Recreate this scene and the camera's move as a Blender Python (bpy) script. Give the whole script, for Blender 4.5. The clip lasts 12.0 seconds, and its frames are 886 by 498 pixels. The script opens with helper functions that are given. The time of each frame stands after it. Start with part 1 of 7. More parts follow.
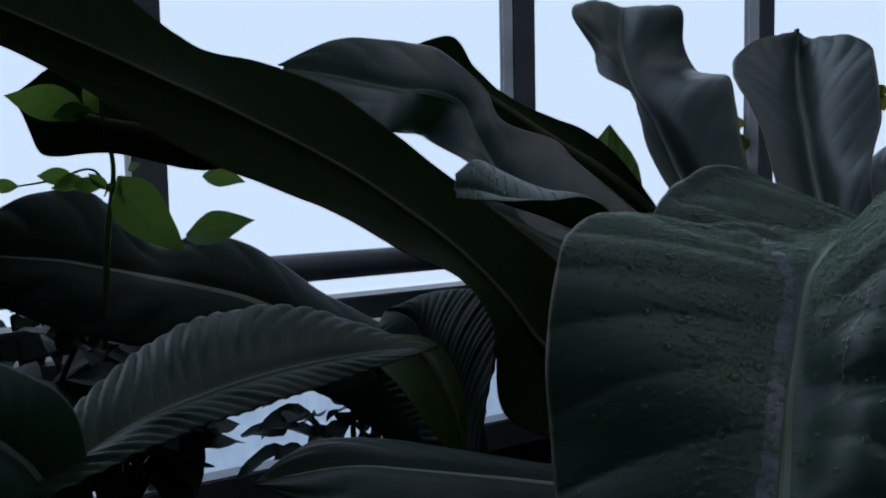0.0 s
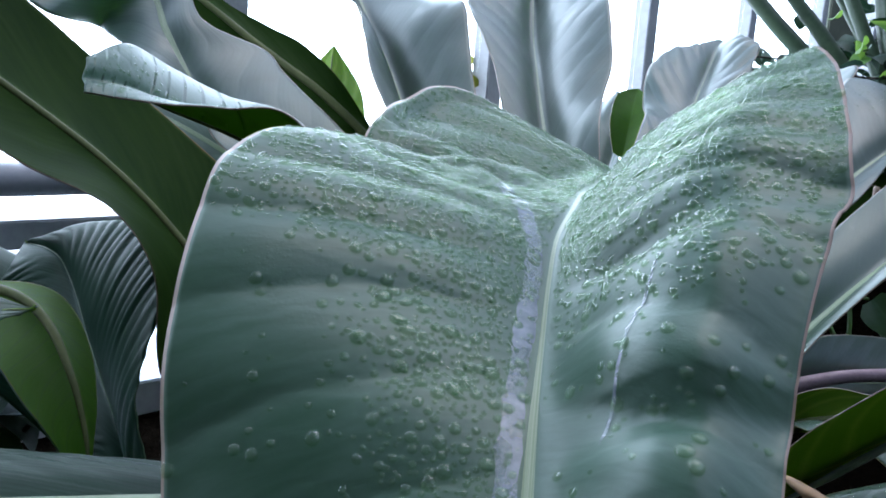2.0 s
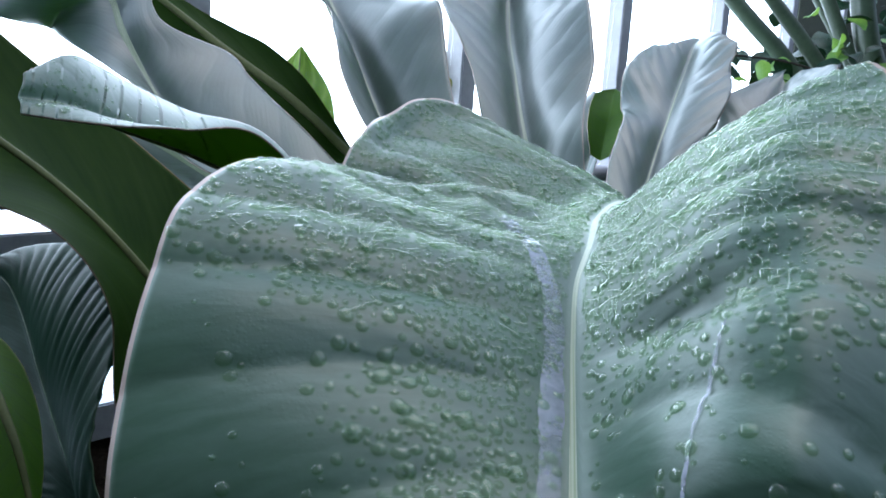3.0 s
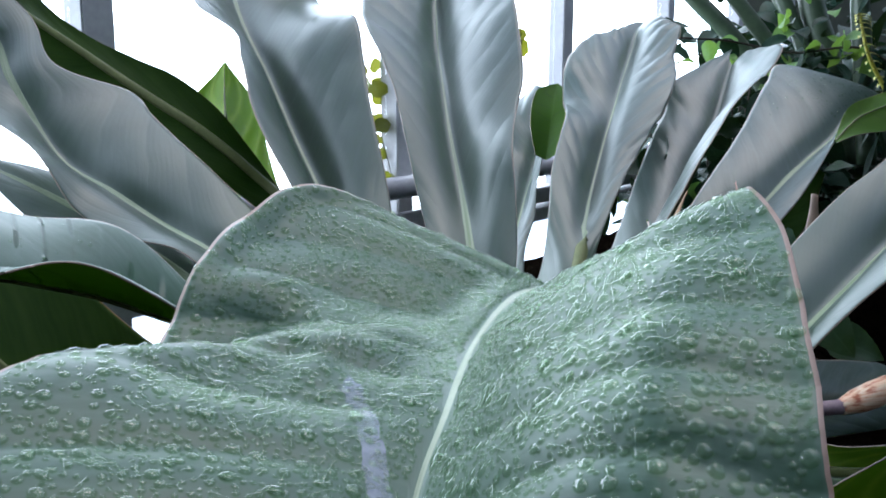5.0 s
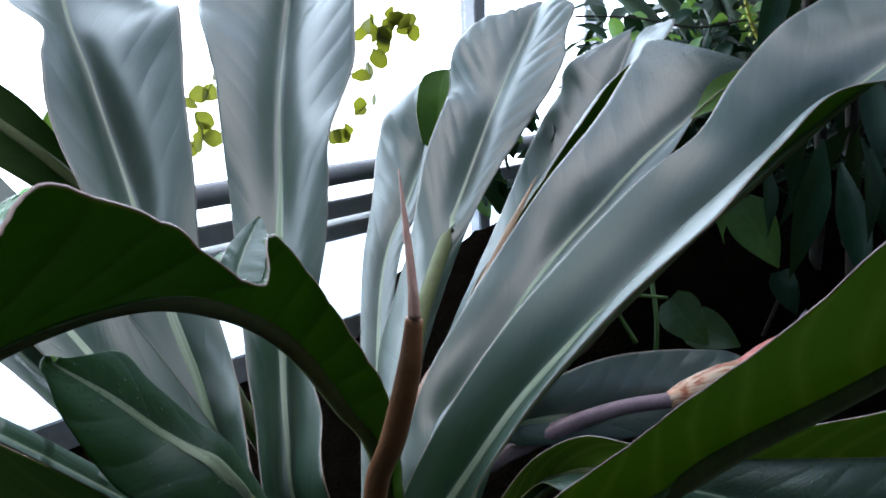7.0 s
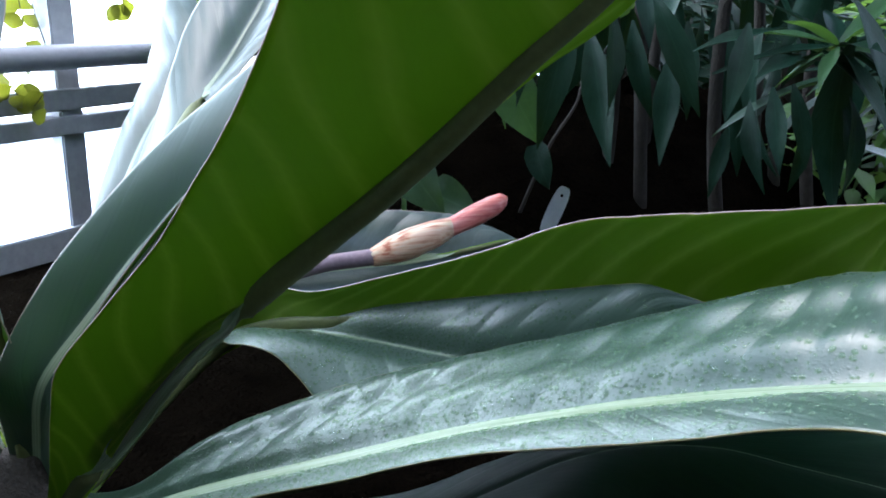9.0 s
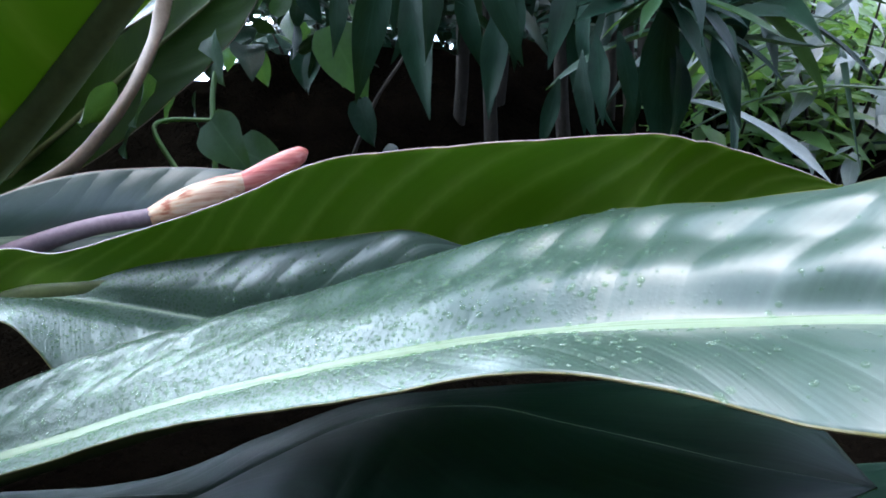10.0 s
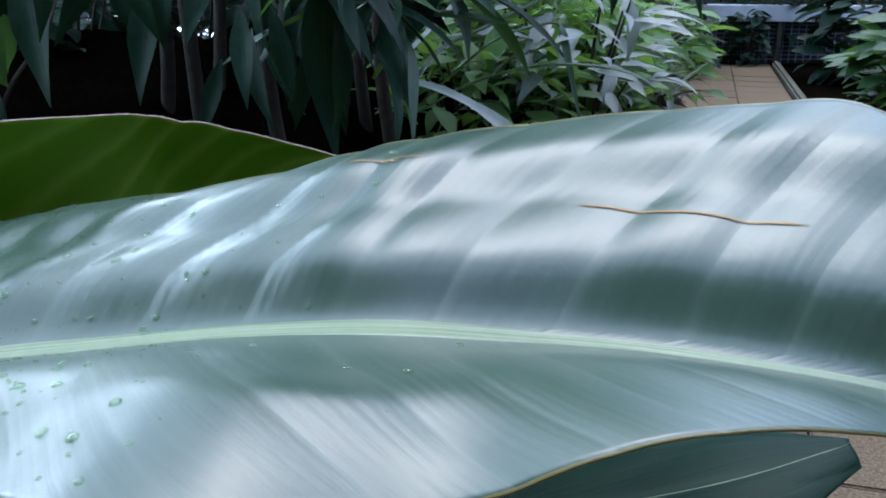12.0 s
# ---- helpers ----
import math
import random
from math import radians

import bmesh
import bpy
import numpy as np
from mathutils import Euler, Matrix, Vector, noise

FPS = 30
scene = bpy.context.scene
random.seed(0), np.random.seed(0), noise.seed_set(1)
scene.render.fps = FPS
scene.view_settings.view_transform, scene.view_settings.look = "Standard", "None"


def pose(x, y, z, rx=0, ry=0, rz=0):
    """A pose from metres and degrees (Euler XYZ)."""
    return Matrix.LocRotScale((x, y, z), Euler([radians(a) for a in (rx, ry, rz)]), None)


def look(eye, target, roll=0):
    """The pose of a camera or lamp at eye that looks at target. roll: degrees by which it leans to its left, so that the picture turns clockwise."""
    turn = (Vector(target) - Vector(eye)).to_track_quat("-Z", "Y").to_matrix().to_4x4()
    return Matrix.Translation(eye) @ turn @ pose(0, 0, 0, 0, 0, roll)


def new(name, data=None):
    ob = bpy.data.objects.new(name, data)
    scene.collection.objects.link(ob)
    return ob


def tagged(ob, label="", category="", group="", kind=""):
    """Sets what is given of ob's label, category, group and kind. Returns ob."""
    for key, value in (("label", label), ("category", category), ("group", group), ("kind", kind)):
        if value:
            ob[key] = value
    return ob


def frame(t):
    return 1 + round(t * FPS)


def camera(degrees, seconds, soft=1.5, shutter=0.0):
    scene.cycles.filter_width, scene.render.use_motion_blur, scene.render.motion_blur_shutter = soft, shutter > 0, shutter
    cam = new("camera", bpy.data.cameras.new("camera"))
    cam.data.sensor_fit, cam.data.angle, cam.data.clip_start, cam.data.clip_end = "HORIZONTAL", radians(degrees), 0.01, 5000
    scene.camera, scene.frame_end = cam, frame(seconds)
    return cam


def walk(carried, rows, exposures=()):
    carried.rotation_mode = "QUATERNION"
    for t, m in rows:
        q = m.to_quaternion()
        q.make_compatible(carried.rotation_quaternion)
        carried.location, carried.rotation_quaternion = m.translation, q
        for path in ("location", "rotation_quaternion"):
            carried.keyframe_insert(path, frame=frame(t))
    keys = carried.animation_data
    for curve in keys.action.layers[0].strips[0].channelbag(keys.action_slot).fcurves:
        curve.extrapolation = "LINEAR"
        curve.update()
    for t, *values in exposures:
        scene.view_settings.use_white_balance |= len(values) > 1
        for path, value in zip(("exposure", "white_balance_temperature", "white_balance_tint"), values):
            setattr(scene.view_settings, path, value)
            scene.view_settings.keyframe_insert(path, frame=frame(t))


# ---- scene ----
cam = camera(52.9, 12.0, soft=1.8)
PATH = [
    (0, (0.417, -0.119, 0.775), (0.251, 1.866, 0.598), -1.21),
    (0.5, (0.447, 0.000, 0.729), (0.573, 1.974, 0.427), 1.89),
    (1, (0.460, 0.074, 0.727), (0.747, 2.024, 0.385), 2.90),
    (1.5, (0.464, 0.115, 0.738), (0.825, 2.060, 0.442), 4.01),
    (2, (0.476, 0.162, 0.748), (0.922, 2.087, 0.439), 4.31),
    (2.5, (0.470, 0.213, 0.756), (0.957, 2.131, 0.461), 4.80),
    (4.5, (0.548, 0.341, 0.829), (1.151, 2.203, 0.416), 0.52),
    (5, (0.584, 0.346, 0.865), (1.153, 2.227, 0.496), 0.30),
    (5.5, (0.640, 0.350, 0.884), (1.181, 2.245, 0.540), -0.13),
    (6, (0.719, 0.355, 0.885), (1.213, 2.265, 0.558), -0.56),
    (6.5, (0.803, 0.339, 0.884), (1.271, 2.257, 0.558), -1.34),
    (7, (0.924, 0.339, 0.852), (1.488, 2.217, 0.462), -1.91),
    (7.5, (1.026, 0.326, 0.831), (1.672, 2.168, 0.393), -1.19),
    (9.5, (1.316, 0.304, 0.652), (2.157, 2.033, 0.101), 0.12),
    (10, (1.416, 0.313, 0.632), (2.363, 1.980, 0.062), 0.40),
    (10.5, (1.501, 0.342, 0.616), (2.535, 1.946, 0.020), 2.46),
    (11, (1.570, 0.288, 0.634), (2.673, 1.867, 0.096), 1.19),
    (11.5, (1.644, 0.265, 0.636), (2.844, 1.769, 0.091), 0.73),
    (12, (1.731, 0.238, 0.609), (2.966, 1.695, 0.016), 0.59),
]
walk(cam, [(t, look(eye, target, roll)) for t, eye, target, roll in PATH],
     [(0, -3.0, 5400, 10), (0.3, -2.8, 5400, 10), (0.5, -1.6, 5350, 10), (0.8, -0.4, 5500, 10), (1.1, 0.1, 5450, 10), (1.5, 0.3, 5450, 10), (2.5, 0.3, 5450, 10), (4.5, 0.2, 5700, 10), (7.5, 0.12, 5650, 10), (9.5, 1.45, 5500, 10), (10.2, 1.38, 5500, 10), (11.2, 0.86, 5350, 10), (12, 0.76, 5300, 10)])

# ---- light: an overcast day through the glass ----
world = bpy.data.worlds.new("world")
scene.world = world
world.use_nodes = True
wn, wl = world.node_tree.nodes, world.node_tree.links
sky = wn.new("ShaderNodeTexSky")
sky.sky_type, sky.sun_disc = "NISHITA", False
sky.sun_elevation, sky.sun_rotation = radians(74), radians(65)
sky.air_density, sky.dust_density = 1.0, 4.0
wl.new(sky.outputs[0], wn["Background"].inputs[0])
wn["Background"].inputs[1].default_value = 0.15
sun = new("sun", bpy.data.lights.new("sun", "SUN"))
sun.data.energy, sun.data.angle, sun.data.color = 1.5, radians(105), (0.86, 0.94, 1.0)
sun.matrix_world = look((1.3, 0.6, 5), (0, 0, 0))

# ---- materials ----


def mat(name):
    m = bpy.data.materials.new(name)
    m.use_nodes = True
    n, l = m.node_tree.nodes, m.node_tree.links
    return m, n, l, n["Principled BSDF"]


def ramp(n, l, src, stops):
    r = n.new("ShaderNodeValToRGB")
    els = r.color_ramp.elements
    while len(els) < len(stops):
        els.new(0.5)
    for e, (p, c) in zip(els, stops):
        e.position, e.color = p, (*c, 1) if len(c) == 3 else c
    l.new(src, r.inputs[0])
    return r.outputs[0]


def noise_tex(n, l, scale, detail=4, coord="Object", rough=0.55):
    c = n.new("ShaderNodeTexCoord")
    t = n.new("ShaderNodeTexNoise")
    t.inputs["Scale"].default_value, t.inputs["Detail"].default_value, t.inputs["Roughness"].default_value = scale, detail, rough
    l.new(c.outputs[coord], t.inputs["Vector"])
    return t.outputs["Fac"]


def mixc(n, l, fac, a, b, mode="MIX"):
    x = n.new("ShaderNodeMix")
    x.data_type, x.blend_type = "RGBA", mode
    for s, v in ((x.inputs[0], fac), (x.inputs[6], a), (x.inputs[7], b)):
        if isinstance(v, (int, float)):
            s.default_value = v
        elif isinstance(v, tuple):
            s.default_value = (*v, 1)
        else:
            l.new(v, s)
    return x.outputs[2]


def math_node(n, l, op, a, b=None, c=None):
    x = n.new("ShaderNodeMath")
    x.operation = op
    for s, v in zip(x.inputs, (a, b, c)):
        if v is None:
            continue
        if isinstance(v, (int, float)):
            s.default_value = v
        else:
            l.new(v, s)
    return x.outputs[0]


def bump(n, l, height, strength, dist, bsdf):
    b = n.new("ShaderNodeBump")
    b.inputs["Strength"].default_value, b.inputs["Distance"].default_value = strength, dist
    l.new(height, b.inputs["Height"])
    l.new(b.outputs[0], bsdf.inputs["Normal"])


def surface(name, c1, c2, scale, rough=0.6, metal=0.0, relief=0.3, dist=0.004, fine=6.0, spec=0.5):
    """A plain surface: two colours over noise at two scales, with grain relief."""
    m, n, l, b = mat(name)
    f1, f2 = noise_tex(n, l, scale), noise_tex(n, l, scale * fine, 3)
    both = math_node(n, l, "MULTIPLY_ADD", f2, 0.5, math_node(n, l, "MULTIPLY", f1, 0.6))
    l.new(ramp(n, l, both, [(0.3, c1), (0.75, c2)]), b.inputs["Base Color"])
    l.new(math_node(n, l, "MULTIPLY_ADD", f2, 0.25, rough - 0.12), b.inputs["Roughness"])
    b.inputs["Metallic"].default_value, b.inputs["Specular IOR Level"].default_value = metal, spec
    bump(n, l, both, relief, dist, b)
    return m


VEINS, VEIN_LEAN = 26.0, 0.10


def leaf_skin(name, dark, light, vein, rough, through_col, through_fac, rim, count=VEINS, lean=VEIN_LEAN, wet=0.0, spec=0.75, relief=0.35, vein_w=9.0, vein_mix=0.22, vein_through=0.6, coat=0.0, foot=None):
    """A leaf's skin: side veins that leave the midrib and run towards the tip, fine streaks along them, blotches, a thin rim, light passing through."""
    m, n, l, b = mat(name)
    uv = n.new("ShaderNodeUVMap")
    uv.uv_map = "UVMap"
    sep = n.new("ShaderNodeSeparateXYZ")
    l.new(uv.outputs[0], sep.inputs[0])
    side = math_node(n, l, "ABSOLUTE", math_node(n, l, "MULTIPLY_ADD", sep.outputs[1], 2.0, -1.0))
    along = math_node(n, l, "SUBTRACT", sep.outputs[0], math_node(n, l, "MULTIPLY", side, lean))
    wob = noise_tex(n, l, 14.0, 2)
    phase = math_node(n, l, "MULTIPLY_ADD", wob, 0.10, math_node(n, l, "MULTIPLY_ADD", along, count, -0.05))
    saw = math_node(n, l, "PINGPONG", phase, 0.5)
    main = math_node(n, l, "SMOOTH_MIN", math_node(n, l, "MULTIPLY", saw, vein_w), 1.0, 0.3)
    fine = math_node(n, l, "PINGPONG", math_node(n, l, "MULTIPLY", phase, 7.0), 0.5)
    blot, grain = noise_tex(n, l, 9.0, 5), noise_tex(n, l, 160.0, 3)
    # streaks drawn out along the veins
    lay = n.new("ShaderNodeCombineXYZ")
    l.new(math_node(n, l, "MULTIPLY", phase, 9.0), lay.inputs[0])
    l.new(math_node(n, l, "MULTIPLY", sep.outputs[1], 7.0), lay.inputs[1])
    st = n.new("ShaderNodeTexNoise")
    st.inputs["Scale"].default_value, st.inputs["Detail"].default_value = 1.0, 5
    l.new(lay.outputs[0], st.inputs["Vector"])
    streak = st.outputs["Fac"]
    base = ramp(n, l, math_node(n, l, "MULTIPLY_ADD", streak, 0.5, math_node(n, l, "MULTIPLY", blot, 0.5)), [(0.36, dark), (0.64, light)])
    base = mixc(n, l, math_node(n, l, "MULTIPLY", grain, 0.22), base, tuple(0.6 * v for v in dark))
    base = mixc(n, l, math_node(n, l, "MULTIPLY_ADD", main, -vein_mix, vein_mix), base, vein)
    base = mixc(n, l, math_node(n, l, "MULTIPLY", fine, 0.22), base, tuple(0.72 * v for v in dark))
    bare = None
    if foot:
        # towards its foot the leaf greens, and the heart's shade is put into the colour
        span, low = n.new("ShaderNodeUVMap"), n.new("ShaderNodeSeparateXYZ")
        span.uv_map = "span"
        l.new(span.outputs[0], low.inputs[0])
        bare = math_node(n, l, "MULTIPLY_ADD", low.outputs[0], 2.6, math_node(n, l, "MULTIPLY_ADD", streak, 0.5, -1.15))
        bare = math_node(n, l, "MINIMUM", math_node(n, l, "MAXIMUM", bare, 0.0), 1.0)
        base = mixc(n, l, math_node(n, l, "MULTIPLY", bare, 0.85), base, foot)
    # the skin pales beside the midrib
    pale = math_node(n, l, "MAXIMUM", math_node(n, l, "MULTIPLY_ADD", side, -12.0, 1.0), 0.0)
    base = mixc(n, l, math_node(n, l, "MULTIPLY", pale, 0.28), base, tuple(1.25 * v for v in vein))
    edge = math_node(n, l, "GREATER_THAN", side, 0.99)
    base = mixc(n, l, math_node(n, l, "MULTIPLY", edge, 0.8), base, rim)
    speck = math_node(n, l, "MAXIMUM", math_node(n, l, "MULTIPLY_ADD", noise_tex(n, l, 60.0, 3), 6.0, -4.4), 0.0)
    base = mixc(n, l, math_node(n, l, "MINIMUM", math_node(n, l, "MULTIPLY", speck, 0.3), 0.3), base, (0.05, 0.05, 0.025))
    l.new(base, b.inputs["Base Color"])
    l.new(math_node(n, l, "MULTIPLY_ADD", streak, 0.12, math_node(n, l, "MULTIPLY_ADD", blot, 0.16, rough - 0.14)), b.inputs["Roughness"])
    b.inputs["Specular IOR Level"].default_value = spec
    b.inputs["Coat Weight"].default_value, b.inputs["Coat Roughness"].default_value = coat, 0.28
    h = math_node(n, l, "ADD", math_node(n, l, "MULTIPLY", main, 0.3), math_node(n, l, "MULTIPLY", fine, 0.22))
    h = math_node(n, l, "MULTIPLY_ADD", streak, 0.5, h)
    h = math_node(n, l, "MULTIPLY_ADD", grain, 0.2, h)
    if wet:
        # beads too fine to stand as drops of their own
        for scale, amount in ((420.0, 0.9), (210.0, 1.3)):
            co, vo = n.new("ShaderNodeTexCoord"), n.new("ShaderNodeTexVoronoi")
            vo.inputs["Scale"].default_value = scale
            l.new(co.outputs["Object"], vo.inputs["Vector"])
            bead = math_node(n, l, "SUBTRACT", 0.42, vo.outputs["Distance"])
            bead = math_node(n, l, "MAXIMUM", bead, 0.0)
            some = math_node(n, l, "SMOOTH_MIN", math_node(n, l, "MAXIMUM", math_node(n, l, "MULTIPLY_ADD", noise_tex(n, l, 11.0, 2), 5.0, -2.4), 0.0), 1.0, 0.2)
            if bare:
                some = math_node(n, l, "MULTIPLY", math_node(n, l, "MAXIMUM", some, 0.5), bare)
            h = math_node(n, l, "MULTIPLY_ADD", math_node(n, l, "MULTIPLY", bead, some), amount * wet * 4, h)
    bump(n, l, h, relief, 0.0012, b)
    tr = n.new("ShaderNodeBsdfTranslucent")
    l.new(mixc(n, l, math_node(n, l, "MULTIPLY_ADD", main, -0.5, 0.5), through_col, tuple(min(1.0, vein_through * v) for v in through_col)), tr.inputs[0])
    mx = n.new("ShaderNodeMixShader")
    mx.inputs[0].default_value = through_fac
    l.new(b.outputs[0], mx.inputs[1])
    l.new(tr.outputs[0], mx.inputs[2])
    l.new(mx.outputs[0], n["Material Output"].inputs[0])
    return m


def rib_skin(name, green, pale):
    """A midrib: fine lines of green and pale drawn out along it."""
    m, n, l, b = mat(name)
    uv, mp, tx = n.new("ShaderNodeUVMap"), n.new("ShaderNodeMapping"), n.new("ShaderNodeTexNoise")
    mp.inputs["Scale"].default_value = (2.0, 7.0, 1.0)
    tx.inputs["Scale"].default_value, tx.inputs["Detail"].default_value = 1.0, 5
    l.new(uv.outputs[0], mp.inputs[0])
    l.new(mp.outputs[0], tx.inputs["Vector"])
    line, grain = tx.outputs["Fac"], noise_tex(n, l, 120, 3)
    l.new(mixc(n, l, math_node(n, l, "MULTIPLY", grain, 0.3), ramp(n, l, line, [(0.36, green), (0.6, pale)]), green), b.inputs["Base Color"])
    l.new(math_node(n, l, "MULTIPLY_ADD", grain, 0.2, 0.32), b.inputs["Roughness"])
    bump(n, l, line, 0.4, 0.0012, b)
    return m


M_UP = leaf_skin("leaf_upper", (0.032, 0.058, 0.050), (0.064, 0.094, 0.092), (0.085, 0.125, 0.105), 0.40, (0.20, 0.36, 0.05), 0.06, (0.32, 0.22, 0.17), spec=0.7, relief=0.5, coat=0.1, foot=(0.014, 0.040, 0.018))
M_WET = leaf_skin("leaf_upper_wet", (0.036, 0.082, 0.052), (0.070, 0.124, 0.094), (0.09, 0.14, 0.105), 0.40, (0.20, 0.40, 0.05), 0.07, (0.34, 0.22, 0.18), wet=0.12, spec=0.45, coat=0.0)
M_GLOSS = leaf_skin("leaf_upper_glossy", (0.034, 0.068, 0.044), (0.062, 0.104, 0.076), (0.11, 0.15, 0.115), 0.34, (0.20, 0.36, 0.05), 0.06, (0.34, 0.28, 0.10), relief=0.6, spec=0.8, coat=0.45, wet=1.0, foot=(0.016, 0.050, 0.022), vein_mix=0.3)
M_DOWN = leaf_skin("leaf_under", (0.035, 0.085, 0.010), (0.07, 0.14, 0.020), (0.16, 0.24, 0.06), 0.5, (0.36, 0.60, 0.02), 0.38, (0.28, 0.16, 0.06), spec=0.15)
# a shaded and a lit copy of the same underside, light put into the colour
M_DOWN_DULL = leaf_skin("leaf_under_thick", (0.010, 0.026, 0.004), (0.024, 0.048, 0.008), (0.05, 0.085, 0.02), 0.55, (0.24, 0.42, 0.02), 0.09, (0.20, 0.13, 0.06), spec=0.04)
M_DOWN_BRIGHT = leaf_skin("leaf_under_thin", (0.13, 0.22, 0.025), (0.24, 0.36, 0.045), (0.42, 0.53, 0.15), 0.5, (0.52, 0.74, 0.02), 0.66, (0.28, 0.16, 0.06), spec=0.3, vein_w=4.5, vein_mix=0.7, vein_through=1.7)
M_QUILT = leaf_skin("leaf_quilted", (0.015, 0.040, 0.022), (0.034, 0.074, 0.042), (0.075, 0.12, 0.08), 0.42, (0.2, 0.4, 0.04), 0.08, (0.08, 0.12, 0.06), spec=0.4)
M_RIB = rib_skin("midrib_pale", (0.13, 0.19, 0.09), (0.29, 0.34, 0.24))
M_RIB_DARK = surface("midrib_dull", (0.075, 0.088, 0.03), (0.13, 0.145, 0.055), 30, 0.6, relief=0.25, dist=0.001, spec=0.25)
# soil far below its own tone: the shade under the plants is in the colour
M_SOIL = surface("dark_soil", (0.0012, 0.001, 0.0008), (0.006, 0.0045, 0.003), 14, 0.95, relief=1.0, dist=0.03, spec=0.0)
M_BARK = surface("bark", (0.012, 0.009, 0.006), (0.045, 0.034, 0.024), 30, 0.9, relief=0.9, dist=0.01)
M_SLAB = surface("path_slab", (0.03, 0.022, 0.014), (0.22, 0.165, 0.105), 190, 0.9, relief=0.6, dist=0.003, fine=2.4, spec=0.1)
M_KERB = surface("kerb_stone", (0.03, 0.032, 0.02), (0.15, 0.14, 0.11), 30, 0.9, relief=0.8, dist=0.006, spec=0.2)
M_BAR = surface("glazing_bar_paint", (0.26, 0.26, 0.28), (0.40, 0.40, 0.42), 8, 0.45, relief=0.15, dist=0.001)
M_PIPE = surface("pipe_paint", (0.20, 0.20, 0.23), (0.30, 0.30, 0.33), 8, 0.45, relief=0.15, dist=0.001)
# very dark green; on the low leaves in UPPER it also carries their shade
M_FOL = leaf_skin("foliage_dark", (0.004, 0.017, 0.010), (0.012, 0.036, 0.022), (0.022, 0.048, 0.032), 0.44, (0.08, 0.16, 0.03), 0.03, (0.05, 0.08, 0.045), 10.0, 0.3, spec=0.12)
M_MID = leaf_skin("foliage_mid", (0.025, 0.065, 0.025), (0.055, 0.12, 0.045), (0.08, 0.15, 0.07), 0.40, (0.16, 0.32, 0.04), 0.22, (0.06, 0.10, 0.05), 10.0, 0.3, spec=0.4)
M_FOL_L = leaf_skin("foliage_light", (0.065, 0.155, 0.038), (0.13, 0.25, 0.065), (0.18, 0.29, 0.11), 0.48, (0.28, 0.48, 0.07), 0.3, (0.12, 0.2, 0.08), 10.0, 0.3, spec=0.4)
M_SPIKE = surface("sheath_brown", (0.22, 0.085, 0.035), (0.38, 0.18, 0.085), 40, 0.4, relief=0.2, dist=0.001)

# ---- helpers ----


def mesh_of(name, verts, faces, mats, smooth=True):
    me = bpy.data.meshes.new(name)
    me.from_pydata([tuple(v) for v in verts], [], [tuple(f) for f in faces])
    for m in mats:
        me.materials.append(m)
    if smooth:
        me.polygons.foreach_set("use_smooth", [True] * len(me.polygons))
    return me


def child(name, me, parent, label=""):
    ob = new(name, me)
    ob.parent = parent
    return tagged(ob, label)


def part(name, bm, material, parent, label=""):
    me = bpy.data.meshes.new(name)
    bm.to_mesh(me)
    bm.free()
    me.materials.append(material)
    return child(name, me, parent, label)


def curve(points, n):
    """A smooth curve through the points, sampled n times at even steps of its length."""
    p = np.array(points, float)
    q = np.vstack([2 * p[0] - p[1], p, 2 * p[-1] - p[-2]])
    out = []
    k = np.linspace(0, 1, 24, endpoint=False)[:, None]
    for i in range(len(p) - 1):
        a, b, c, d = q[i:i + 4]
        out.append(0.5 * (2 * b + (c - a) * k + (2 * a - 5 * b + 4 * c - d) * k * k + (3 * b - a - 3 * c + d) * k ** 3))
    s = np.vstack(out + [p[-1:]])
    return s if n is None else s[np.linspace(0, len(s) - 1, n).round().astype(int)]


def fbm(p, scale):
    return noise.noise(Vector(p) * scale)


def grid_faces(nu, nv):
    i, j = np.meshgrid(np.arange(nu - 1), np.arange(nv - 1), indexing="ij")
    a = (i * nv + j).ravel()
    return np.stack([a, a + 1, a + nv + 1, a + nv], 1).tolist()


def set_uv(me, uv, name="UVMap"):
    lay = me.uv_layers.new(name=name)
    idx = np.zeros(len(me.loops), np.int32)
    me.loops.foreach_get("vertex_index", idx)
    lay.data.foreach_set("uv", np.asarray(uv, np.float32)[idx].ravel())


def tube(points, radii, sides=10, flat=1.0, n=None):
    """A tapered tube along a smooth curve: vertices and faces."""
    p = curve(points, n or 6 * len(points))
    r = np.interp(np.linspace(0, 1, len(p)), np.linspace(0, 1, len(radii)), radii)
    t = np.gradient(p, axis=0)
    t /= np.linalg.norm(t, axis=1)[:, None] + 1e-9
    ref = np.array([0.31, 0.2, 0.93])
    verts = []
    for c, d, w in zip(p, t, r):
        s = np.cross(d, ref)
        s /= np.linalg.norm(s) + 1e-9
        u = np.cross(s, d)
        for a in np.linspace(0, 2 * math.pi, sides, endpoint=False):
            verts.append(c + w * (math.cos(a) * s + flat * math.sin(a) * u))
    faces = []
    for i in range(len(p) - 1):
        for j in range(sides):
            k = (j + 1) % sides
            faces.append((i * sides + j, i * sides + k, (i + 1) * sides + k, (i + 1) * sides + j))
    faces += [tuple(range(sides))[::-1], tuple(range((len(p) - 1) * sides, len(p) * sides))]
    return verts, faces


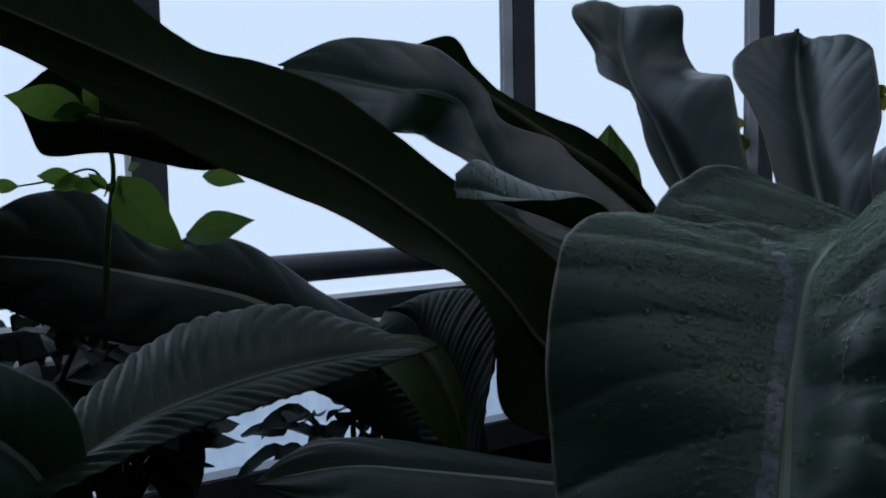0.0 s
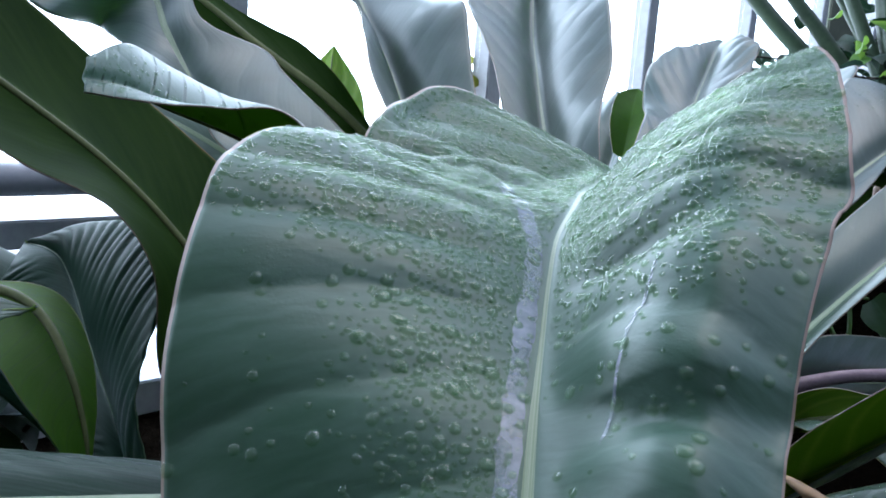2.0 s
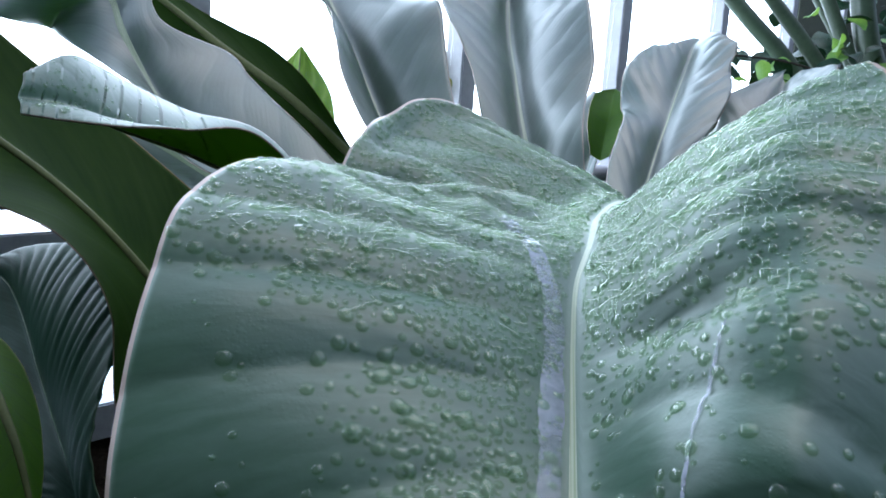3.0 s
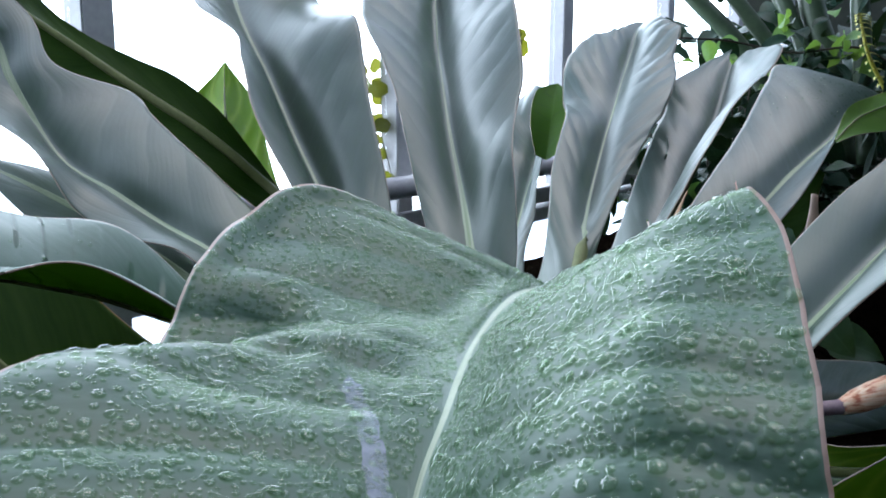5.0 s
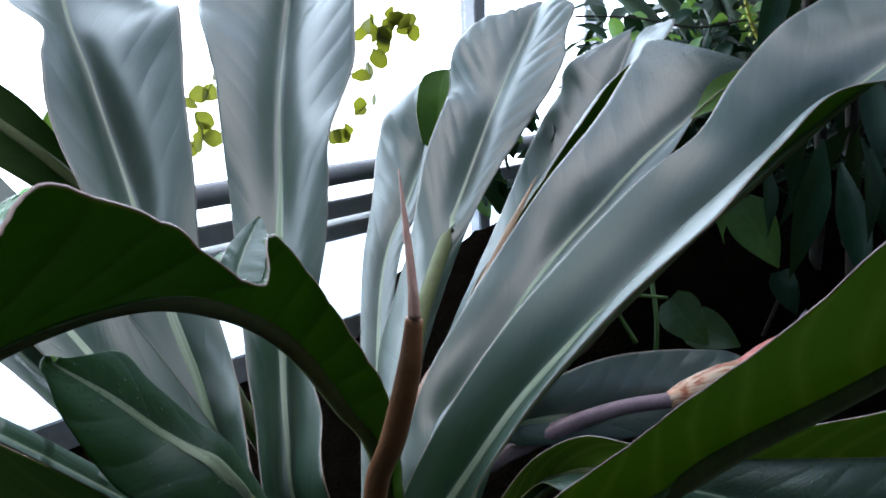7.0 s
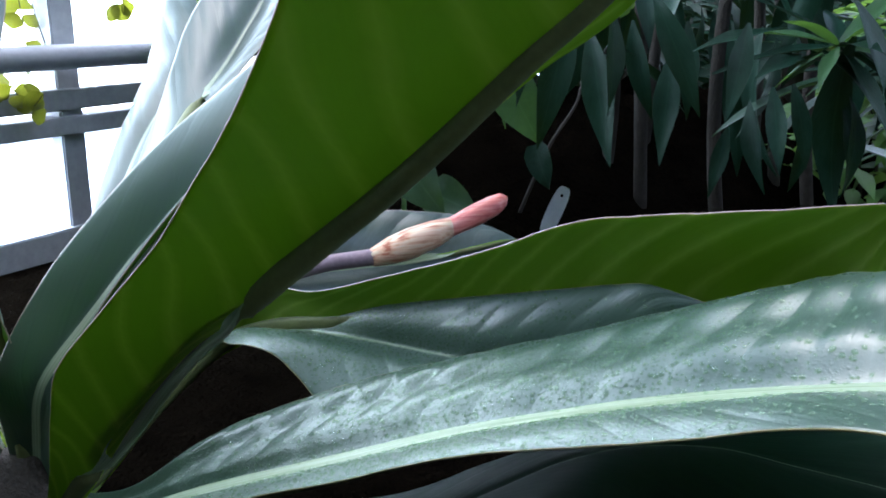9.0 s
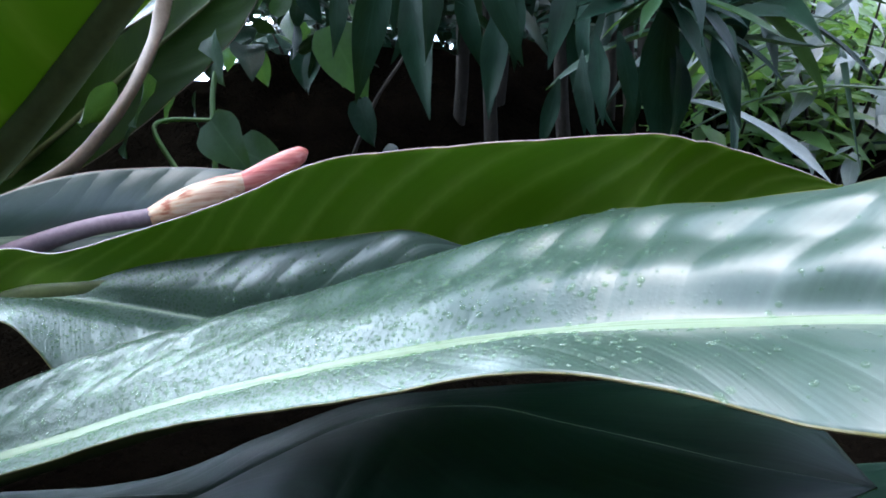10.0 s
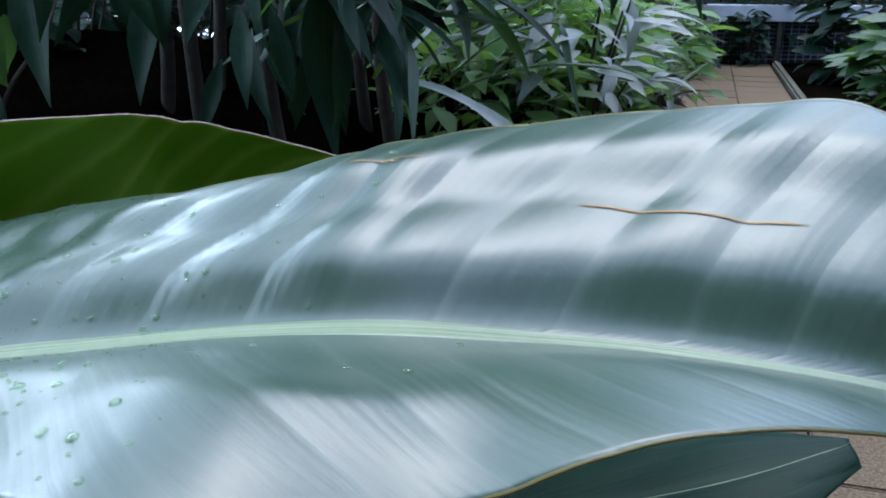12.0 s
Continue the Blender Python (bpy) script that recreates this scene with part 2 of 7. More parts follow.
def box_mesh(name, size, mats, bevel=0.004):
    bm = bmesh.new()
    bmesh.ops.create_cube(bm, size=1)
    bmesh.ops.scale(bm, vec=size, verts=bm.verts)
    if bevel:
        bmesh.ops.bevel(bm, geom=bm.edges, offset=min(bevel, min(size) * 0.3), segments=2, affect="EDGES")
    me = bpy.data.meshes.new(name)
    bm.to_mesh(me)
    bm.free()
    for m in mats:
        me.materials.append(m)
    return me


SURFACES = {}


def even(p, n):
    """The curve with its short waves smoothed out; its ends stay."""
    k = np.hanning(n + 2)[1:-1]
    pad = np.vstack([2 * p[0] - p[n // 2:0:-1], p, 2 * p[-1] - p[-2:-n // 2 - 1:-1]])
    return np.stack([np.convolve(pad[:, i], k / k.sum(), "valid") for i in range(3)], 1)


def ease(x, lo, hi):
    k = np.clip((x - lo) / (hi - lo), 0, 1)
    return k * k * (3 - 2 * k)


# 20, 21, 22, 25, 31 and 32 get darker skins in place of shade
UPPER = {1: "M_WET", 20: "M_FOL", 17: "M_WET", 27: "M_WET", 21: "M_QUILT", 10: "M_GLOSS", 13: "M_GLOSS", 22: "M_FOL", 23: "M_QUILT", 24: "M_QUILT", 25: "M_FOL", 30: "M_QUILT", 31: "M_FOL", 32: "M_FOL"}
# undersides in shade take the dull copy, those with light through them the bright one
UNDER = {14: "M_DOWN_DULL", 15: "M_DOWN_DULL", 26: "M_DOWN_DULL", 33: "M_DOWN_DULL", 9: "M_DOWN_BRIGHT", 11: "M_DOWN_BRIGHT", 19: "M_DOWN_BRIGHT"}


def leaf(parent, mid, left, right, opts, label=""):
    """A broad leaf lofted between its midrib and its two margins: the skin swells between the side veins, which are creased, and dips to the midrib."""
    key, ribs, swell, ripple, rib_w, rough_wave = opts
    nu, nv = (440, 81) if key == 1 else (300, 61) if key == 10 else (220, 45)
    cm, cl, cr = curve(mid, nu), curve(left, nu), curve(right, nu)
    if key == 10:
        cm, cl, cr = even(cm, 45), even(cl, 31), even(cr, 31)
    v = np.linspace(-1, 1, nv)
    a = np.abs(v)[None, :, None]
    edge = np.where((v < 0)[None, :, None], cl[:, None], cr[:, None])
    g = cm[:, None] + (edge - cm[:, None]) * a
    width = np.linalg.norm(edge - cm[:, None], axis=2)

    def normals(g):
        du, dv = np.gradient(g, axis=0), np.gradient(g, axis=1)
        nn = np.cross(dv, du)
        return nn / (np.linalg.norm(nn, axis=2)[..., None] + 1e-9)

    nn = normals(g)
    u = np.linspace(0, 1, nu)[:, None]
    a2 = np.abs(v)[None, :]
    sgn = np.sign(v)[None, :]
    rnd = random.Random(key)
    lean = 0.035 if key == 1 else 0.075 if key == 10 else 0.11
    phase = (u - lean * a2 ** 1.3) * ribs + 0.16 * np.sin(u * 17 + sgn * 1.3 + rnd.random() * 6) + 0.08 * np.sin(u * 41 - sgn) + 0.25 * sgn + 50
    # every field between two veins swells by its own amount
    amount = np.array([rnd.uniform(0.35, 1.0) for _ in range(400)])
    cellnr = np.floor(phase).astype(int) * 2 + (sgn > 0)
    pillow = np.abs(np.sin(math.pi * phase)) ** 0.75
    d = swell * width * np.sin(math.pi * np.clip(a2, 0, 1)) ** 0.8
    reach = ease(a2, 0.02, 0.35) * (1 - 0.45 * ease(a2, 0.8, 1.0)) if key in (1, 10) else ease(a2, 0.12, 0.75) * (1 - 0.2 * ease(a2, 0.9, 1.0))
    if key not in (1, 10, 22, 23):
        reach = reach * (0.25 + 0.75 * ease(u, 0.45, 0.95))
    if key == 10:
        reach = reach * np.where(v > 0, 0.3, 1.0)[None, :]
    d = d + ripple * amount[cellnr] * pillow * reach * np.clip(width / 0.10, 0.1, 1)
    d = d - (0.06 if key == 1 else 0.25) * rib_w * np.exp(-(a2 * width / (0.8 * rib_w + 1e-4)) ** 2)
    if key == 1:
        # the fold across one half behind the crest
        half = np.clip((v[None, :] - 0.08) / 0.3, 0, 1) * np.clip((1.05 - v[None, :]) / 0.3, 0, 1)
        at = 0.60 + 0.05 * np.clip(v[None, :] / 0.4, 0, 1) + 0.07 * np.clip((v[None, :] - 0.5) / 0.5, 0, 1)
        d = d + half * (0.020 * np.exp(-((u - at) / 0.026) ** 2) - 0.014 * np.exp(-((u - at + 0.06) / 0.026) ** 2))
        half = np.clip((-v[None, :] - 0.08) / 0.4, 0, 1) * np.ones_like(u)
        d = d + half * (0.012 * np.exp(-((u - 0.66) / 0.018) ** 2) - 0.012 * np.exp(-((u - 0.78) / 0.014) ** 2) - 0.010 * np.exp(-((u - 0.855) / 0.010) ** 2))
        # one half bulges towards its tip, the other sags behind the crest
        d = d + (v[None, :] < 0) * 0.024 * ease(a2, 0.04, 0.6) * (1 - ease(a2, 0.68, 1.0)) * ease(u, 0.64, 0.75) * (1 - ease(u, 0.875, 0.95))
        d = d - (v[None, :] > 0) * 0.015 * ease(a2, 0.03, 0.2) * (1 - ease(a2, 0.88, 1.0)) * np.exp(-((u - 0.565) / 0.06) ** 2)
    if key == 10:
        # two long steps in the far half, and one field between veins that lies turned in the near half
        far = (v[None, :] < 0) * (0.011 * ease(a2, 0.02, 0.25) + 0.013 * ease(a2, 0.5, 0.8) - 0.022 * a2)
        d = d + far * np.ones_like(u)
        turned = (np.clip((u - 0.665) / 0.062, 0, 1) - ease(u, 0.727, 0.80)) * (v[None, :] > 0)
        d = d + 0.012 * turned * ease(a2, 0.3, 0.6)
    low = np.array([[fbm(g[i, j], 9.0) for j in range(0, nv, 4)] for i in range(0, nu, 2)])
    low = np.array([np.interp(np.arange(nv), np.arange(0, nv, 4), row) for row in low])
    low = np.array([np.interp(np.arange(nu), np.arange(0, nu, 2), col) for col in low.T]).T
    d = d + 0.3 * rough_wave * low * np.clip(width / 0.08, 0, 1)
    g = g + nn * d[..., None]
    SURFACES[key] = (g, normals(g), width)
    skins = {"M_WET": M_WET, "M_QUILT": M_QUILT, "M_FOL": M_FOL, "M_GLOSS": M_GLOSS, "M_UP": M_UP, "M_DOWN": M_DOWN, "M_DOWN_DULL": M_DOWN_DULL, "M_DOWN_BRIGHT": M_DOWN_BRIGHT}
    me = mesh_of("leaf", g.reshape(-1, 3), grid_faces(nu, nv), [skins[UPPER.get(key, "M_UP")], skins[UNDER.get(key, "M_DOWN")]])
    # the side veins of the skin run in the creases
    set_uv(me, np.stack([np.repeat(1 - u[:, 0], nv), np.tile(np.abs(v), nu)], 1), "span")
    set_uv(me, np.stack([(phase / VEINS + VEIN_LEAN * a2).ravel(), np.tile((v + 1) / 2, nu)], 1))
    ob = child("leaf", me, parent, label)
    so = ob.modifiers.new("thickness", "SOLIDIFY")
    so.thickness, so.offset, so.material_offset, so.use_rim = 0.0016, -1, 1, True
    # the midrib, flat and pale above, a dull keel below
    base = g[:, nv // 2]
    n2 = SURFACES[key][1][:, nv // 2]
    w = rib_w * np.interp(np.linspace(0, 1, nu), [0, 0.15, 0.5, 0.85, 1], [1.2, 1.15, 0.85, 0.5, 0.1])
    w = np.minimum(w, 0.45 * (width[:, 0] + width[:, -1]) + 0.0015)
    tan = np.gradient(base, axis=0)
    tan /= np.linalg.norm(tan, axis=1)[:, None] + 1e-9
    side = np.cross(tan, n2)
    side /= np.linalg.norm(side, axis=1)[:, None] + 1e-9
    flatten = np.ones(9) / 9
    for q in range(3):
        side[4:-4, q] = np.convolve(side[:, q], flatten, "valid")
    prof = [(-1, 0.0), (-0.85, 0.075), (-0.55, 0.10), (-0.15, 0.085), (0.15, 0.085), (0.55, 0.10), (0.85, 0.075), (1, 0.0), (0.8, -0.35), (0.35, -0.75), (-0.35, -0.75), (-0.8, -0.35)]
    verts = [base[i] + side[i] * (x * w[i] * 0.5) + n2[i] * (y * w[i] * 0.62) for i in range(nu) for x, y in prof]
    k = len(prof)
    faces = [(i * k + j, i * k + (j + 1) % k, (i + 1) * k + (j + 1) % k, (i + 1) * k + j) for i in range(nu - 1) for j in range(k)]
    rm = mesh_of("midrib", verts, faces, [M_RIB, M_RIB_DARK])
    set_uv(rm, [(3.0 * i / nu, x) for i in range(nu) for x, _ in prof])
    rm.polygons.foreach_set("material_index", [1 if (f % k) > 6 else 0 for f in range(len(faces))])
    child("midrib", rm, ob, "pale green raised midrib")
    return ob


# key, ribs, swell, ripple, rib width, slow waves
LEAF_OPTS = {
    "L1": (1, 30, 0.02, 0.0085, 0.025, 0.006), "L2": (2, 18, 0.06, 0.006, 0.046, 0.010), "L3": (3, 17, 0.06, 0.005, 0.046, 0.012),
    "L9": (4, 14, 0.06, 0.003, 0.040, 0.012), "L8": (5, 14, 0.06, 0.003, 0.036, 0.010), "L6": (6, 22, 0.08, 0.011, 0.036, 0.010),
    "L7": (7, 18, 0.08, 0.006, 0.034, 0.012), "LM": (8, 16, 0.10, 0.010, 0.030, 0.012), "LR": (33, 14, 0.05, 0.004, 0.02, 0.006), "L16": (32, 14, 0.05, 0.004, 0.005, 0.006), "L15": (31, 14, 0.05, 0.004, 0.006, 0.006), "L10": (9, 16, 0.05, 0.004, 0.034, 0.006),
    "L11": (10, 26, 0.04, 0.0045, 0.046, 0.006), "L12": (11, 22, 0.05, 0.006, 0.026, 0.006), "L13": (12, 16, 0.05, 0.004, 0.024, 0.006),
    "L14": (13, 14, 0.10, 0.004, 0.022, 0.008), "LD": (14, 16, 0.05, 0.004, 0.014, 0.006), "L5": (15, 16, 0.06, 0.006, 0.030, 0.006),
    "L4": (16, 14, 0.05, 0.004, 0.03, 0.009), "LC": (17, 8, 0.06, 0.001, 0.010, 0.004), "LE": (18, 12, 0.06, 0.004, 0.024, 0.006),
    "LY": (19, 16, 0.05, 0.006, 0.026, 0.006), "LB": (20, 20, 0.07, 0.007, 0.022, 0.006), "LW": (21, 10, 0.06, 0.004, 0.026, 0.006),
    "Q1": (22, 24, 0.10, 0.006, 0.010, 0.004), "Q2": (23, 26, 0.10, 0.010, 0.012, 0.004), "Q3": (24, 16, 0.08, 0.002, 0.012, 0.004),
    "LZ": (30, 12, 0.06, 0.004, 0.02, 0.006), "LN": (28, 6, 0.04, 0.002, 0.002, 0.004), "LP": (29, 5, 0.04, 0.002, 0.006, 0.004), "LO": (27, 6, 0.02, 0.002, 0.004, 0.004), "LL": (25, 10, 0.05, 0.010, 0.026, 0.010), "LG": (26, 12, 0.05, 0.004, 0.03, 0.006),
}

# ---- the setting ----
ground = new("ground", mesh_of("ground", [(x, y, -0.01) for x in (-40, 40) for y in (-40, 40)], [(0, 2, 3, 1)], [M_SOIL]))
tagged(ground, "bare planting soil, coloured near black for the plants' shade", "ground", kind="structure")

M_WALL = surface("dim_wall", (0.04, 0.045, 0.035), (0.08, 0.085, 0.065), 3, 0.9, relief=0.3, dist=0.01, spec=0.1)
# walls added around the place to stop light from the horizon
for wname, x, y, sx, sy in (("wall_south", 3, -3.0, 16, 0.2), ("wall_west", -3.4, 0.5, 0.2, 9), ("wall_east", 11.0, 1.5, 0.2, 10), ("wall_north", 8.5, 6.4, 7.5, 0.2)):
    w = new(wname, box_mesh(wname, (sx, sy, 3.4), [M_WALL], 0.01))
    w.location = (x, y, 1.68)
    tagged(w, "plain dim wall added to cut the low sky light", "wall", kind="structure")

# slab added out of view; it keeps south-west sky off the leaves
shade_slab = new("ceiling", box_mesh("ceiling", (3.9, 4.0, 0.1), [M_WALL], 0.01))
shade_slab.location = (-1.45, -1.0, 3.43)
tagged(shade_slab, "unseen dim slab added overhead to block sky light", "ceiling", kind="structure")
AX, AY, DX, DY = 0.453, 2.465, 0.7972, 0.6037


def wall_pose(s, z, off=0.0):
    """A place s metres along the glass wall, z up, off metres towards the room."""
    return Matrix.Translation((AX + DX * s + DY * off, AY + DY * s - DX * off, z)) @ Matrix.Rotation(math.atan2(DY, DX), 4, "Z")


glass_wall = tagged(new("window_1"), "wall of tall glazed panes between grey painted bars", "window", kind="structure")
bar = box_mesh("glazing_bar", (0.078, 0.07, 3.4), [M_BAR])
cover = box_mesh("cover_strip", (0.03, 0.02, 3.4), [M_BAR])
for k in range(-4, 6):
    b = child("glazing_bar", bar, glass_wall)
    b.matrix_world = wall_pose(1.042 * k - 0.035, 1.7)
    c = child("cover_strip", cover, b)
    c.matrix_parent_inverse = Matrix()
    c.matrix_world = Matrix.Translation((0.012, -0.046, 0))
for z, h, d in ((0.432, 0.06, 0.09), (0.36, 0.05, 0.11), (0.02, 0.10, 0.10), (3.4, 0.12, 0.1)):
    rail = child("rail", box_mesh("rail", (11.0, d, h), [M_BAR]), glass_wall)
    rail.matrix_world = wall_pose(0.5, z, 0.002)
pv, pf = tube([(-5, 0, 0), (0, 0, 0), (6, 0, 0)], [0.034, 0.034, 0.034], 20)
pipe = new("heating_pipe", mesh_of("heating_pipe", pv, pf, [M_PIPE]))
pipe.matrix_world = wall_pose(0, 0.552, 0.10)
tagged(pipe, "grey painted heating pipe along the glass wall", "pipe")

m_pane, n, l, b = mat("clear_glass")
tp, gl, mx = n.new("ShaderNodeBsdfTransparent"), n.new("ShaderNodeBsdfGlossy"), n.new("ShaderNodeMixShader")
gl.inputs["Roughness"].default_value = 0.03
mx.inputs[0].default_value = 0.04
l.new(tp.outputs[0], mx.inputs[1])
l.new(gl.outputs[0], mx.inputs[2])
l.new(mx.outputs[0], n["Material Output"].inputs[0])
m_frost, n, l, b = mat("frosted_glass")
tr, mx = n.new("ShaderNodeBsdfTranslucent"), n.new("ShaderNodeMixShader")
streak = ramp(n, l, noise_tex(n, l, 18.0, 5), [(0.3, (0.72, 0.78, 0.86)), (0.7, (0.9, 0.95, 1.0))])
l.new(streak, tr.inputs[0])
l.new(streak, b.inputs["Base Color"])
b.inputs["Roughness"].default_value = 0.35
mx.inputs[0].default_value = 0.8
l.new(b.outputs[0], mx.inputs[1])
l.new(tr.outputs[0], mx.inputs[2])
l.new(mx.outputs[0], n["Material Output"].inputs[0])
upper, lower = box_mesh("pane", (0.96, 0.006, 2.85), [m_pane], 0), box_mesh("lower_pane", (0.96, 0.006, 0.30), [m_frost], 0)
for k in range(-4, 5):
    for me, z in ((upper, 1.9), (lower, 0.20)):
        p = child(me.name, me, glass_wall)
        p.matrix_world = wall_pose(1.042 * (k + 0.5) - 0.035, z, -0.01)
        p.visible_shadow = False

m_sky, n, l, b = mat("bright_overcast")
em = n.new("ShaderNodeEmission")
em.inputs[0].default_value, em.inputs[1].default_value = (0.88, 0.95, 1.0, 1), 7.0
l.new(em.outputs[0], n["Material Output"].inputs[0])
back = new("backdrop", mesh_of("backdrop", [(-9, 0, -1.5), (12, 0, -1.5), (12, 0, 3.6), (-9, 0, 3.6)], [(0, 1, 2, 3)], [m_sky]))
back.matrix_world = wall_pose(0, 0, -1.5)
tagged(back, "plain white overcast sky outside the glass", "sky", kind="structure")

# ---- the rosette plant ----
plant = tagged(new("rosette_plant"), "large rosette plant of long broad leathery leaves in the bed", "plant")
plant.location = (1.16, 1.42, 0.0)
bpy.context.view_layer.update()


def at_world(ob):
    ob.matrix_parent_inverse = ob.parent.matrix_world.inverted()


quilted = tagged(new("quilted_plant"), "plant with deeply quilted green leaves beside the rosette", "plant")
quilted.location = (0.30, 1.2, 0.0)
bpy.context.view_layer.update()
leaf(plant, [(1.16, 1.42, 0.1), (1.158, 1.408, 0.164), (1.156, 1.397, 0.229), (1.153, 1.386, 0.293), (1.148, 1.372, 0.357), (1.129, 1.357, 0.417), (1.097, 1.328, 0.466), (1.07, 1.291, 0.513), (1.043, 1.251, 0.558), (1.013, 1.211, 0.599), (0.976, 1.17, 0.635), (0.936, 1.126, 0.662), (0.897, 1.077, 0.681), (0.857, 1.026, 0.69), (0.818, 0.974, 0.69), (0.782, 0.919, 0.686), (0.753, 0.86, 0.687), (0.724, 0.802, 0.682), (0.693, 0.747, 0.666), (0.669, 0.69, 0.645), (0.647, 0.632, 0.622), (0.626, 0.575, 0.597), (0.608, 0.523, 0.563), (0.59, 0.47, 0.529), (0.582, 0.433, 0.476), (0.575, 0.4, 0.42)],
     [(1.18, 1.42, 0.1), (1.177, 1.398, 0.169), (1.175, 1.38, 0.225), (1.168, 1.355, 0.293), (1.161, 1.332, 0.345), (1.151, 1.304, 0.404), (1.141, 1.279, 0.456), (1.126, 1.251, 0.513), (1.099, 1.219, 0.563), (1.07, 1.176, 0.614), (1.04, 1.135, 0.666), (1.009, 1.09, 0.714), (0.989, 1.016, 0.732), (0.978, 0.941, 0.711), (0.945, 0.886, 0.742), (0.922, 0.841, 0.772), (0.895, 0.778, 0.795), (0.864, 0.706, 0.799), (0.833, 0.646, 0.771), (0.805, 0.597, 0.74), (0.77, 0.556, 0.702), (0.73, 0.512, 0.639), (0.703, 0.473, 0.594), (0.681, 0.428, 0.542), (0.67, 0.394, 0.496), (0.66, 0.36, 0.45)],
     [(1.14, 1.42, 0.1), (1.143, 1.417, 0.17), (1.145, 1.413, 0.233), (1.144, 1.405, 0.295), (1.138, 1.393, 0.356), (1.123, 1.371, 0.421), (1.099, 1.341, 0.47), (1.066, 1.307, 0.522), (1.034, 1.278, 0.568), (0.995, 1.241, 0.612), (0.951, 1.2, 0.65), (0.9, 1.162, 0.68), (0.836, 1.133, 0.715), (0.706, 1.147, 0.772), (0.642, 1.095, 0.756), (0.601, 1.023, 0.735), (0.568, 0.959, 0.687), (0.545, 0.89, 0.689), (0.51, 0.821, 0.723), (0.467, 0.745, 0.712), (0.45, 0.689, 0.673), (0.44, 0.633, 0.61), (0.444, 0.601, 0.539), (0.447, 0.563, 0.489), (0.448, 0.532, 0.455), (0.45, 0.5, 0.42)], LEAF_OPTS['L1'], "arching dark green leaf covered in water drops")
leaf(plant, [(1.13, 1.47, 0.08), (1.083, 1.5, 0.169), (1.042, 1.535, 0.258), (1.049, 1.601, 0.336), (1.061, 1.677, 0.407), (1.07, 1.743, 0.487), (1.079, 1.809, 0.568), (1.093, 1.892, 0.63), (1.108, 1.979, 0.687), (1.122, 2.064, 0.746), (1.137, 2.15, 0.804), (1.154, 2.237, 0.86), (1.173, 2.327, 0.909), (1.193, 2.416, 0.961), (1.214, 2.498, 1.022), (1.235, 2.577, 1.089), (1.249, 2.617, 1.172), (1.258, 2.712, 1.132)],
     [(1.1, 1.46, 0.08), (1.056, 1.463, 0.172), (1.005, 1.474, 0.286), (1.004, 1.568, 0.37), (1.004, 1.653, 0.44), (1.006, 1.733, 0.504), (1.01, 1.814, 0.566), (1.014, 1.903, 0.63), (1.014, 1.98, 0.709), (1.014, 2.055, 0.789), (1.016, 2.137, 0.862), (1.009, 2.227, 0.925), (1.003, 2.329, 0.983), (1.013, 2.42, 1.029), (1.041, 2.505, 1.076), (1.113, 2.563, 1.129), (1.206, 2.635, 1.147), (1.258, 2.712, 1.132)],
     [(1.16, 1.46, 0.08), (1.112, 1.42, 0.212), (1.075, 1.413, 0.339), (1.095, 1.54, 0.384), (1.097, 1.653, 0.423), (1.125, 1.721, 0.498), (1.155, 1.782, 0.579), (1.177, 1.85, 0.667), (1.194, 1.914, 0.748), (1.237, 2.009, 0.808), (1.279, 2.08, 0.873), (1.301, 2.155, 0.954), (1.318, 2.228, 1.026), (1.337, 2.308, 1.072), (1.321, 2.404, 1.112), (1.299, 2.514, 1.128), (1.276, 2.625, 1.13), (1.258, 2.712, 1.132)], LEAF_OPTS['L2'], "upright grey-green leaf with a pale midrib")
leaf(plant, [(1.1, 1.46, 0.08), (1.037, 1.501, 0.163), (0.975, 1.545, 0.247), (0.946, 1.606, 0.335), (0.927, 1.68, 0.417), (0.903, 1.757, 0.496), (0.881, 1.836, 0.572), (0.863, 1.932, 0.627), (0.844, 2.028, 0.682), (0.822, 2.116, 0.749), (0.799, 2.196, 0.825), (0.776, 2.277, 0.9), (0.751, 2.358, 0.973), (0.734, 2.445, 1.043), (0.727, 2.533, 1.113), (0.734, 2.61, 1.195), (0.745, 2.691, 1.271), (0.745, 2.793, 1.242)],
     [(1.07, 1.45, 0.08), (1.015, 1.488, 0.148), (0.945, 1.538, 0.234), (0.898, 1.601, 0.323), (0.881, 1.673, 0.407), (0.842, 1.737, 0.491), (0.799, 1.806, 0.581), (0.781, 1.884, 0.672), (0.747, 1.957, 0.75), (0.724, 2.027, 0.824), (0.716, 2.106, 0.903), (0.712, 2.202, 0.96), (0.647, 2.298, 1.016), (0.64, 2.418, 1.061), (0.643, 2.535, 1.115), (0.588, 2.598, 1.223), (0.624, 2.7, 1.274), (0.745, 2.793, 1.242)],
     [(1.12, 1.45, 0.08), (1.052, 1.446, 0.2), (0.997, 1.455, 0.307), (0.99, 1.563, 0.384), (0.983, 1.669, 0.441), (0.969, 1.762, 0.503), (0.956, 1.847, 0.574), (0.959, 1.93, 0.662), (0.96, 2.007, 0.744), (0.959, 2.089, 0.833), (0.964, 2.165, 0.915), (0.965, 2.243, 0.996), (0.947, 2.376, 1.018), (0.925, 2.48, 1.042), (0.9, 2.522, 1.122), (0.897, 2.559, 1.227), (0.813, 2.693, 1.247), (0.745, 2.793, 1.242)], LEAF_OPTS['L3'], "upright torn-edged grey-green leaf")
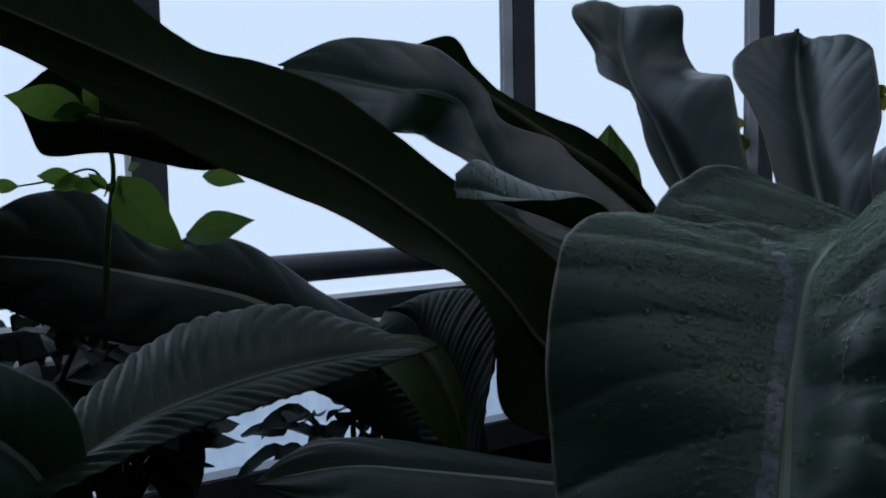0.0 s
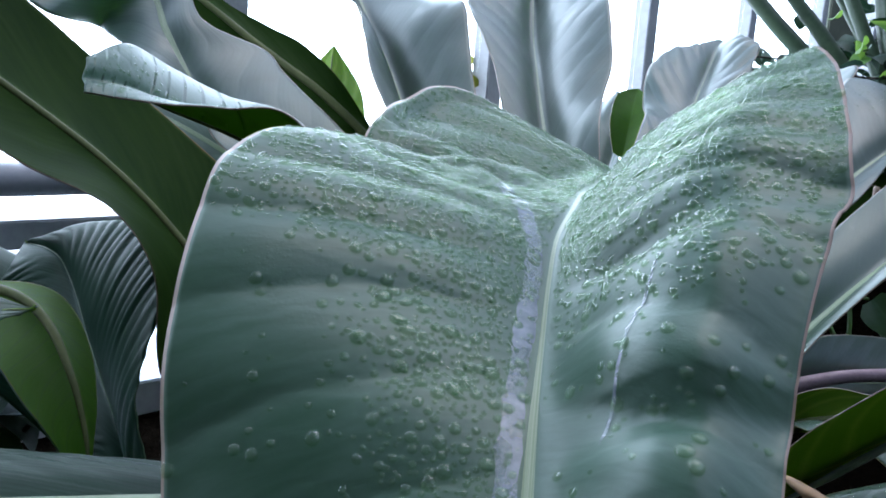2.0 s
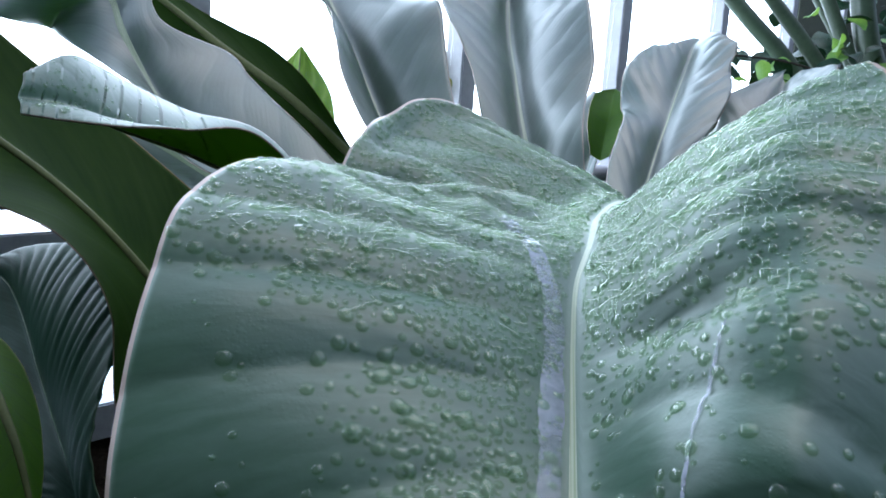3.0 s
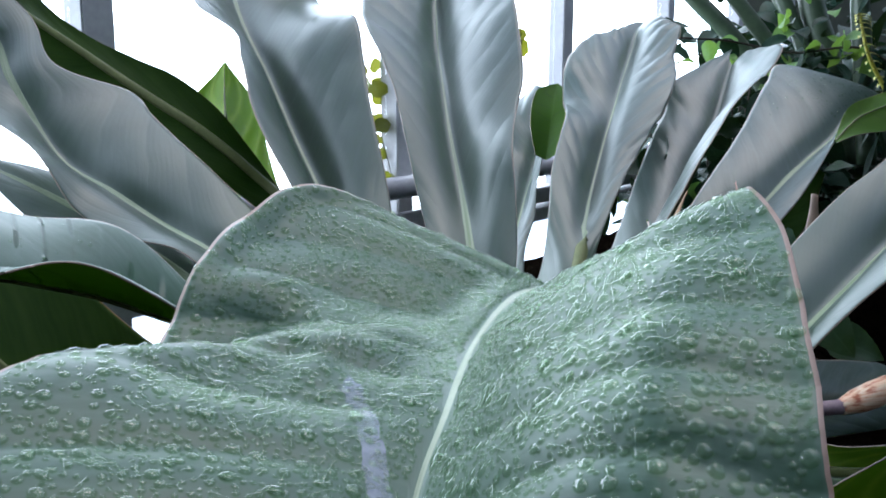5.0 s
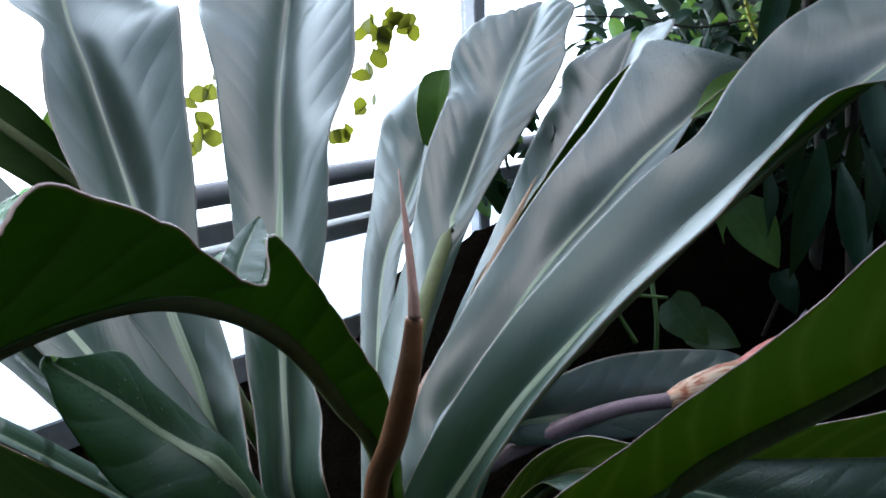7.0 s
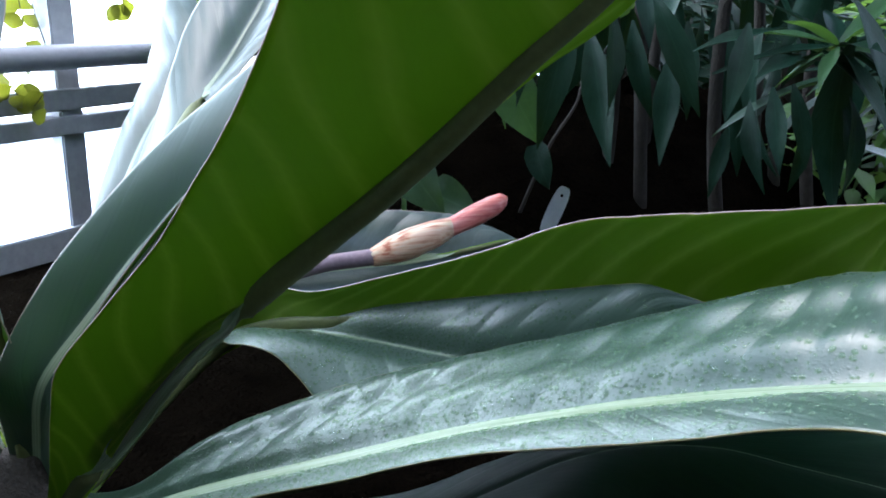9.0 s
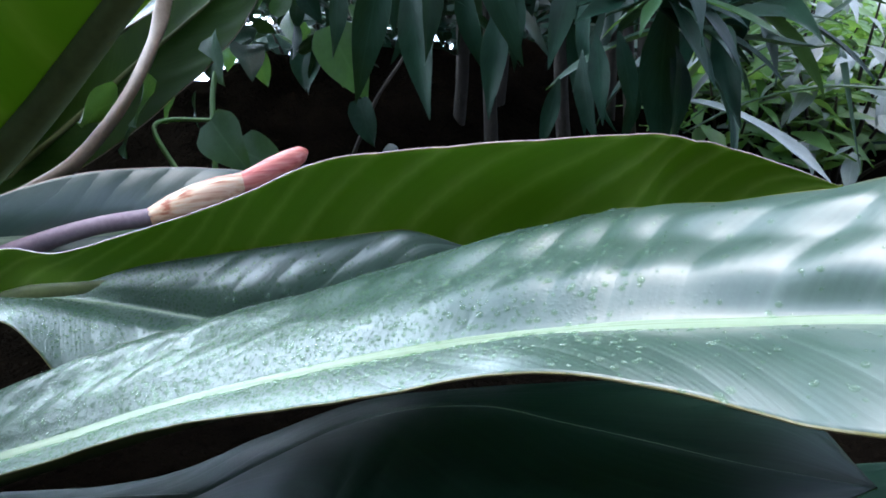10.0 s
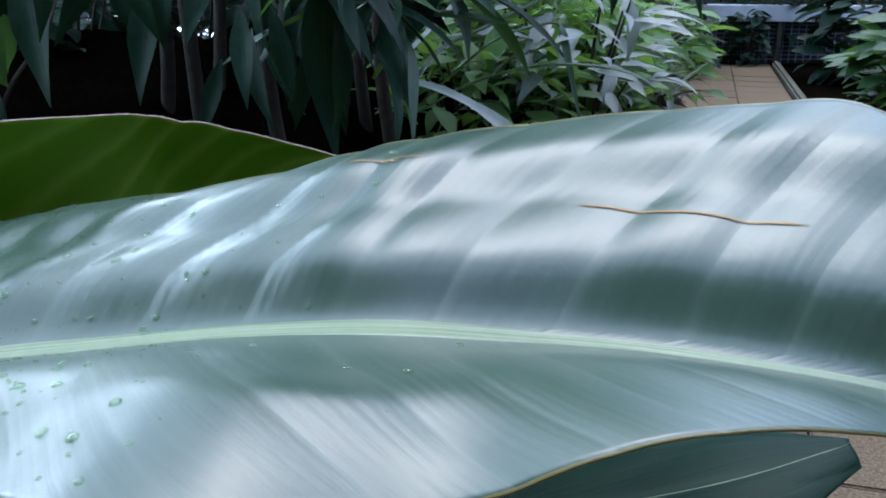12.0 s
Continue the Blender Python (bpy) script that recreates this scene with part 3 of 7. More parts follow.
leaf(plant, [(1.16, 1.42, 0.1), (1.169, 1.374, 0.187), (1.186, 1.333, 0.276), (1.244, 1.34, 0.353), (1.309, 1.35, 0.428), (1.383, 1.361, 0.493), (1.462, 1.377, 0.55), (1.545, 1.399, 0.6), (1.63, 1.422, 0.645), (1.714, 1.437, 0.696), (1.797, 1.442, 0.751), (1.881, 1.445, 0.803), (1.968, 1.449, 0.851), (2.058, 1.446, 0.893), (2.152, 1.43, 0.916), (2.245, 1.395, 0.908), (2.328, 1.357, 0.873), (2.401, 1.318, 0.817)],
     [(1.14, 1.45, 0.1), (1.138, 1.391, 0.197), (1.144, 1.339, 0.296), (1.199, 1.357, 0.389), (1.267, 1.385, 0.463), (1.341, 1.415, 0.529), (1.423, 1.451, 0.584), (1.498, 1.474, 0.639), (1.583, 1.493, 0.696), (1.68, 1.511, 0.75), (1.75, 1.529, 0.825), (1.827, 1.542, 0.893), (1.928, 1.597, 0.931), (2.052, 1.647, 0.969), (2.201, 1.64, 1.007), (2.337, 1.564, 1.005), (2.4, 1.441, 0.927), (2.401, 1.318, 0.817)],
     [(1.18, 1.39, 0.1), (1.191, 1.354, 0.176), (1.204, 1.313, 0.265), (1.247, 1.3, 0.358), (1.308, 1.3, 0.435), (1.376, 1.297, 0.507), (1.458, 1.287, 0.585), (1.545, 1.265, 0.664), (1.619, 1.295, 0.707), (1.694, 1.33, 0.747), (1.765, 1.314, 0.811), (1.882, 1.271, 0.825), (1.983, 1.223, 0.825), (2.062, 1.198, 0.815), (2.104, 1.205, 0.814), (2.151, 1.219, 0.814), (2.244, 1.255, 0.815), (2.401, 1.318, 0.817)], LEAF_OPTS['L9'], "long blue-green leaf leaning outwards")
leaf(plant, [(1.16, 1.42, 0.1), (1.19, 1.467, 0.172), (1.221, 1.515, 0.243), (1.262, 1.572, 0.299), (1.317, 1.64, 0.322), (1.379, 1.693, 0.362), (1.441, 1.735, 0.413), (1.505, 1.777, 0.463), (1.571, 1.821, 0.507), (1.64, 1.871, 0.54), (1.711, 1.913, 0.577), (1.783, 1.943, 0.625), (1.856, 1.969, 0.673), (1.931, 1.997, 0.715), (2.008, 2.025, 0.754), (2.078, 2.062, 0.799), (2.156, 2.099, 0.826), (2.239, 2.132, 0.842)],
     [(1.14, 1.44, 0.1), (1.168, 1.492, 0.159), (1.198, 1.549, 0.225), (1.229, 1.602, 0.282), (1.275, 1.668, 0.342), (1.326, 1.733, 0.382), (1.388, 1.8, 0.423), (1.447, 1.853, 0.47), (1.509, 1.896, 0.523), (1.577, 1.94, 0.582), (1.647, 1.987, 0.637), (1.713, 2.034, 0.68), (1.786, 2.087, 0.724), (1.85, 2.134, 0.771), (1.906, 2.176, 0.817), (1.969, 2.222, 0.867), (2.061, 2.278, 0.91), (2.254, 2.149, 0.841)],
     [(1.18, 1.4, 0.1), (1.205, 1.427, 0.191), (1.23, 1.455, 0.283), (1.281, 1.504, 0.375), (1.352, 1.569, 0.393), (1.401, 1.608, 0.414), (1.464, 1.654, 0.448), (1.533, 1.703, 0.485), (1.607, 1.756, 0.521), (1.677, 1.805, 0.555), (1.744, 1.848, 0.587), (1.813, 1.887, 0.62), (1.877, 1.922, 0.664), (1.945, 1.956, 0.727), (2.011, 1.992, 0.781), (2.083, 2.04, 0.809), (2.159, 2.089, 0.826), (2.239, 2.132, 0.842)], LEAF_OPTS['L8'], "broad grey-green leaf with a wet tip")
leaf(plant, [(1.16, 1.47, 0.1), (1.201, 1.586, 0.15), (1.241, 1.702, 0.2), (1.281, 1.818, 0.251), (1.325, 1.933, 0.302), (1.375, 2.042, 0.359), (1.437, 2.141, 0.422), (1.501, 2.24, 0.482), (1.562, 2.348, 0.531), (1.625, 2.452, 0.584), (1.69, 2.546, 0.65), (1.756, 2.636, 0.723), (1.823, 2.726, 0.794), (1.891, 2.821, 0.858), (1.96, 2.917, 0.917), (2.029, 3.014, 0.976), (2.096, 3.104, 1.046), (2.175, 3.205, 1.078)],
     [(1.14, 1.48, 0.1), (1.169, 1.606, 0.124), (1.2, 1.742, 0.148), (1.229, 1.868, 0.171), (1.261, 2.003, 0.198), (1.301, 2.142, 0.239), (1.37, 2.224, 0.353), (1.425, 2.292, 0.452), (1.476, 2.384, 0.546), (1.528, 2.492, 0.636), (1.587, 2.583, 0.711), (1.649, 2.679, 0.777), (1.702, 2.815, 0.804), (1.742, 2.903, 0.905), (1.818, 2.986, 0.972), (1.923, 3.068, 1.019), (2, 3.102, 1.025), (2.052, 3.123, 1.026)],
     [(1.18, 1.47, 0.1), (1.219, 1.584, 0.13), (1.259, 1.707, 0.162), (1.3, 1.83, 0.194), (1.348, 1.957, 0.235), (1.4, 2.066, 0.291), (1.463, 2.15, 0.372), (1.53, 2.235, 0.45), (1.602, 2.317, 0.526), (1.685, 2.41, 0.593), (1.769, 2.496, 0.651), (1.856, 2.564, 0.725), (1.947, 2.632, 0.81), (2.02, 2.715, 0.883), (2.073, 2.82, 0.946), (2.138, 2.896, 1.031), (2.149, 2.945, 1.047), (2.158, 2.996, 1.059)], LEAF_OPTS['L6'], "")
leaf(plant, [(1.18, 1.47, 0.1), (1.236, 1.612, 0.146), (1.291, 1.755, 0.191), (1.355, 1.892, 0.24), (1.439, 2.016, 0.295), (1.54, 2.124, 0.355), (1.642, 2.229, 0.417), (1.747, 2.331, 0.48), (1.853, 2.432, 0.544), (1.959, 2.531, 0.611), (2.064, 2.629, 0.68), (2.166, 2.726, 0.755), (2.257, 2.826, 0.839), (2.343, 2.926, 0.929)],
     [(1.17, 1.48, 0.1), (1.229, 1.615, 0.131), (1.294, 1.769, 0.164), (1.352, 1.905, 0.194), (1.424, 2.067, 0.233), (1.498, 2.213, 0.279), (1.588, 2.319, 0.357), (1.683, 2.429, 0.446), (1.773, 2.528, 0.536), (1.862, 2.621, 0.632), (1.955, 2.719, 0.718), (2.048, 2.819, 0.781), (2.127, 2.913, 0.868), (2.412, 3.021, 0.976)],
     [(1.19, 1.47, 0.1), (1.256, 1.59, 0.191), (1.321, 1.709, 0.281), (1.386, 1.821, 0.365), (1.464, 1.929, 0.444), (1.556, 2.02, 0.507), (1.658, 2.108, 0.583), (1.769, 2.195, 0.666), (1.874, 2.276, 0.744), (1.982, 2.358, 0.819), (2.107, 2.448, 0.872), (2.223, 2.558, 0.897), (2.333, 2.65, 0.974), (2.412, 2.865, 0.979)], LEAF_OPTS['L7'], "")
leaf(plant, [(1.15, 1.49, 0.1), (1.185, 1.627, 0.139), (1.219, 1.764, 0.177), (1.253, 1.902, 0.216), (1.287, 2.039, 0.254), (1.322, 2.176, 0.293), (1.359, 2.312, 0.333), (1.4, 2.446, 0.376), (1.451, 2.573, 0.426), (1.519, 2.688, 0.487), (1.585, 2.804, 0.549), (1.654, 2.909, 0.623), (1.721, 2.989, 0.725), (1.762, 3.062, 0.845)],
     [(1.13, 1.49, 0.1), (1.16, 1.627, 0.138), (1.192, 1.771, 0.179), (1.222, 1.908, 0.216), (1.254, 2.053, 0.257), (1.285, 2.189, 0.295), (1.316, 2.325, 0.335), (1.352, 2.468, 0.379), (1.391, 2.599, 0.425), (1.439, 2.733, 0.483), (1.48, 2.866, 0.549), (1.525, 2.995, 0.635), (1.584, 3.082, 0.734), (1.753, 3.169, 0.844)],
     [(1.17, 1.49, 0.1), (1.205, 1.62, 0.137), (1.242, 1.757, 0.176), (1.278, 1.895, 0.214), (1.315, 2.032, 0.253), (1.352, 2.169, 0.292), (1.389, 2.298, 0.331), (1.436, 2.439, 0.377), (1.489, 2.558, 0.427), (1.556, 2.663, 0.49), (1.61, 2.772, 0.584), (1.668, 2.831, 0.695), (1.734, 2.876, 0.8), (1.759, 2.961, 0.86)], LEAF_OPTS['LM'], "")
leaf(plant, [(1.19, 1.37, 0.1), (1.217, 1.318, 0.159), (1.245, 1.267, 0.218), (1.272, 1.215, 0.277), (1.3, 1.164, 0.336), (1.333, 1.115, 0.394), (1.386, 1.078, 0.446), (1.433, 1.034, 0.498), (1.472, 0.981, 0.549), (1.507, 0.928, 0.602), (1.544, 0.878, 0.658), (1.586, 0.833, 0.713), (1.618, 0.795, 0.779), (1.603, 0.769, 0.856)],
     [(1.21, 1.37, 0.1), (1.231, 1.322, 0.15), (1.255, 1.264, 0.21), (1.278, 1.21, 0.267), (1.304, 1.153, 0.327), (1.338, 1.106, 0.384), (1.393, 1.079, 0.436), (1.436, 1.035, 0.496), (1.476, 0.982, 0.544), (1.515, 0.933, 0.597), (1.562, 0.883, 0.65), (1.606, 0.834, 0.697), (1.622, 0.787, 0.777), (1.603, 0.768, 0.852)],
     [(1.18, 1.36, 0.12), (1.186, 1.315, 0.171), (1.192, 1.256, 0.237), (1.199, 1.201, 0.299), (1.211, 1.141, 0.368), (1.253, 1.087, 0.436), (1.294, 1.033, 0.5), (1.317, 0.986, 0.551), (1.337, 0.936, 0.6), (1.352, 0.88, 0.653), (1.367, 0.809, 0.726), (1.379, 0.758, 0.778), (1.386, 0.74, 0.799), (1.534, 0.743, 0.916)], LEAF_OPTS['L10'], "leaf showing its bright green underside")
leaf(plant, [(1.19, 1.39, 0.1), (1.25, 1.344, 0.103), (1.305, 1.3, 0.13), (1.357, 1.255, 0.161), (1.406, 1.205, 0.19), (1.454, 1.156, 0.22), (1.503, 1.107, 0.251), (1.552, 1.058, 0.281), (1.602, 1.009, 0.308), (1.648, 0.955, 0.335), (1.693, 0.9, 0.361), (1.733, 0.841, 0.387), (1.783, 0.789, 0.404), (1.845, 0.746, 0.412), (1.906, 0.702, 0.419), (1.952, 0.644, 0.43), (1.995, 0.583, 0.439), (2.064, 0.558, 0.425), (2.111, 0.504, 0.423), (2.156, 0.443, 0.418), (2.204, 0.386, 0.408), (2.258, 0.343, 0.379)],
     [(1.2, 1.42, 0.1), (1.264, 1.368, 0.104), (1.33, 1.344, 0.153), (1.399, 1.317, 0.194), (1.467, 1.282, 0.228), (1.521, 1.245, 0.254), (1.58, 1.204, 0.28), (1.639, 1.16, 0.305), (1.697, 1.105, 0.333), (1.748, 1.054, 0.36), (1.801, 0.996, 0.392), (1.849, 0.953, 0.416), (1.915, 0.936, 0.426), (1.965, 0.918, 0.434), (2, 0.814, 0.458), (2.061, 0.74, 0.486), (2.095, 0.71, 0.497), (2.174, 0.685, 0.504), (2.242, 0.614, 0.518), (2.301, 0.543, 0.527), (2.337, 0.468, 0.52), (2.258, 0.343, 0.379)],
     [(1.18, 1.37, 0.08), (1.224, 1.314, 0.1), (1.273, 1.254, 0.126), (1.313, 1.208, 0.153), (1.363, 1.154, 0.188), (1.408, 1.103, 0.218), (1.452, 1.052, 0.247), (1.496, 1.001, 0.278), (1.54, 0.949, 0.307), (1.577, 0.898, 0.329), (1.615, 0.839, 0.354), (1.653, 0.773, 0.383), (1.701, 0.699, 0.419), (1.769, 0.641, 0.408), (1.79, 0.586, 0.41), (1.816, 0.525, 0.414), (1.917, 0.486, 0.391), (1.968, 0.447, 0.419), (2.02, 0.419, 0.431), (2.078, 0.388, 0.426), (2.18, 0.36, 0.393), (2.258, 0.343, 0.379)], LEAF_OPTS['L11'], "wide glossy low leaf with scars and drops")
leaf(plant, [(1.21, 1.42, 0.1), (1.278, 1.451, 0.149), (1.346, 1.482, 0.199), (1.42, 1.491, 0.247), (1.485, 1.44, 0.278), (1.542, 1.374, 0.298), (1.603, 1.311, 0.313), (1.663, 1.246, 0.326), (1.721, 1.179, 0.342), (1.784, 1.117, 0.356), (1.851, 1.058, 0.368), (1.92, 1.002, 0.379), (1.986, 0.943, 0.392), (2.045, 0.954, 0.383), (2.12, 0.912, 0.408), (2.195, 0.877, 0.442)],
     [(1.22, 1.4, 0.08), (1.289, 1.465, 0.123), (1.358, 1.529, 0.166), (1.461, 1.546, 0.211), (1.542, 1.473, 0.225), (1.619, 1.424, 0.235), (1.691, 1.379, 0.242), (1.77, 1.322, 0.253), (1.838, 1.272, 0.263), (1.902, 1.225, 0.272), (1.967, 1.181, 0.282), (2.034, 1.14, 0.294), (2.063, 1.119, 0.301), (2.091, 1.097, 0.31), (2.173, 0.986, 0.371), (2.195, 0.877, 0.442)],
     [(1.21, 1.44, 0.12), (1.264, 1.45, 0.172), (1.327, 1.463, 0.233), (1.391, 1.47, 0.293), (1.456, 1.435, 0.332), (1.51, 1.353, 0.342), (1.568, 1.284, 0.371), (1.619, 1.219, 0.4), (1.667, 1.153, 0.433), (1.72, 1.079, 0.474), (1.787, 1.007, 0.491), (1.851, 0.948, 0.502), (1.982, 0.931, 0.501), (2.026, 0.918, 0.494), (2.087, 0.902, 0.479), (2.195, 0.877, 0.442)], LEAF_OPTS['L12'], "low leaf turned to its ribbed green underside")
leaf(plant, [(1.22, 1.47, 0.1), (1.253, 1.478, 0.156), (1.286, 1.485, 0.212), (1.319, 1.494, 0.267), (1.358, 1.509, 0.316), (1.407, 1.547, 0.313), (1.469, 1.563, 0.307), (1.534, 1.572, 0.301), (1.599, 1.576, 0.299), (1.664, 1.575, 0.299), (1.728, 1.567, 0.304), (1.793, 1.559, 0.31), (1.857, 1.565, 0.315), (1.921, 1.579, 0.319)],
     [(1.21, 1.49, 0.12), (1.239, 1.492, 0.16), (1.278, 1.492, 0.215), (1.317, 1.494, 0.27), (1.362, 1.501, 0.325), (1.413, 1.546, 0.356), (1.471, 1.586, 0.364), (1.538, 1.608, 0.374), (1.6, 1.622, 0.377), (1.663, 1.631, 0.374), (1.734, 1.635, 0.368), (1.79, 1.637, 0.359), (1.844, 1.646, 0.344), (1.927, 1.587, 0.316)],
     [(1.23, 1.45, 0.08), (1.266, 1.465, 0.148), (1.297, 1.477, 0.206), (1.328, 1.491, 0.261), (1.366, 1.513, 0.299), (1.405, 1.542, 0.281), (1.467, 1.552, 0.269), (1.533, 1.556, 0.26), (1.597, 1.557, 0.257), (1.661, 1.558, 0.257), (1.732, 1.558, 0.258), (1.796, 1.559, 0.263), (1.862, 1.564, 0.288), (1.914, 1.57, 0.318)], LEAF_OPTS['L13'], "")
leaf(plant, [(1.22, 1.42, 0.1), (1.257, 1.432, 0.129), (1.293, 1.444, 0.159), (1.329, 1.457, 0.189), (1.366, 1.468, 0.218), (1.405, 1.473, 0.246), (1.445, 1.459, 0.268), (1.477, 1.424, 0.275), (1.508, 1.387, 0.281), (1.537, 1.348, 0.284), (1.565, 1.309, 0.286), (1.595, 1.271, 0.286), (1.621, 1.23, 0.288), (1.644, 1.188, 0.293), (1.676, 1.152, 0.3), (1.71, 1.119, 0.309), (1.745, 1.088, 0.321), (1.78, 1.058, 0.336), (1.814, 1.029, 0.355), (1.846, 1, 0.378)],
     [(1.22, 1.44, 0.11), (1.25, 1.45, 0.133), (1.286, 1.463, 0.16), (1.324, 1.476, 0.19), (1.361, 1.488, 0.217), (1.408, 1.496, 0.25), (1.453, 1.476, 0.268), (1.486, 1.433, 0.273), (1.52, 1.394, 0.29), (1.548, 1.359, 0.306), (1.581, 1.319, 0.323), (1.609, 1.284, 0.335), (1.64, 1.246, 0.347), (1.667, 1.214, 0.357), (1.691, 1.185, 0.366), (1.723, 1.152, 0.376), (1.75, 1.125, 0.384), (1.782, 1.092, 0.394), (1.806, 1.057, 0.401), (1.847, 1.003, 0.389)],
     [(1.21, 1.39, 0.1), (1.255, 1.413, 0.14), (1.289, 1.431, 0.171), (1.322, 1.448, 0.201), (1.357, 1.463, 0.232), (1.395, 1.454, 0.262), (1.409, 1.408, 0.267), (1.429, 1.379, 0.272), (1.454, 1.342, 0.269), (1.474, 1.302, 0.251), (1.497, 1.254, 0.223), (1.53, 1.226, 0.224), (1.571, 1.196, 0.238), (1.618, 1.161, 0.254), (1.66, 1.132, 0.267), (1.704, 1.101, 0.283), (1.74, 1.072, 0.3), (1.777, 1.041, 0.32), (1.808, 1.016, 0.339), (1.845, 0.999, 0.372)], LEAF_OPTS['L14'], "")
leaf(plant, [(1.11, 1.42, 0.12), (1.017, 1.412, 0.169), (0.924, 1.404, 0.219), (0.83, 1.397, 0.268), (0.737, 1.389, 0.317), (0.644, 1.381, 0.366), (0.551, 1.374, 0.417), (0.461, 1.368, 0.471), (0.397, 1.37, 0.551), (0.327, 1.356, 0.628), (0.249, 1.333, 0.696), (0.167, 1.307, 0.758), (0.081, 1.28, 0.812), (-0.007, 1.25, 0.862), (-0.097, 1.216, 0.907), (-0.188, 1.189, 0.954), (-0.28, 1.161, 0.997), (-0.376, 1.146, 1.04), (-0.474, 1.143, 1.078), (-0.576, 1.137, 1.107)],
     [(1.12, 1.45, 0.13), (1.026, 1.447, 0.2), (0.946, 1.444, 0.259), (0.858, 1.441, 0.324), (0.771, 1.438, 0.388), (0.684, 1.435, 0.453), (0.604, 1.434, 0.513), (0.54, 1.434, 0.562), (0.467, 1.461, 0.628), (0.372, 1.479, 0.706), (0.281, 1.455, 0.777), (0.193, 1.427, 0.85), (0.101, 1.405, 0.919), (-0.003, 1.37, 0.96), (-0.101, 1.333, 0.984), (-0.184, 1.309, 1.049), (-0.258, 1.294, 1.115), (-0.343, 1.28, 1.163), (-0.438, 1.267, 1.19), (-0.576, 1.137, 1.107)],
     [(1.1, 1.4, 0.1), (0.996, 1.381, 0.14), (0.908, 1.364, 0.173), (0.803, 1.345, 0.212), (0.707, 1.327, 0.248), (0.603, 1.308, 0.288), (0.508, 1.29, 0.327), (0.394, 1.268, 0.387), (0.379, 1.251, 0.527), (0.33, 1.248, 0.606), (0.241, 1.224, 0.653), (0.162, 1.206, 0.705), (0.069, 1.186, 0.748), (-0.024, 1.162, 0.789), (-0.106, 1.151, 0.836), (-0.207, 1.147, 0.903), (-0.289, 1.133, 0.951), (-0.388, 1.113, 1), (-0.479, 1.12, 1.051), (-0.576, 1.137, 1.107)], LEAF_OPTS['LD'], "very dark long leaf seen from below")
leaf(plant, [(1.11, 1.45, 0.1), (1.08, 1.519, 0.159), (1.05, 1.588, 0.219), (1.02, 1.657, 0.278), (0.99, 1.726, 0.338), (0.959, 1.795, 0.397), (0.927, 1.863, 0.455), (0.892, 1.931, 0.512), (0.85, 2.001, 0.563), (0.809, 2.078, 0.603), (0.759, 2.144, 0.65), (0.696, 2.18, 0.712), (0.628, 2.217, 0.769), (0.556, 2.256, 0.818), (0.483, 2.292, 0.869), (0.41, 2.325, 0.921), (0.335, 2.354, 0.973), (0.259, 2.382, 1.025), (0.181, 2.41, 1.073), (0.103, 2.439, 1.12)],
     [(1.11, 1.46, 0.11), (1.083, 1.526, 0.163), (1.056, 1.592, 0.215), (1.027, 1.664, 0.273), (0.997, 1.735, 0.331), (0.968, 1.807, 0.388), (0.94, 1.873, 0.44), (0.903, 1.95, 0.502), (0.861, 2.018, 0.555), (0.826, 2.086, 0.599), (0.787, 2.178, 0.65), (0.732, 2.208, 0.732), (0.672, 2.239, 0.812), (0.597, 2.277, 0.873), (0.524, 2.314, 0.907), (0.438, 2.356, 0.948), (0.365, 2.392, 1), (0.302, 2.436, 1.069), (0.239, 2.42, 1.15), (0.103, 2.439, 1.12)],
     [(1.11, 1.44, 0.1), (1.072, 1.511, 0.169), (1.041, 1.572, 0.229), (1.006, 1.638, 0.293), (0.974, 1.7, 0.352), (0.938, 1.766, 0.415), (0.901, 1.828, 0.471), (0.842, 1.901, 0.52), (0.798, 1.979, 0.561), (0.764, 2.047, 0.595), (0.712, 2.107, 0.638), (0.65, 2.137, 0.685), (0.572, 2.172, 0.733), (0.497, 2.202, 0.774), (0.421, 2.234, 0.815), (0.341, 2.269, 0.859), (0.277, 2.299, 0.916), (0.217, 2.335, 0.986), (0.161, 2.384, 1.051), (0.103, 2.439, 1.12)], LEAF_OPTS['L5'], "")
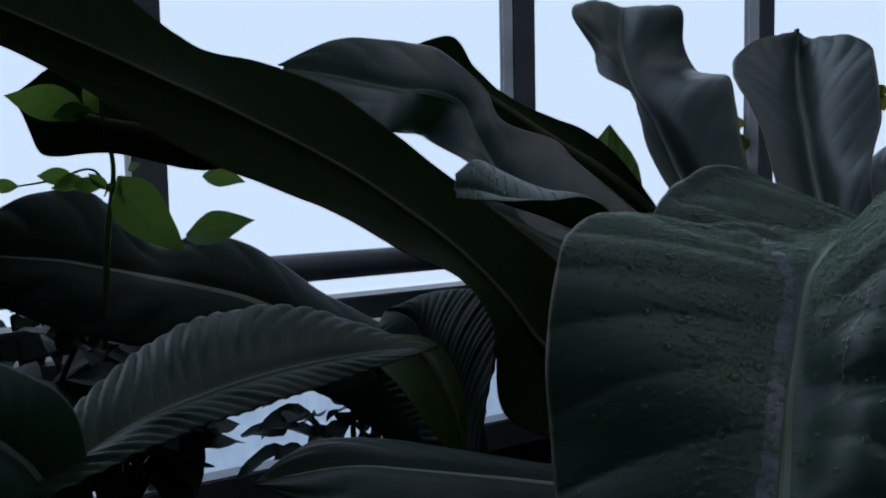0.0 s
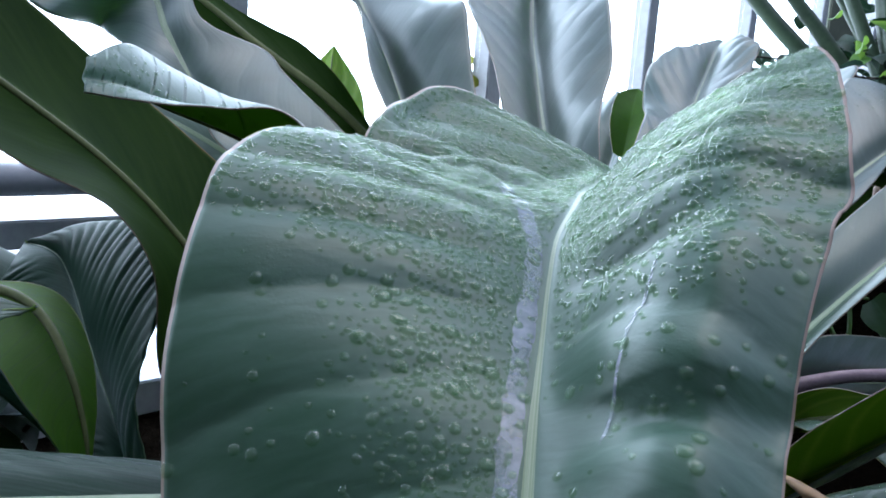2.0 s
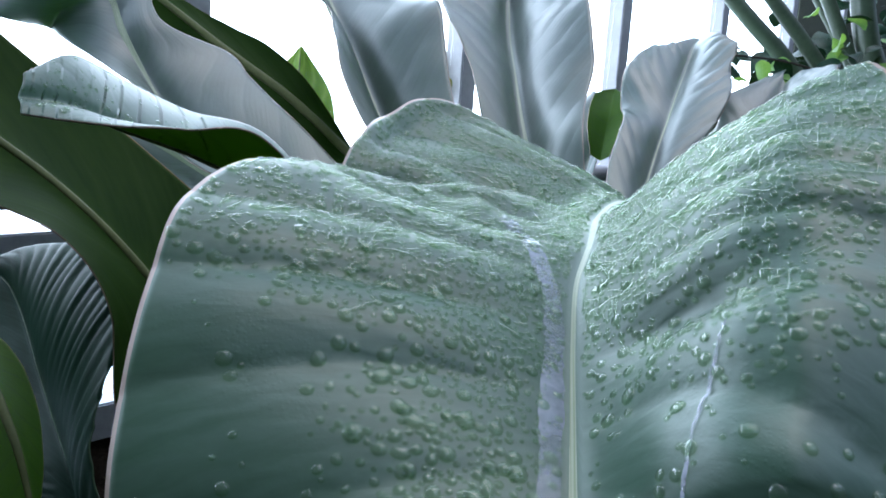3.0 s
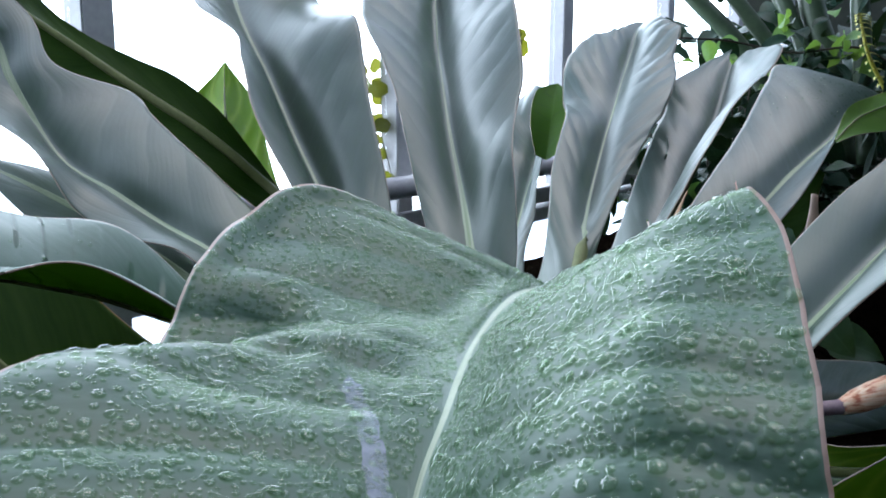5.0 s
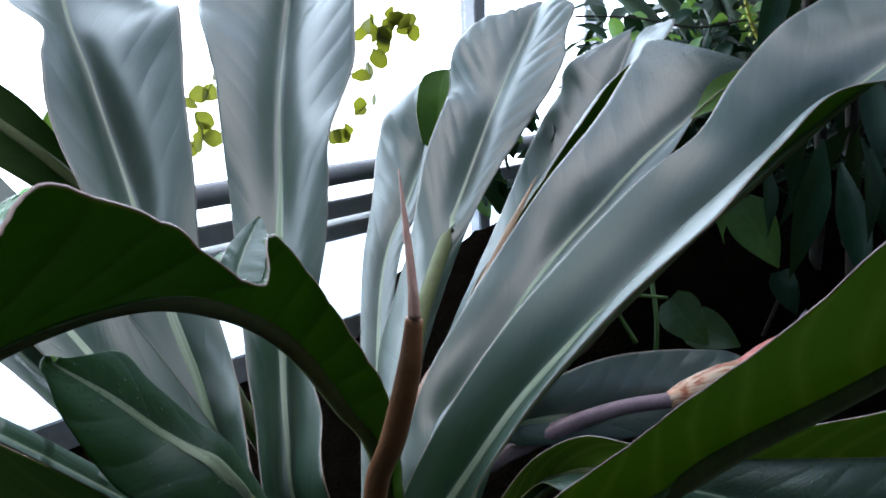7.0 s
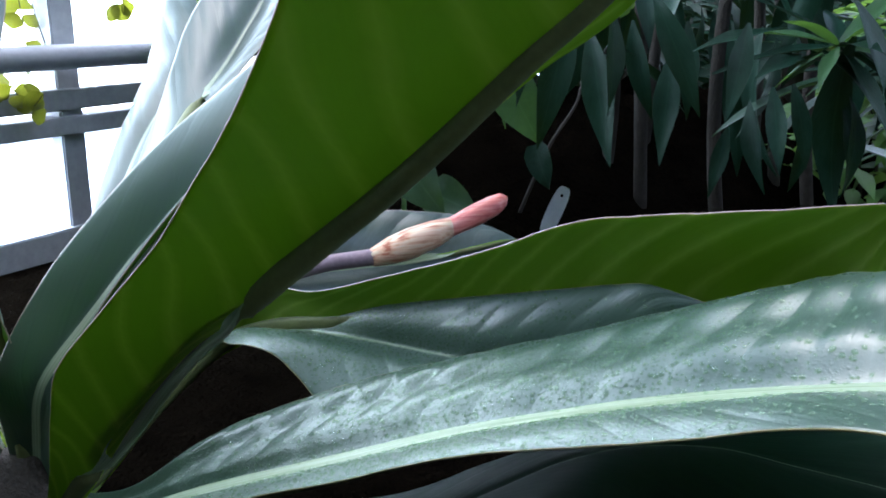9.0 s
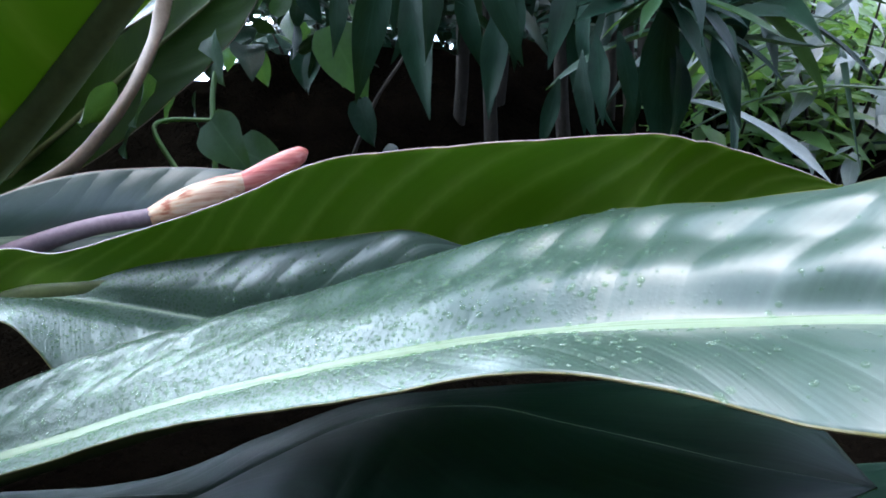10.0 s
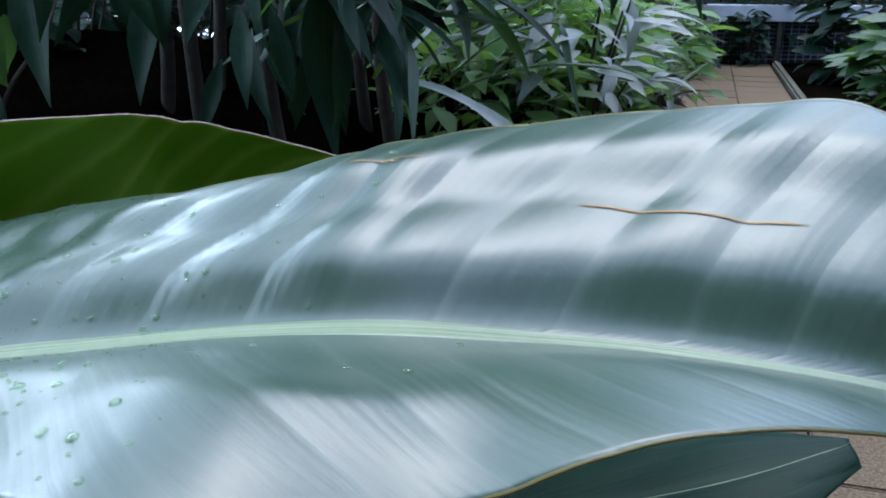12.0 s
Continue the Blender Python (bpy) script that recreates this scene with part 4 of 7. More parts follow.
leaf(plant, [(1.1, 1.44, 0.1), (1.041, 1.477, 0.174), (0.981, 1.513, 0.247), (0.922, 1.549, 0.321), (0.862, 1.587, 0.394), (0.804, 1.631, 0.463), (0.75, 1.698, 0.517), (0.695, 1.77, 0.56), (0.624, 1.827, 0.605), (0.554, 1.892, 0.638), (0.48, 1.943, 0.684), (0.409, 2.001, 0.728), (0.356, 2.053, 0.796), (0.312, 2.104, 0.872), (0.28, 2.172, 0.939), (0.212, 2.137, 0.968), (0.12, 2.117, 0.984), (0.023, 2.137, 1.008), (-0.075, 2.15, 1.03), (-0.175, 2.153, 1.047)],
     [(1.09, 1.42, 0.1), (1.023, 1.453, 0.174), (0.961, 1.482, 0.243), (0.893, 1.515, 0.317), (0.832, 1.547, 0.385), (0.76, 1.592, 0.461), (0.706, 1.654, 0.512), (0.643, 1.721, 0.563), (0.58, 1.78, 0.606), (0.499, 1.829, 0.621), (0.425, 1.888, 0.66), (0.37, 1.928, 0.75), (0.303, 2.011, 0.792), (0.23, 2.102, 0.831), (0.194, 2.148, 0.851), (0.164, 2.187, 0.868), (0.108, 1.997, 0.872), (-0.003, 2.068, 0.94), (-0.085, 2.112, 0.989), (-0.178, 2.152, 1.043)],
     [(1.11, 1.46, 0.12), (1.066, 1.499, 0.184), (1.018, 1.543, 0.256), (0.966, 1.589, 0.333), (0.918, 1.633, 0.404), (0.865, 1.682, 0.48), (0.821, 1.728, 0.54), (0.764, 1.81, 0.593), (0.702, 1.896, 0.655), (0.65, 1.957, 0.707), (0.594, 2.028, 0.76), (0.552, 2.08, 0.801), (0.511, 2.131, 0.845), (0.385, 2.127, 0.894), (0.338, 2.218, 0.985), (0.224, 2.246, 1.087), (0.14, 2.243, 1.108), (0.063, 2.229, 1.118), (-0.047, 2.204, 1.118), (-0.189, 2.152, 1.054)], LEAF_OPTS['L4'], "pale folded leaf bending over")
leaf(plant, [(1.1, 1.4, 0.1), (0.93, 1.36, 0.3), (0.76, 1.3, 0.48), (0.64, 1.23, 0.6), (0.538, 1.17, 0.67), (0.47, 1.11, 0.707), (0.406, 1.06, 0.732), (0.37, 1.02, 0.749), (0.342, 0.985, 0.753)],
     [(1.1, 1.38, 0.1), (0.93, 1.34, 0.3), (0.76, 1.28, 0.48), (0.64, 1.21, 0.6), (0.529, 1.05, 0.725), (0.46, 1.0, 0.735), (0.411, 0.99, 0.735), (0.375, 0.98, 0.737), (0.344, 0.97, 0.74)],
     [(1.1, 1.42, 0.11), (0.93, 1.38, 0.31), (0.76, 1.32, 0.49), (0.64, 1.25, 0.61), (0.54, 1.24, 0.721), (0.455, 1.21, 0.745), (0.398, 1.15, 0.771), (0.364, 1.08, 0.788), (0.341, 1.0, 0.77)], LEAF_OPTS['LC'], "")
leaf(plant, [(1.09, 1.42, 0.08), (1.039, 1.45, 0.134), (0.988, 1.48, 0.188), (0.937, 1.509, 0.242), (0.886, 1.539, 0.296), (0.835, 1.569, 0.349), (0.784, 1.6, 0.402), (0.734, 1.635, 0.454), (0.684, 1.676, 0.501), (0.64, 1.734, 0.534), (0.599, 1.797, 0.557), (0.551, 1.856, 0.583), (0.502, 1.915, 0.606), (0.449, 1.968, 0.633), (0.39, 2.013, 0.663), (0.329, 2.056, 0.691), (0.266, 2.098, 0.717), (0.203, 2.139, 0.743)],
     [(1.08, 1.41, 0.08), (1.031, 1.434, 0.131), (0.978, 1.458, 0.187), (0.925, 1.483, 0.243), (0.872, 1.508, 0.299), (0.819, 1.533, 0.355), (0.765, 1.56, 0.409), (0.712, 1.592, 0.461), (0.654, 1.637, 0.506), (0.598, 1.715, 0.522), (0.552, 1.774, 0.531), (0.501, 1.836, 0.535), (0.448, 1.896, 0.547), (0.401, 1.945, 0.578), (0.35, 1.993, 0.619), (0.3, 2.038, 0.663), (0.251, 2.087, 0.705), (0.203, 2.139, 0.743)],
     [(1.1, 1.44, 0.1), (1.061, 1.467, 0.14), (1.007, 1.503, 0.195), (0.956, 1.537, 0.246), (0.906, 1.571, 0.298), (0.856, 1.605, 0.349), (0.809, 1.638, 0.396), (0.76, 1.675, 0.446), (0.715, 1.714, 0.49), (0.676, 1.764, 0.527), (0.641, 1.829, 0.556), (0.595, 1.892, 0.59), (0.546, 1.955, 0.621), (0.493, 2.013, 0.652), (0.432, 2.064, 0.682), (0.362, 2.095, 0.704), (0.283, 2.117, 0.724), (0.203, 2.139, 0.743)], LEAF_OPTS['LE'], "")
leaf(plant, [(1.14, 1.54, 0.1), (1.093, 1.658, 0.16), (1.045, 1.775, 0.221), (0.997, 1.892, 0.283), (0.95, 2.009, 0.343), (0.905, 2.13, 0.398), (0.865, 2.256, 0.444), (0.836, 2.392, 0.466), (0.818, 2.531, 0.466), (0.8, 2.669, 0.471), (0.764, 2.778, 0.545), (0.737, 2.854, 0.66), (0.729, 2.915, 0.786), (0.736, 2.973, 0.914)],
     [(1.15, 1.54, 0.1), (1.105, 1.661, 0.162), (1.059, 1.782, 0.225), (1.015, 1.895, 0.285), (0.97, 2.017, 0.347), (0.931, 2.135, 0.402), (0.9, 2.259, 0.448), (0.885, 2.399, 0.475), (0.887, 2.542, 0.484), (0.883, 2.675, 0.507), (0.851, 2.767, 0.586), (0.831, 2.832, 0.686), (0.813, 2.894, 0.796), (0.739, 2.972, 0.914)],
     [(1.13, 1.54, 0.1), (1.082, 1.652, 0.154), (1.031, 1.77, 0.214), (0.979, 1.889, 0.273), (0.928, 2.008, 0.331), (0.878, 2.129, 0.385), (0.833, 2.248, 0.428), (0.79, 2.389, 0.453), (0.758, 2.527, 0.456), (0.726, 2.657, 0.455), (0.643, 2.794, 0.49), (0.573, 2.903, 0.61), (0.597, 2.972, 0.759), (0.736, 2.973, 0.914)], LEAF_OPTS['LY'], "")
leaf(plant, [(1.09, 1.37, 0.1), (1.02, 1.321, 0.141), (0.951, 1.272, 0.182), (0.881, 1.223, 0.223), (0.812, 1.174, 0.263), (0.742, 1.124, 0.303), (0.672, 1.073, 0.339), (0.601, 1.016, 0.365), (0.53, 0.959, 0.386), (0.455, 0.906, 0.41), (0.385, 0.849, 0.437), (0.316, 0.791, 0.464), (0.241, 0.739, 0.486), (0.16, 0.692, 0.485)],
     [(1.1, 1.34, 0.1), (1.039, 1.283, 0.124), (0.969, 1.22, 0.151), (0.9, 1.156, 0.177), (0.831, 1.092, 0.204), (0.766, 1.032, 0.229), (0.708, 0.979, 0.252), (0.647, 0.922, 0.276), (0.578, 0.858, 0.302), (0.514, 0.797, 0.328), (0.449, 0.733, 0.363), (0.386, 0.676, 0.399), (0.303, 0.628, 0.435), (0.16, 0.692, 0.485)],
     [(1.1, 1.39, 0.11), (1.02, 1.34, 0.158), (0.947, 1.295, 0.201), (0.875, 1.249, 0.244), (0.803, 1.204, 0.286), (0.729, 1.158, 0.326), (0.654, 1.109, 0.358), (0.571, 1.053, 0.369), (0.495, 1.007, 0.389), (0.415, 0.961, 0.413), (0.334, 0.91, 0.443), (0.264, 0.858, 0.468), (0.202, 0.797, 0.489), (0.16, 0.692, 0.485)], LEAF_OPTS['LB'], "")
leaf(plant, [(1.11, 1.39, 0.08), (1.095, 1.381, 0.113), (1.081, 1.371, 0.145), (1.066, 1.362, 0.178), (1.052, 1.352, 0.211), (1.037, 1.343, 0.244), (1.023, 1.333, 0.277), (1.008, 1.324, 0.309), (0.993, 1.315, 0.342), (0.978, 1.306, 0.374), (0.961, 1.298, 0.407), (0.942, 1.293, 0.438), (0.914, 1.298, 0.461), (0.886, 1.301, 0.484), (0.86, 1.298, 0.511), (0.835, 1.291, 0.537), (0.811, 1.278, 0.562), (0.787, 1.261, 0.585)],
     [(1.1, 1.38, 0.08), (1.083, 1.371, 0.104), (1.062, 1.359, 0.135), (1.043, 1.348, 0.163), (1.022, 1.336, 0.194), (1.003, 1.325, 0.222), (0.982, 1.314, 0.253), (0.962, 1.303, 0.281), (0.943, 1.292, 0.31), (0.922, 1.281, 0.34), (0.902, 1.271, 0.369), (0.885, 1.264, 0.391), (0.868, 1.258, 0.413), (0.84, 1.268, 0.434), (0.82, 1.269, 0.467), (0.804, 1.268, 0.5), (0.791, 1.265, 0.536), (0.787, 1.259, 0.577)],
     [(1.11, 1.4, 0.08), (1.096, 1.393, 0.115), (1.082, 1.386, 0.15), (1.068, 1.379, 0.185), (1.056, 1.373, 0.218), (1.042, 1.366, 0.253), (1.029, 1.36, 0.285), (1.015, 1.353, 0.32), (1.001, 1.347, 0.352), (0.986, 1.34, 0.389), (0.97, 1.334, 0.421), (0.954, 1.329, 0.449), (0.928, 1.328, 0.473), (0.902, 1.325, 0.505), (0.878, 1.323, 0.534), (0.854, 1.321, 0.568), (0.82, 1.288, 0.578), (0.792, 1.258, 0.579)], LEAF_OPTS['LW'], "")
leaf(quilted, [(0.358, 1.245, 0.265), (0.346, 1.271, 0.291), (0.333, 1.299, 0.316), (0.32, 1.33, 0.336), (0.307, 1.363, 0.352), (0.294, 1.396, 0.368), (0.281, 1.429, 0.384), (0.268, 1.461, 0.403), (0.256, 1.492, 0.423), (0.243, 1.523, 0.443), (0.228, 1.552, 0.465), (0.21, 1.578, 0.487), (0.184, 1.604, 0.497), (0.152, 1.628, 0.498)],
     [(0.329, 1.25, 0.263), (0.314, 1.273, 0.273), (0.292, 1.305, 0.287), (0.274, 1.331, 0.298), (0.253, 1.363, 0.312), (0.233, 1.394, 0.325), (0.212, 1.426, 0.338), (0.189, 1.462, 0.353), (0.169, 1.494, 0.368), (0.152, 1.522, 0.384), (0.136, 1.546, 0.402), (0.13, 1.556, 0.409), (0.124, 1.566, 0.416), (0.15, 1.638, 0.496)],
     [(0.39, 1.193, 0.294), (0.368, 1.218, 0.352), (0.366, 1.246, 0.403), (0.379, 1.284, 0.457), (0.387, 1.321, 0.506), (0.387, 1.35, 0.535), (0.38, 1.376, 0.549), (0.368, 1.406, 0.558), (0.35, 1.44, 0.562), (0.324, 1.477, 0.56), (0.291, 1.518, 0.553), (0.243, 1.57, 0.539), (0.191, 1.61, 0.515), (0.17, 1.625, 0.505)], LEAF_OPTS['Q1'], "")
leaf(quilted, [(-0.049, 0.573, 0.5), (-0.023, 0.601, 0.507), (0.002, 0.63, 0.515), (0.024, 0.659, 0.527), (0.046, 0.688, 0.54), (0.07, 0.717, 0.549), (0.096, 0.745, 0.555), (0.124, 0.771, 0.561), (0.154, 0.795, 0.566), (0.185, 0.817, 0.57), (0.219, 0.836, 0.573), (0.254, 0.852, 0.576), (0.289, 0.868, 0.576), (0.325, 0.883, 0.575)],
     [(-0.067, 0.603, 0.508), (-0.056, 0.627, 0.516), (-0.041, 0.661, 0.525), (-0.029, 0.695, 0.538), (-0.019, 0.736, 0.554), (-0.005, 0.779, 0.572), (0.013, 0.819, 0.59), (0.041, 0.859, 0.605), (0.076, 0.891, 0.613), (0.121, 0.908, 0.615), (0.176, 0.914, 0.61), (0.227, 0.908, 0.596), (0.279, 0.896, 0.581), (0.325, 0.883, 0.575)],
     [(-0.021, 0.544, 0.488), (0.02, 0.562, 0.506), (0.052, 0.589, 0.519), (0.076, 0.619, 0.527), (0.098, 0.649, 0.533), (0.117, 0.679, 0.536), (0.138, 0.707, 0.539), (0.161, 0.734, 0.542), (0.184, 0.758, 0.546), (0.209, 0.783, 0.55), (0.236, 0.806, 0.555), (0.265, 0.829, 0.561), (0.296, 0.856, 0.568), (0.325, 0.883, 0.574)], LEAF_OPTS['Q2'], "")
leaf(quilted, [(0.156, 1.088, 0.519), (0.18, 1.095, 0.527), (0.205, 1.101, 0.534), (0.231, 1.101, 0.538), (0.255, 1.091, 0.536), (0.276, 1.077, 0.53), (0.294, 1.062, 0.518), (0.308, 1.045, 0.503), (0.319, 1.03, 0.485), (0.329, 1.017, 0.464), (0.336, 1.008, 0.44), (0.341, 1.002, 0.415), (0.342, 1.002, 0.389), (0.342, 1.002, 0.362)],
     [(0.165, 1.055, 0.514), (0.192, 1.054, 0.52), (0.214, 1.049, 0.522), (0.22, 1.045, 0.52), (0.227, 1.039, 0.518), (0.238, 1.028, 0.513), (0.247, 1.018, 0.508), (0.26, 1.006, 0.499), (0.276, 0.991, 0.485), (0.293, 0.977, 0.466), (0.312, 0.971, 0.443), (0.326, 0.977, 0.415), (0.335, 0.99, 0.387), (0.342, 1.002, 0.362)],
     [(0.149, 1.111, 0.527), (0.172, 1.118, 0.531), (0.201, 1.127, 0.537), (0.236, 1.132, 0.54), (0.273, 1.123, 0.54), (0.3, 1.109, 0.533), (0.32, 1.094, 0.514), (0.333, 1.077, 0.491), (0.34, 1.064, 0.473), (0.344, 1.052, 0.453), (0.346, 1.042, 0.432), (0.345, 1.036, 0.412), (0.344, 1.026, 0.388), (0.342, 1.002, 0.362)], LEAF_OPTS['Q3'], "")
leaf(plant, [(0.306, 1.586, 0.223), (0.256, 1.588, 0.281), (0.205, 1.59, 0.34), (0.149, 1.586, 0.394), (0.088, 1.573, 0.439), (0.025, 1.553, 0.48), (-0.036, 1.526, 0.518), (-0.098, 1.493, 0.551), (-0.163, 1.458, 0.576), (-0.228, 1.422, 0.596), (-0.294, 1.386, 0.617), (-0.362, 1.354, 0.635), (-0.434, 1.328, 0.644), (-0.508, 1.304, 0.651)],
     [(0.265, 1.526, 0.154), (0.196, 1.52, 0.233), (0.147, 1.514, 0.286), (0.104, 1.502, 0.327), (0.058, 1.482, 0.361), (0.008, 1.455, 0.392), (-0.043, 1.426, 0.42), (-0.097, 1.39, 0.443), (-0.145, 1.358, 0.462), (-0.207, 1.319, 0.485), (-0.274, 1.279, 0.507), (-0.346, 1.269, 0.53), (-0.429, 1.283, 0.558), (-0.509, 1.298, 0.585)],
     [(0.327, 1.646, 0.32), (0.305, 1.653, 0.337), (0.246, 1.671, 0.382), (0.17, 1.691, 0.438), (0.088, 1.692, 0.487), (0.013, 1.671, 0.532), (-0.053, 1.64, 0.588), (-0.123, 1.61, 0.637), (-0.196, 1.573, 0.661), (-0.263, 1.516, 0.644), (-0.325, 1.493, 0.706), (-0.387, 1.473, 0.752), (-0.456, 1.412, 0.744), (-0.507, 1.308, 0.698)], LEAF_OPTS['LL'], "")
leaf(plant, [(-0.004, 1.269, 0.811), (-0.035, 1.276, 0.816), (-0.065, 1.283, 0.821), (-0.095, 1.289, 0.827), (-0.125, 1.294, 0.833), (-0.156, 1.297, 0.838), (-0.187, 1.3, 0.845), (-0.217, 1.303, 0.851), (-0.247, 1.305, 0.858), (-0.277, 1.307, 0.867), (-0.307, 1.308, 0.877), (-0.337, 1.309, 0.887), (-0.367, 1.308, 0.895), (-0.397, 1.305, 0.902)],
     [(-0.016, 1.28, 0.823), (-0.031, 1.286, 0.829), (-0.058, 1.298, 0.841), (-0.086, 1.309, 0.852), (-0.118, 1.317, 0.867), (-0.147, 1.321, 0.88), (-0.174, 1.324, 0.893), (-0.203, 1.327, 0.907), (-0.231, 1.329, 0.92), (-0.257, 1.331, 0.931), (-0.287, 1.333, 0.943), (-0.319, 1.335, 0.954), (-0.354, 1.334, 0.962), (-0.402, 1.306, 0.916)],
     [(0.003, 1.259, 0.796), (-0.039, 1.27, 0.787), (-0.073, 1.277, 0.782), (-0.104, 1.281, 0.784), (-0.136, 1.282, 0.79), (-0.166, 1.282, 0.798), (-0.196, 1.281, 0.806), (-0.228, 1.281, 0.812), (-0.261, 1.281, 0.814), (-0.296, 1.281, 0.812), (-0.331, 1.281, 0.81), (-0.358, 1.283, 0.818), (-0.378, 1.292, 0.854), (-0.4, 1.305, 0.898)], LEAF_OPTS['LG'], "")
leaf(plant, [(0.958, 0.939, 0.717), (0.96, 0.947, 0.72), (0.961, 0.955, 0.722), (0.963, 0.963, 0.725), (0.965, 0.971, 0.727), (0.967, 0.979, 0.729), (0.969, 0.987, 0.731), (0.971, 0.995, 0.733), (0.974, 1.003, 0.735), (0.976, 1.011, 0.737), (0.979, 1.019, 0.739), (0.981, 1.027, 0.741), (0.984, 1.035, 0.743), (0.986, 1.043, 0.745)],
     [(0.944, 0.924, 0.727), (0.948, 0.94, 0.731), (0.951, 0.949, 0.734), (0.953, 0.958, 0.735), (0.956, 0.967, 0.737), (0.958, 0.976, 0.738), (0.961, 0.985, 0.739), (0.964, 0.993, 0.74), (0.967, 1.002, 0.741), (0.97, 1.01, 0.742), (0.974, 1.019, 0.743), (0.978, 1.027, 0.744), (0.982, 1.035, 0.745), (0.986, 1.043, 0.745)],
     [(0.975, 0.946, 0.715), (0.976, 0.949, 0.716), (0.978, 0.956, 0.718), (0.98, 0.963, 0.721), (0.981, 0.972, 0.723), (0.983, 0.979, 0.725), (0.984, 0.987, 0.727), (0.986, 0.995, 0.728), (0.987, 1.003, 0.729), (0.988, 1.01, 0.731), (0.989, 1.019, 0.733), (0.989, 1.027, 0.736), (0.989, 1.035, 0.74), (0.988, 1.042, 0.744)], LEAF_OPTS['LO'], "")
leaf(plant, [(1.643, 2.795, 0.637), (1.649, 2.802, 0.655), (1.654, 2.809, 0.673), (1.659, 2.815, 0.691), (1.664, 2.822, 0.71), (1.669, 2.827, 0.728), (1.673, 2.831, 0.747), (1.678, 2.835, 0.766), (1.683, 2.842, 0.784), (1.689, 2.852, 0.8), (1.696, 2.863, 0.815), (1.703, 2.875, 0.83), (1.71, 2.887, 0.844), (1.716, 2.898, 0.859)],
     [(1.664, 2.772, 0.655), (1.666, 2.774, 0.661), (1.674, 2.779, 0.681), (1.681, 2.783, 0.698), (1.689, 2.787, 0.716), (1.695, 2.792, 0.732), (1.702, 2.797, 0.749), (1.71, 2.804, 0.77), (1.717, 2.812, 0.789), (1.724, 2.821, 0.808), (1.729, 2.833, 0.826), (1.73, 2.849, 0.84), (1.726, 2.872, 0.851), (1.72, 2.898, 0.861)],
     [(1.612, 2.806, 0.654), (1.612, 2.81, 0.664), (1.61, 2.818, 0.684), (1.608, 2.825, 0.703), (1.608, 2.833, 0.723), (1.608, 2.84, 0.741), (1.612, 2.849, 0.759), (1.617, 2.858, 0.778), (1.622, 2.867, 0.794), (1.629, 2.876, 0.811), (1.638, 2.885, 0.827), (1.651, 2.893, 0.843), (1.679, 2.898, 0.854), (1.717, 2.899, 0.861)], LEAF_OPTS['LN'], "")
leaf(plant, [(1.942, 1.937, 0.743), (1.965, 1.949, 0.755), (1.987, 1.961, 0.767), (2.011, 1.973, 0.778), (2.035, 1.985, 0.788), (2.06, 1.996, 0.795), (2.087, 2.004, 0.802), (2.114, 2.007, 0.811), (2.141, 2.008, 0.819), (2.168, 2.01, 0.826), (2.196, 2.015, 0.828), (2.224, 2.021, 0.826), (2.252, 2.028, 0.822), (2.279, 2.034, 0.819)],
     [(1.93, 1.919, 0.742), (1.976, 1.924, 0.755), (2.008, 1.927, 0.76), (2.038, 1.928, 0.762), (2.067, 1.933, 0.764), (2.089, 1.938, 0.766), (2.109, 1.943, 0.767), (2.132, 1.95, 0.77), (2.156, 1.961, 0.775), (2.179, 1.973, 0.782), (2.202, 1.986, 0.79), (2.226, 2.001, 0.798), (2.253, 2.018, 0.808), (2.279, 2.034, 0.818)],
     [(1.954, 1.955, 0.743), (1.961, 1.961, 0.75), (1.981, 1.977, 0.767), (1.999, 1.993, 0.784), (2.02, 2.009, 0.801), (2.046, 2.024, 0.815), (2.074, 2.037, 0.824), (2.105, 2.047, 0.831), (2.133, 2.053, 0.837), (2.16, 2.056, 0.844), (2.189, 2.058, 0.849), (2.218, 2.057, 0.851), (2.25, 2.048, 0.839), (2.279, 2.034, 0.819)], LEAF_OPTS['LP'], "")
leaf(quilted, [(0.016, 0.625, 0.459), (0.015, 0.617, 0.472), (0.014, 0.61, 0.486), (0.013, 0.602, 0.499), (0.012, 0.594, 0.513), (0.01, 0.585, 0.526), (0.008, 0.576, 0.538), (0.005, 0.565, 0.549), (0.002, 0.554, 0.56), (-0.002, 0.543, 0.57), (-0.008, 0.533, 0.58), (-0.018, 0.525, 0.589), (-0.03, 0.519, 0.596), (-0.043, 0.512, 0.603)],
     [(0.008, 0.574, 0.461), (0.007, 0.571, 0.464), (0.007, 0.568, 0.467), (0.006, 0.557, 0.476), (0.004, 0.545, 0.486), (0.003, 0.536, 0.495), (0, 0.529, 0.503), (-0.004, 0.521, 0.511), (-0.011, 0.514, 0.521), (-0.02, 0.509, 0.533), (-0.026, 0.508, 0.549), (-0.031, 0.509, 0.565), (-0.037, 0.511, 0.584), (-0.043, 0.512, 0.603)],
     [(0.037, 0.629, 0.479), (0.036, 0.628, 0.485), (0.035, 0.627, 0.5), (0.034, 0.625, 0.518), (0.033, 0.623, 0.538), (0.031, 0.62, 0.557), (0.026, 0.615, 0.577), (0.017, 0.605, 0.595), (0.007, 0.594, 0.606), (-0.003, 0.584, 0.616), (-0.012, 0.575, 0.623), (-0.021, 0.566, 0.628), (-0.035, 0.541, 0.622), (-0.043, 0.512, 0.603)], LEAF_OPTS['LZ'], "")
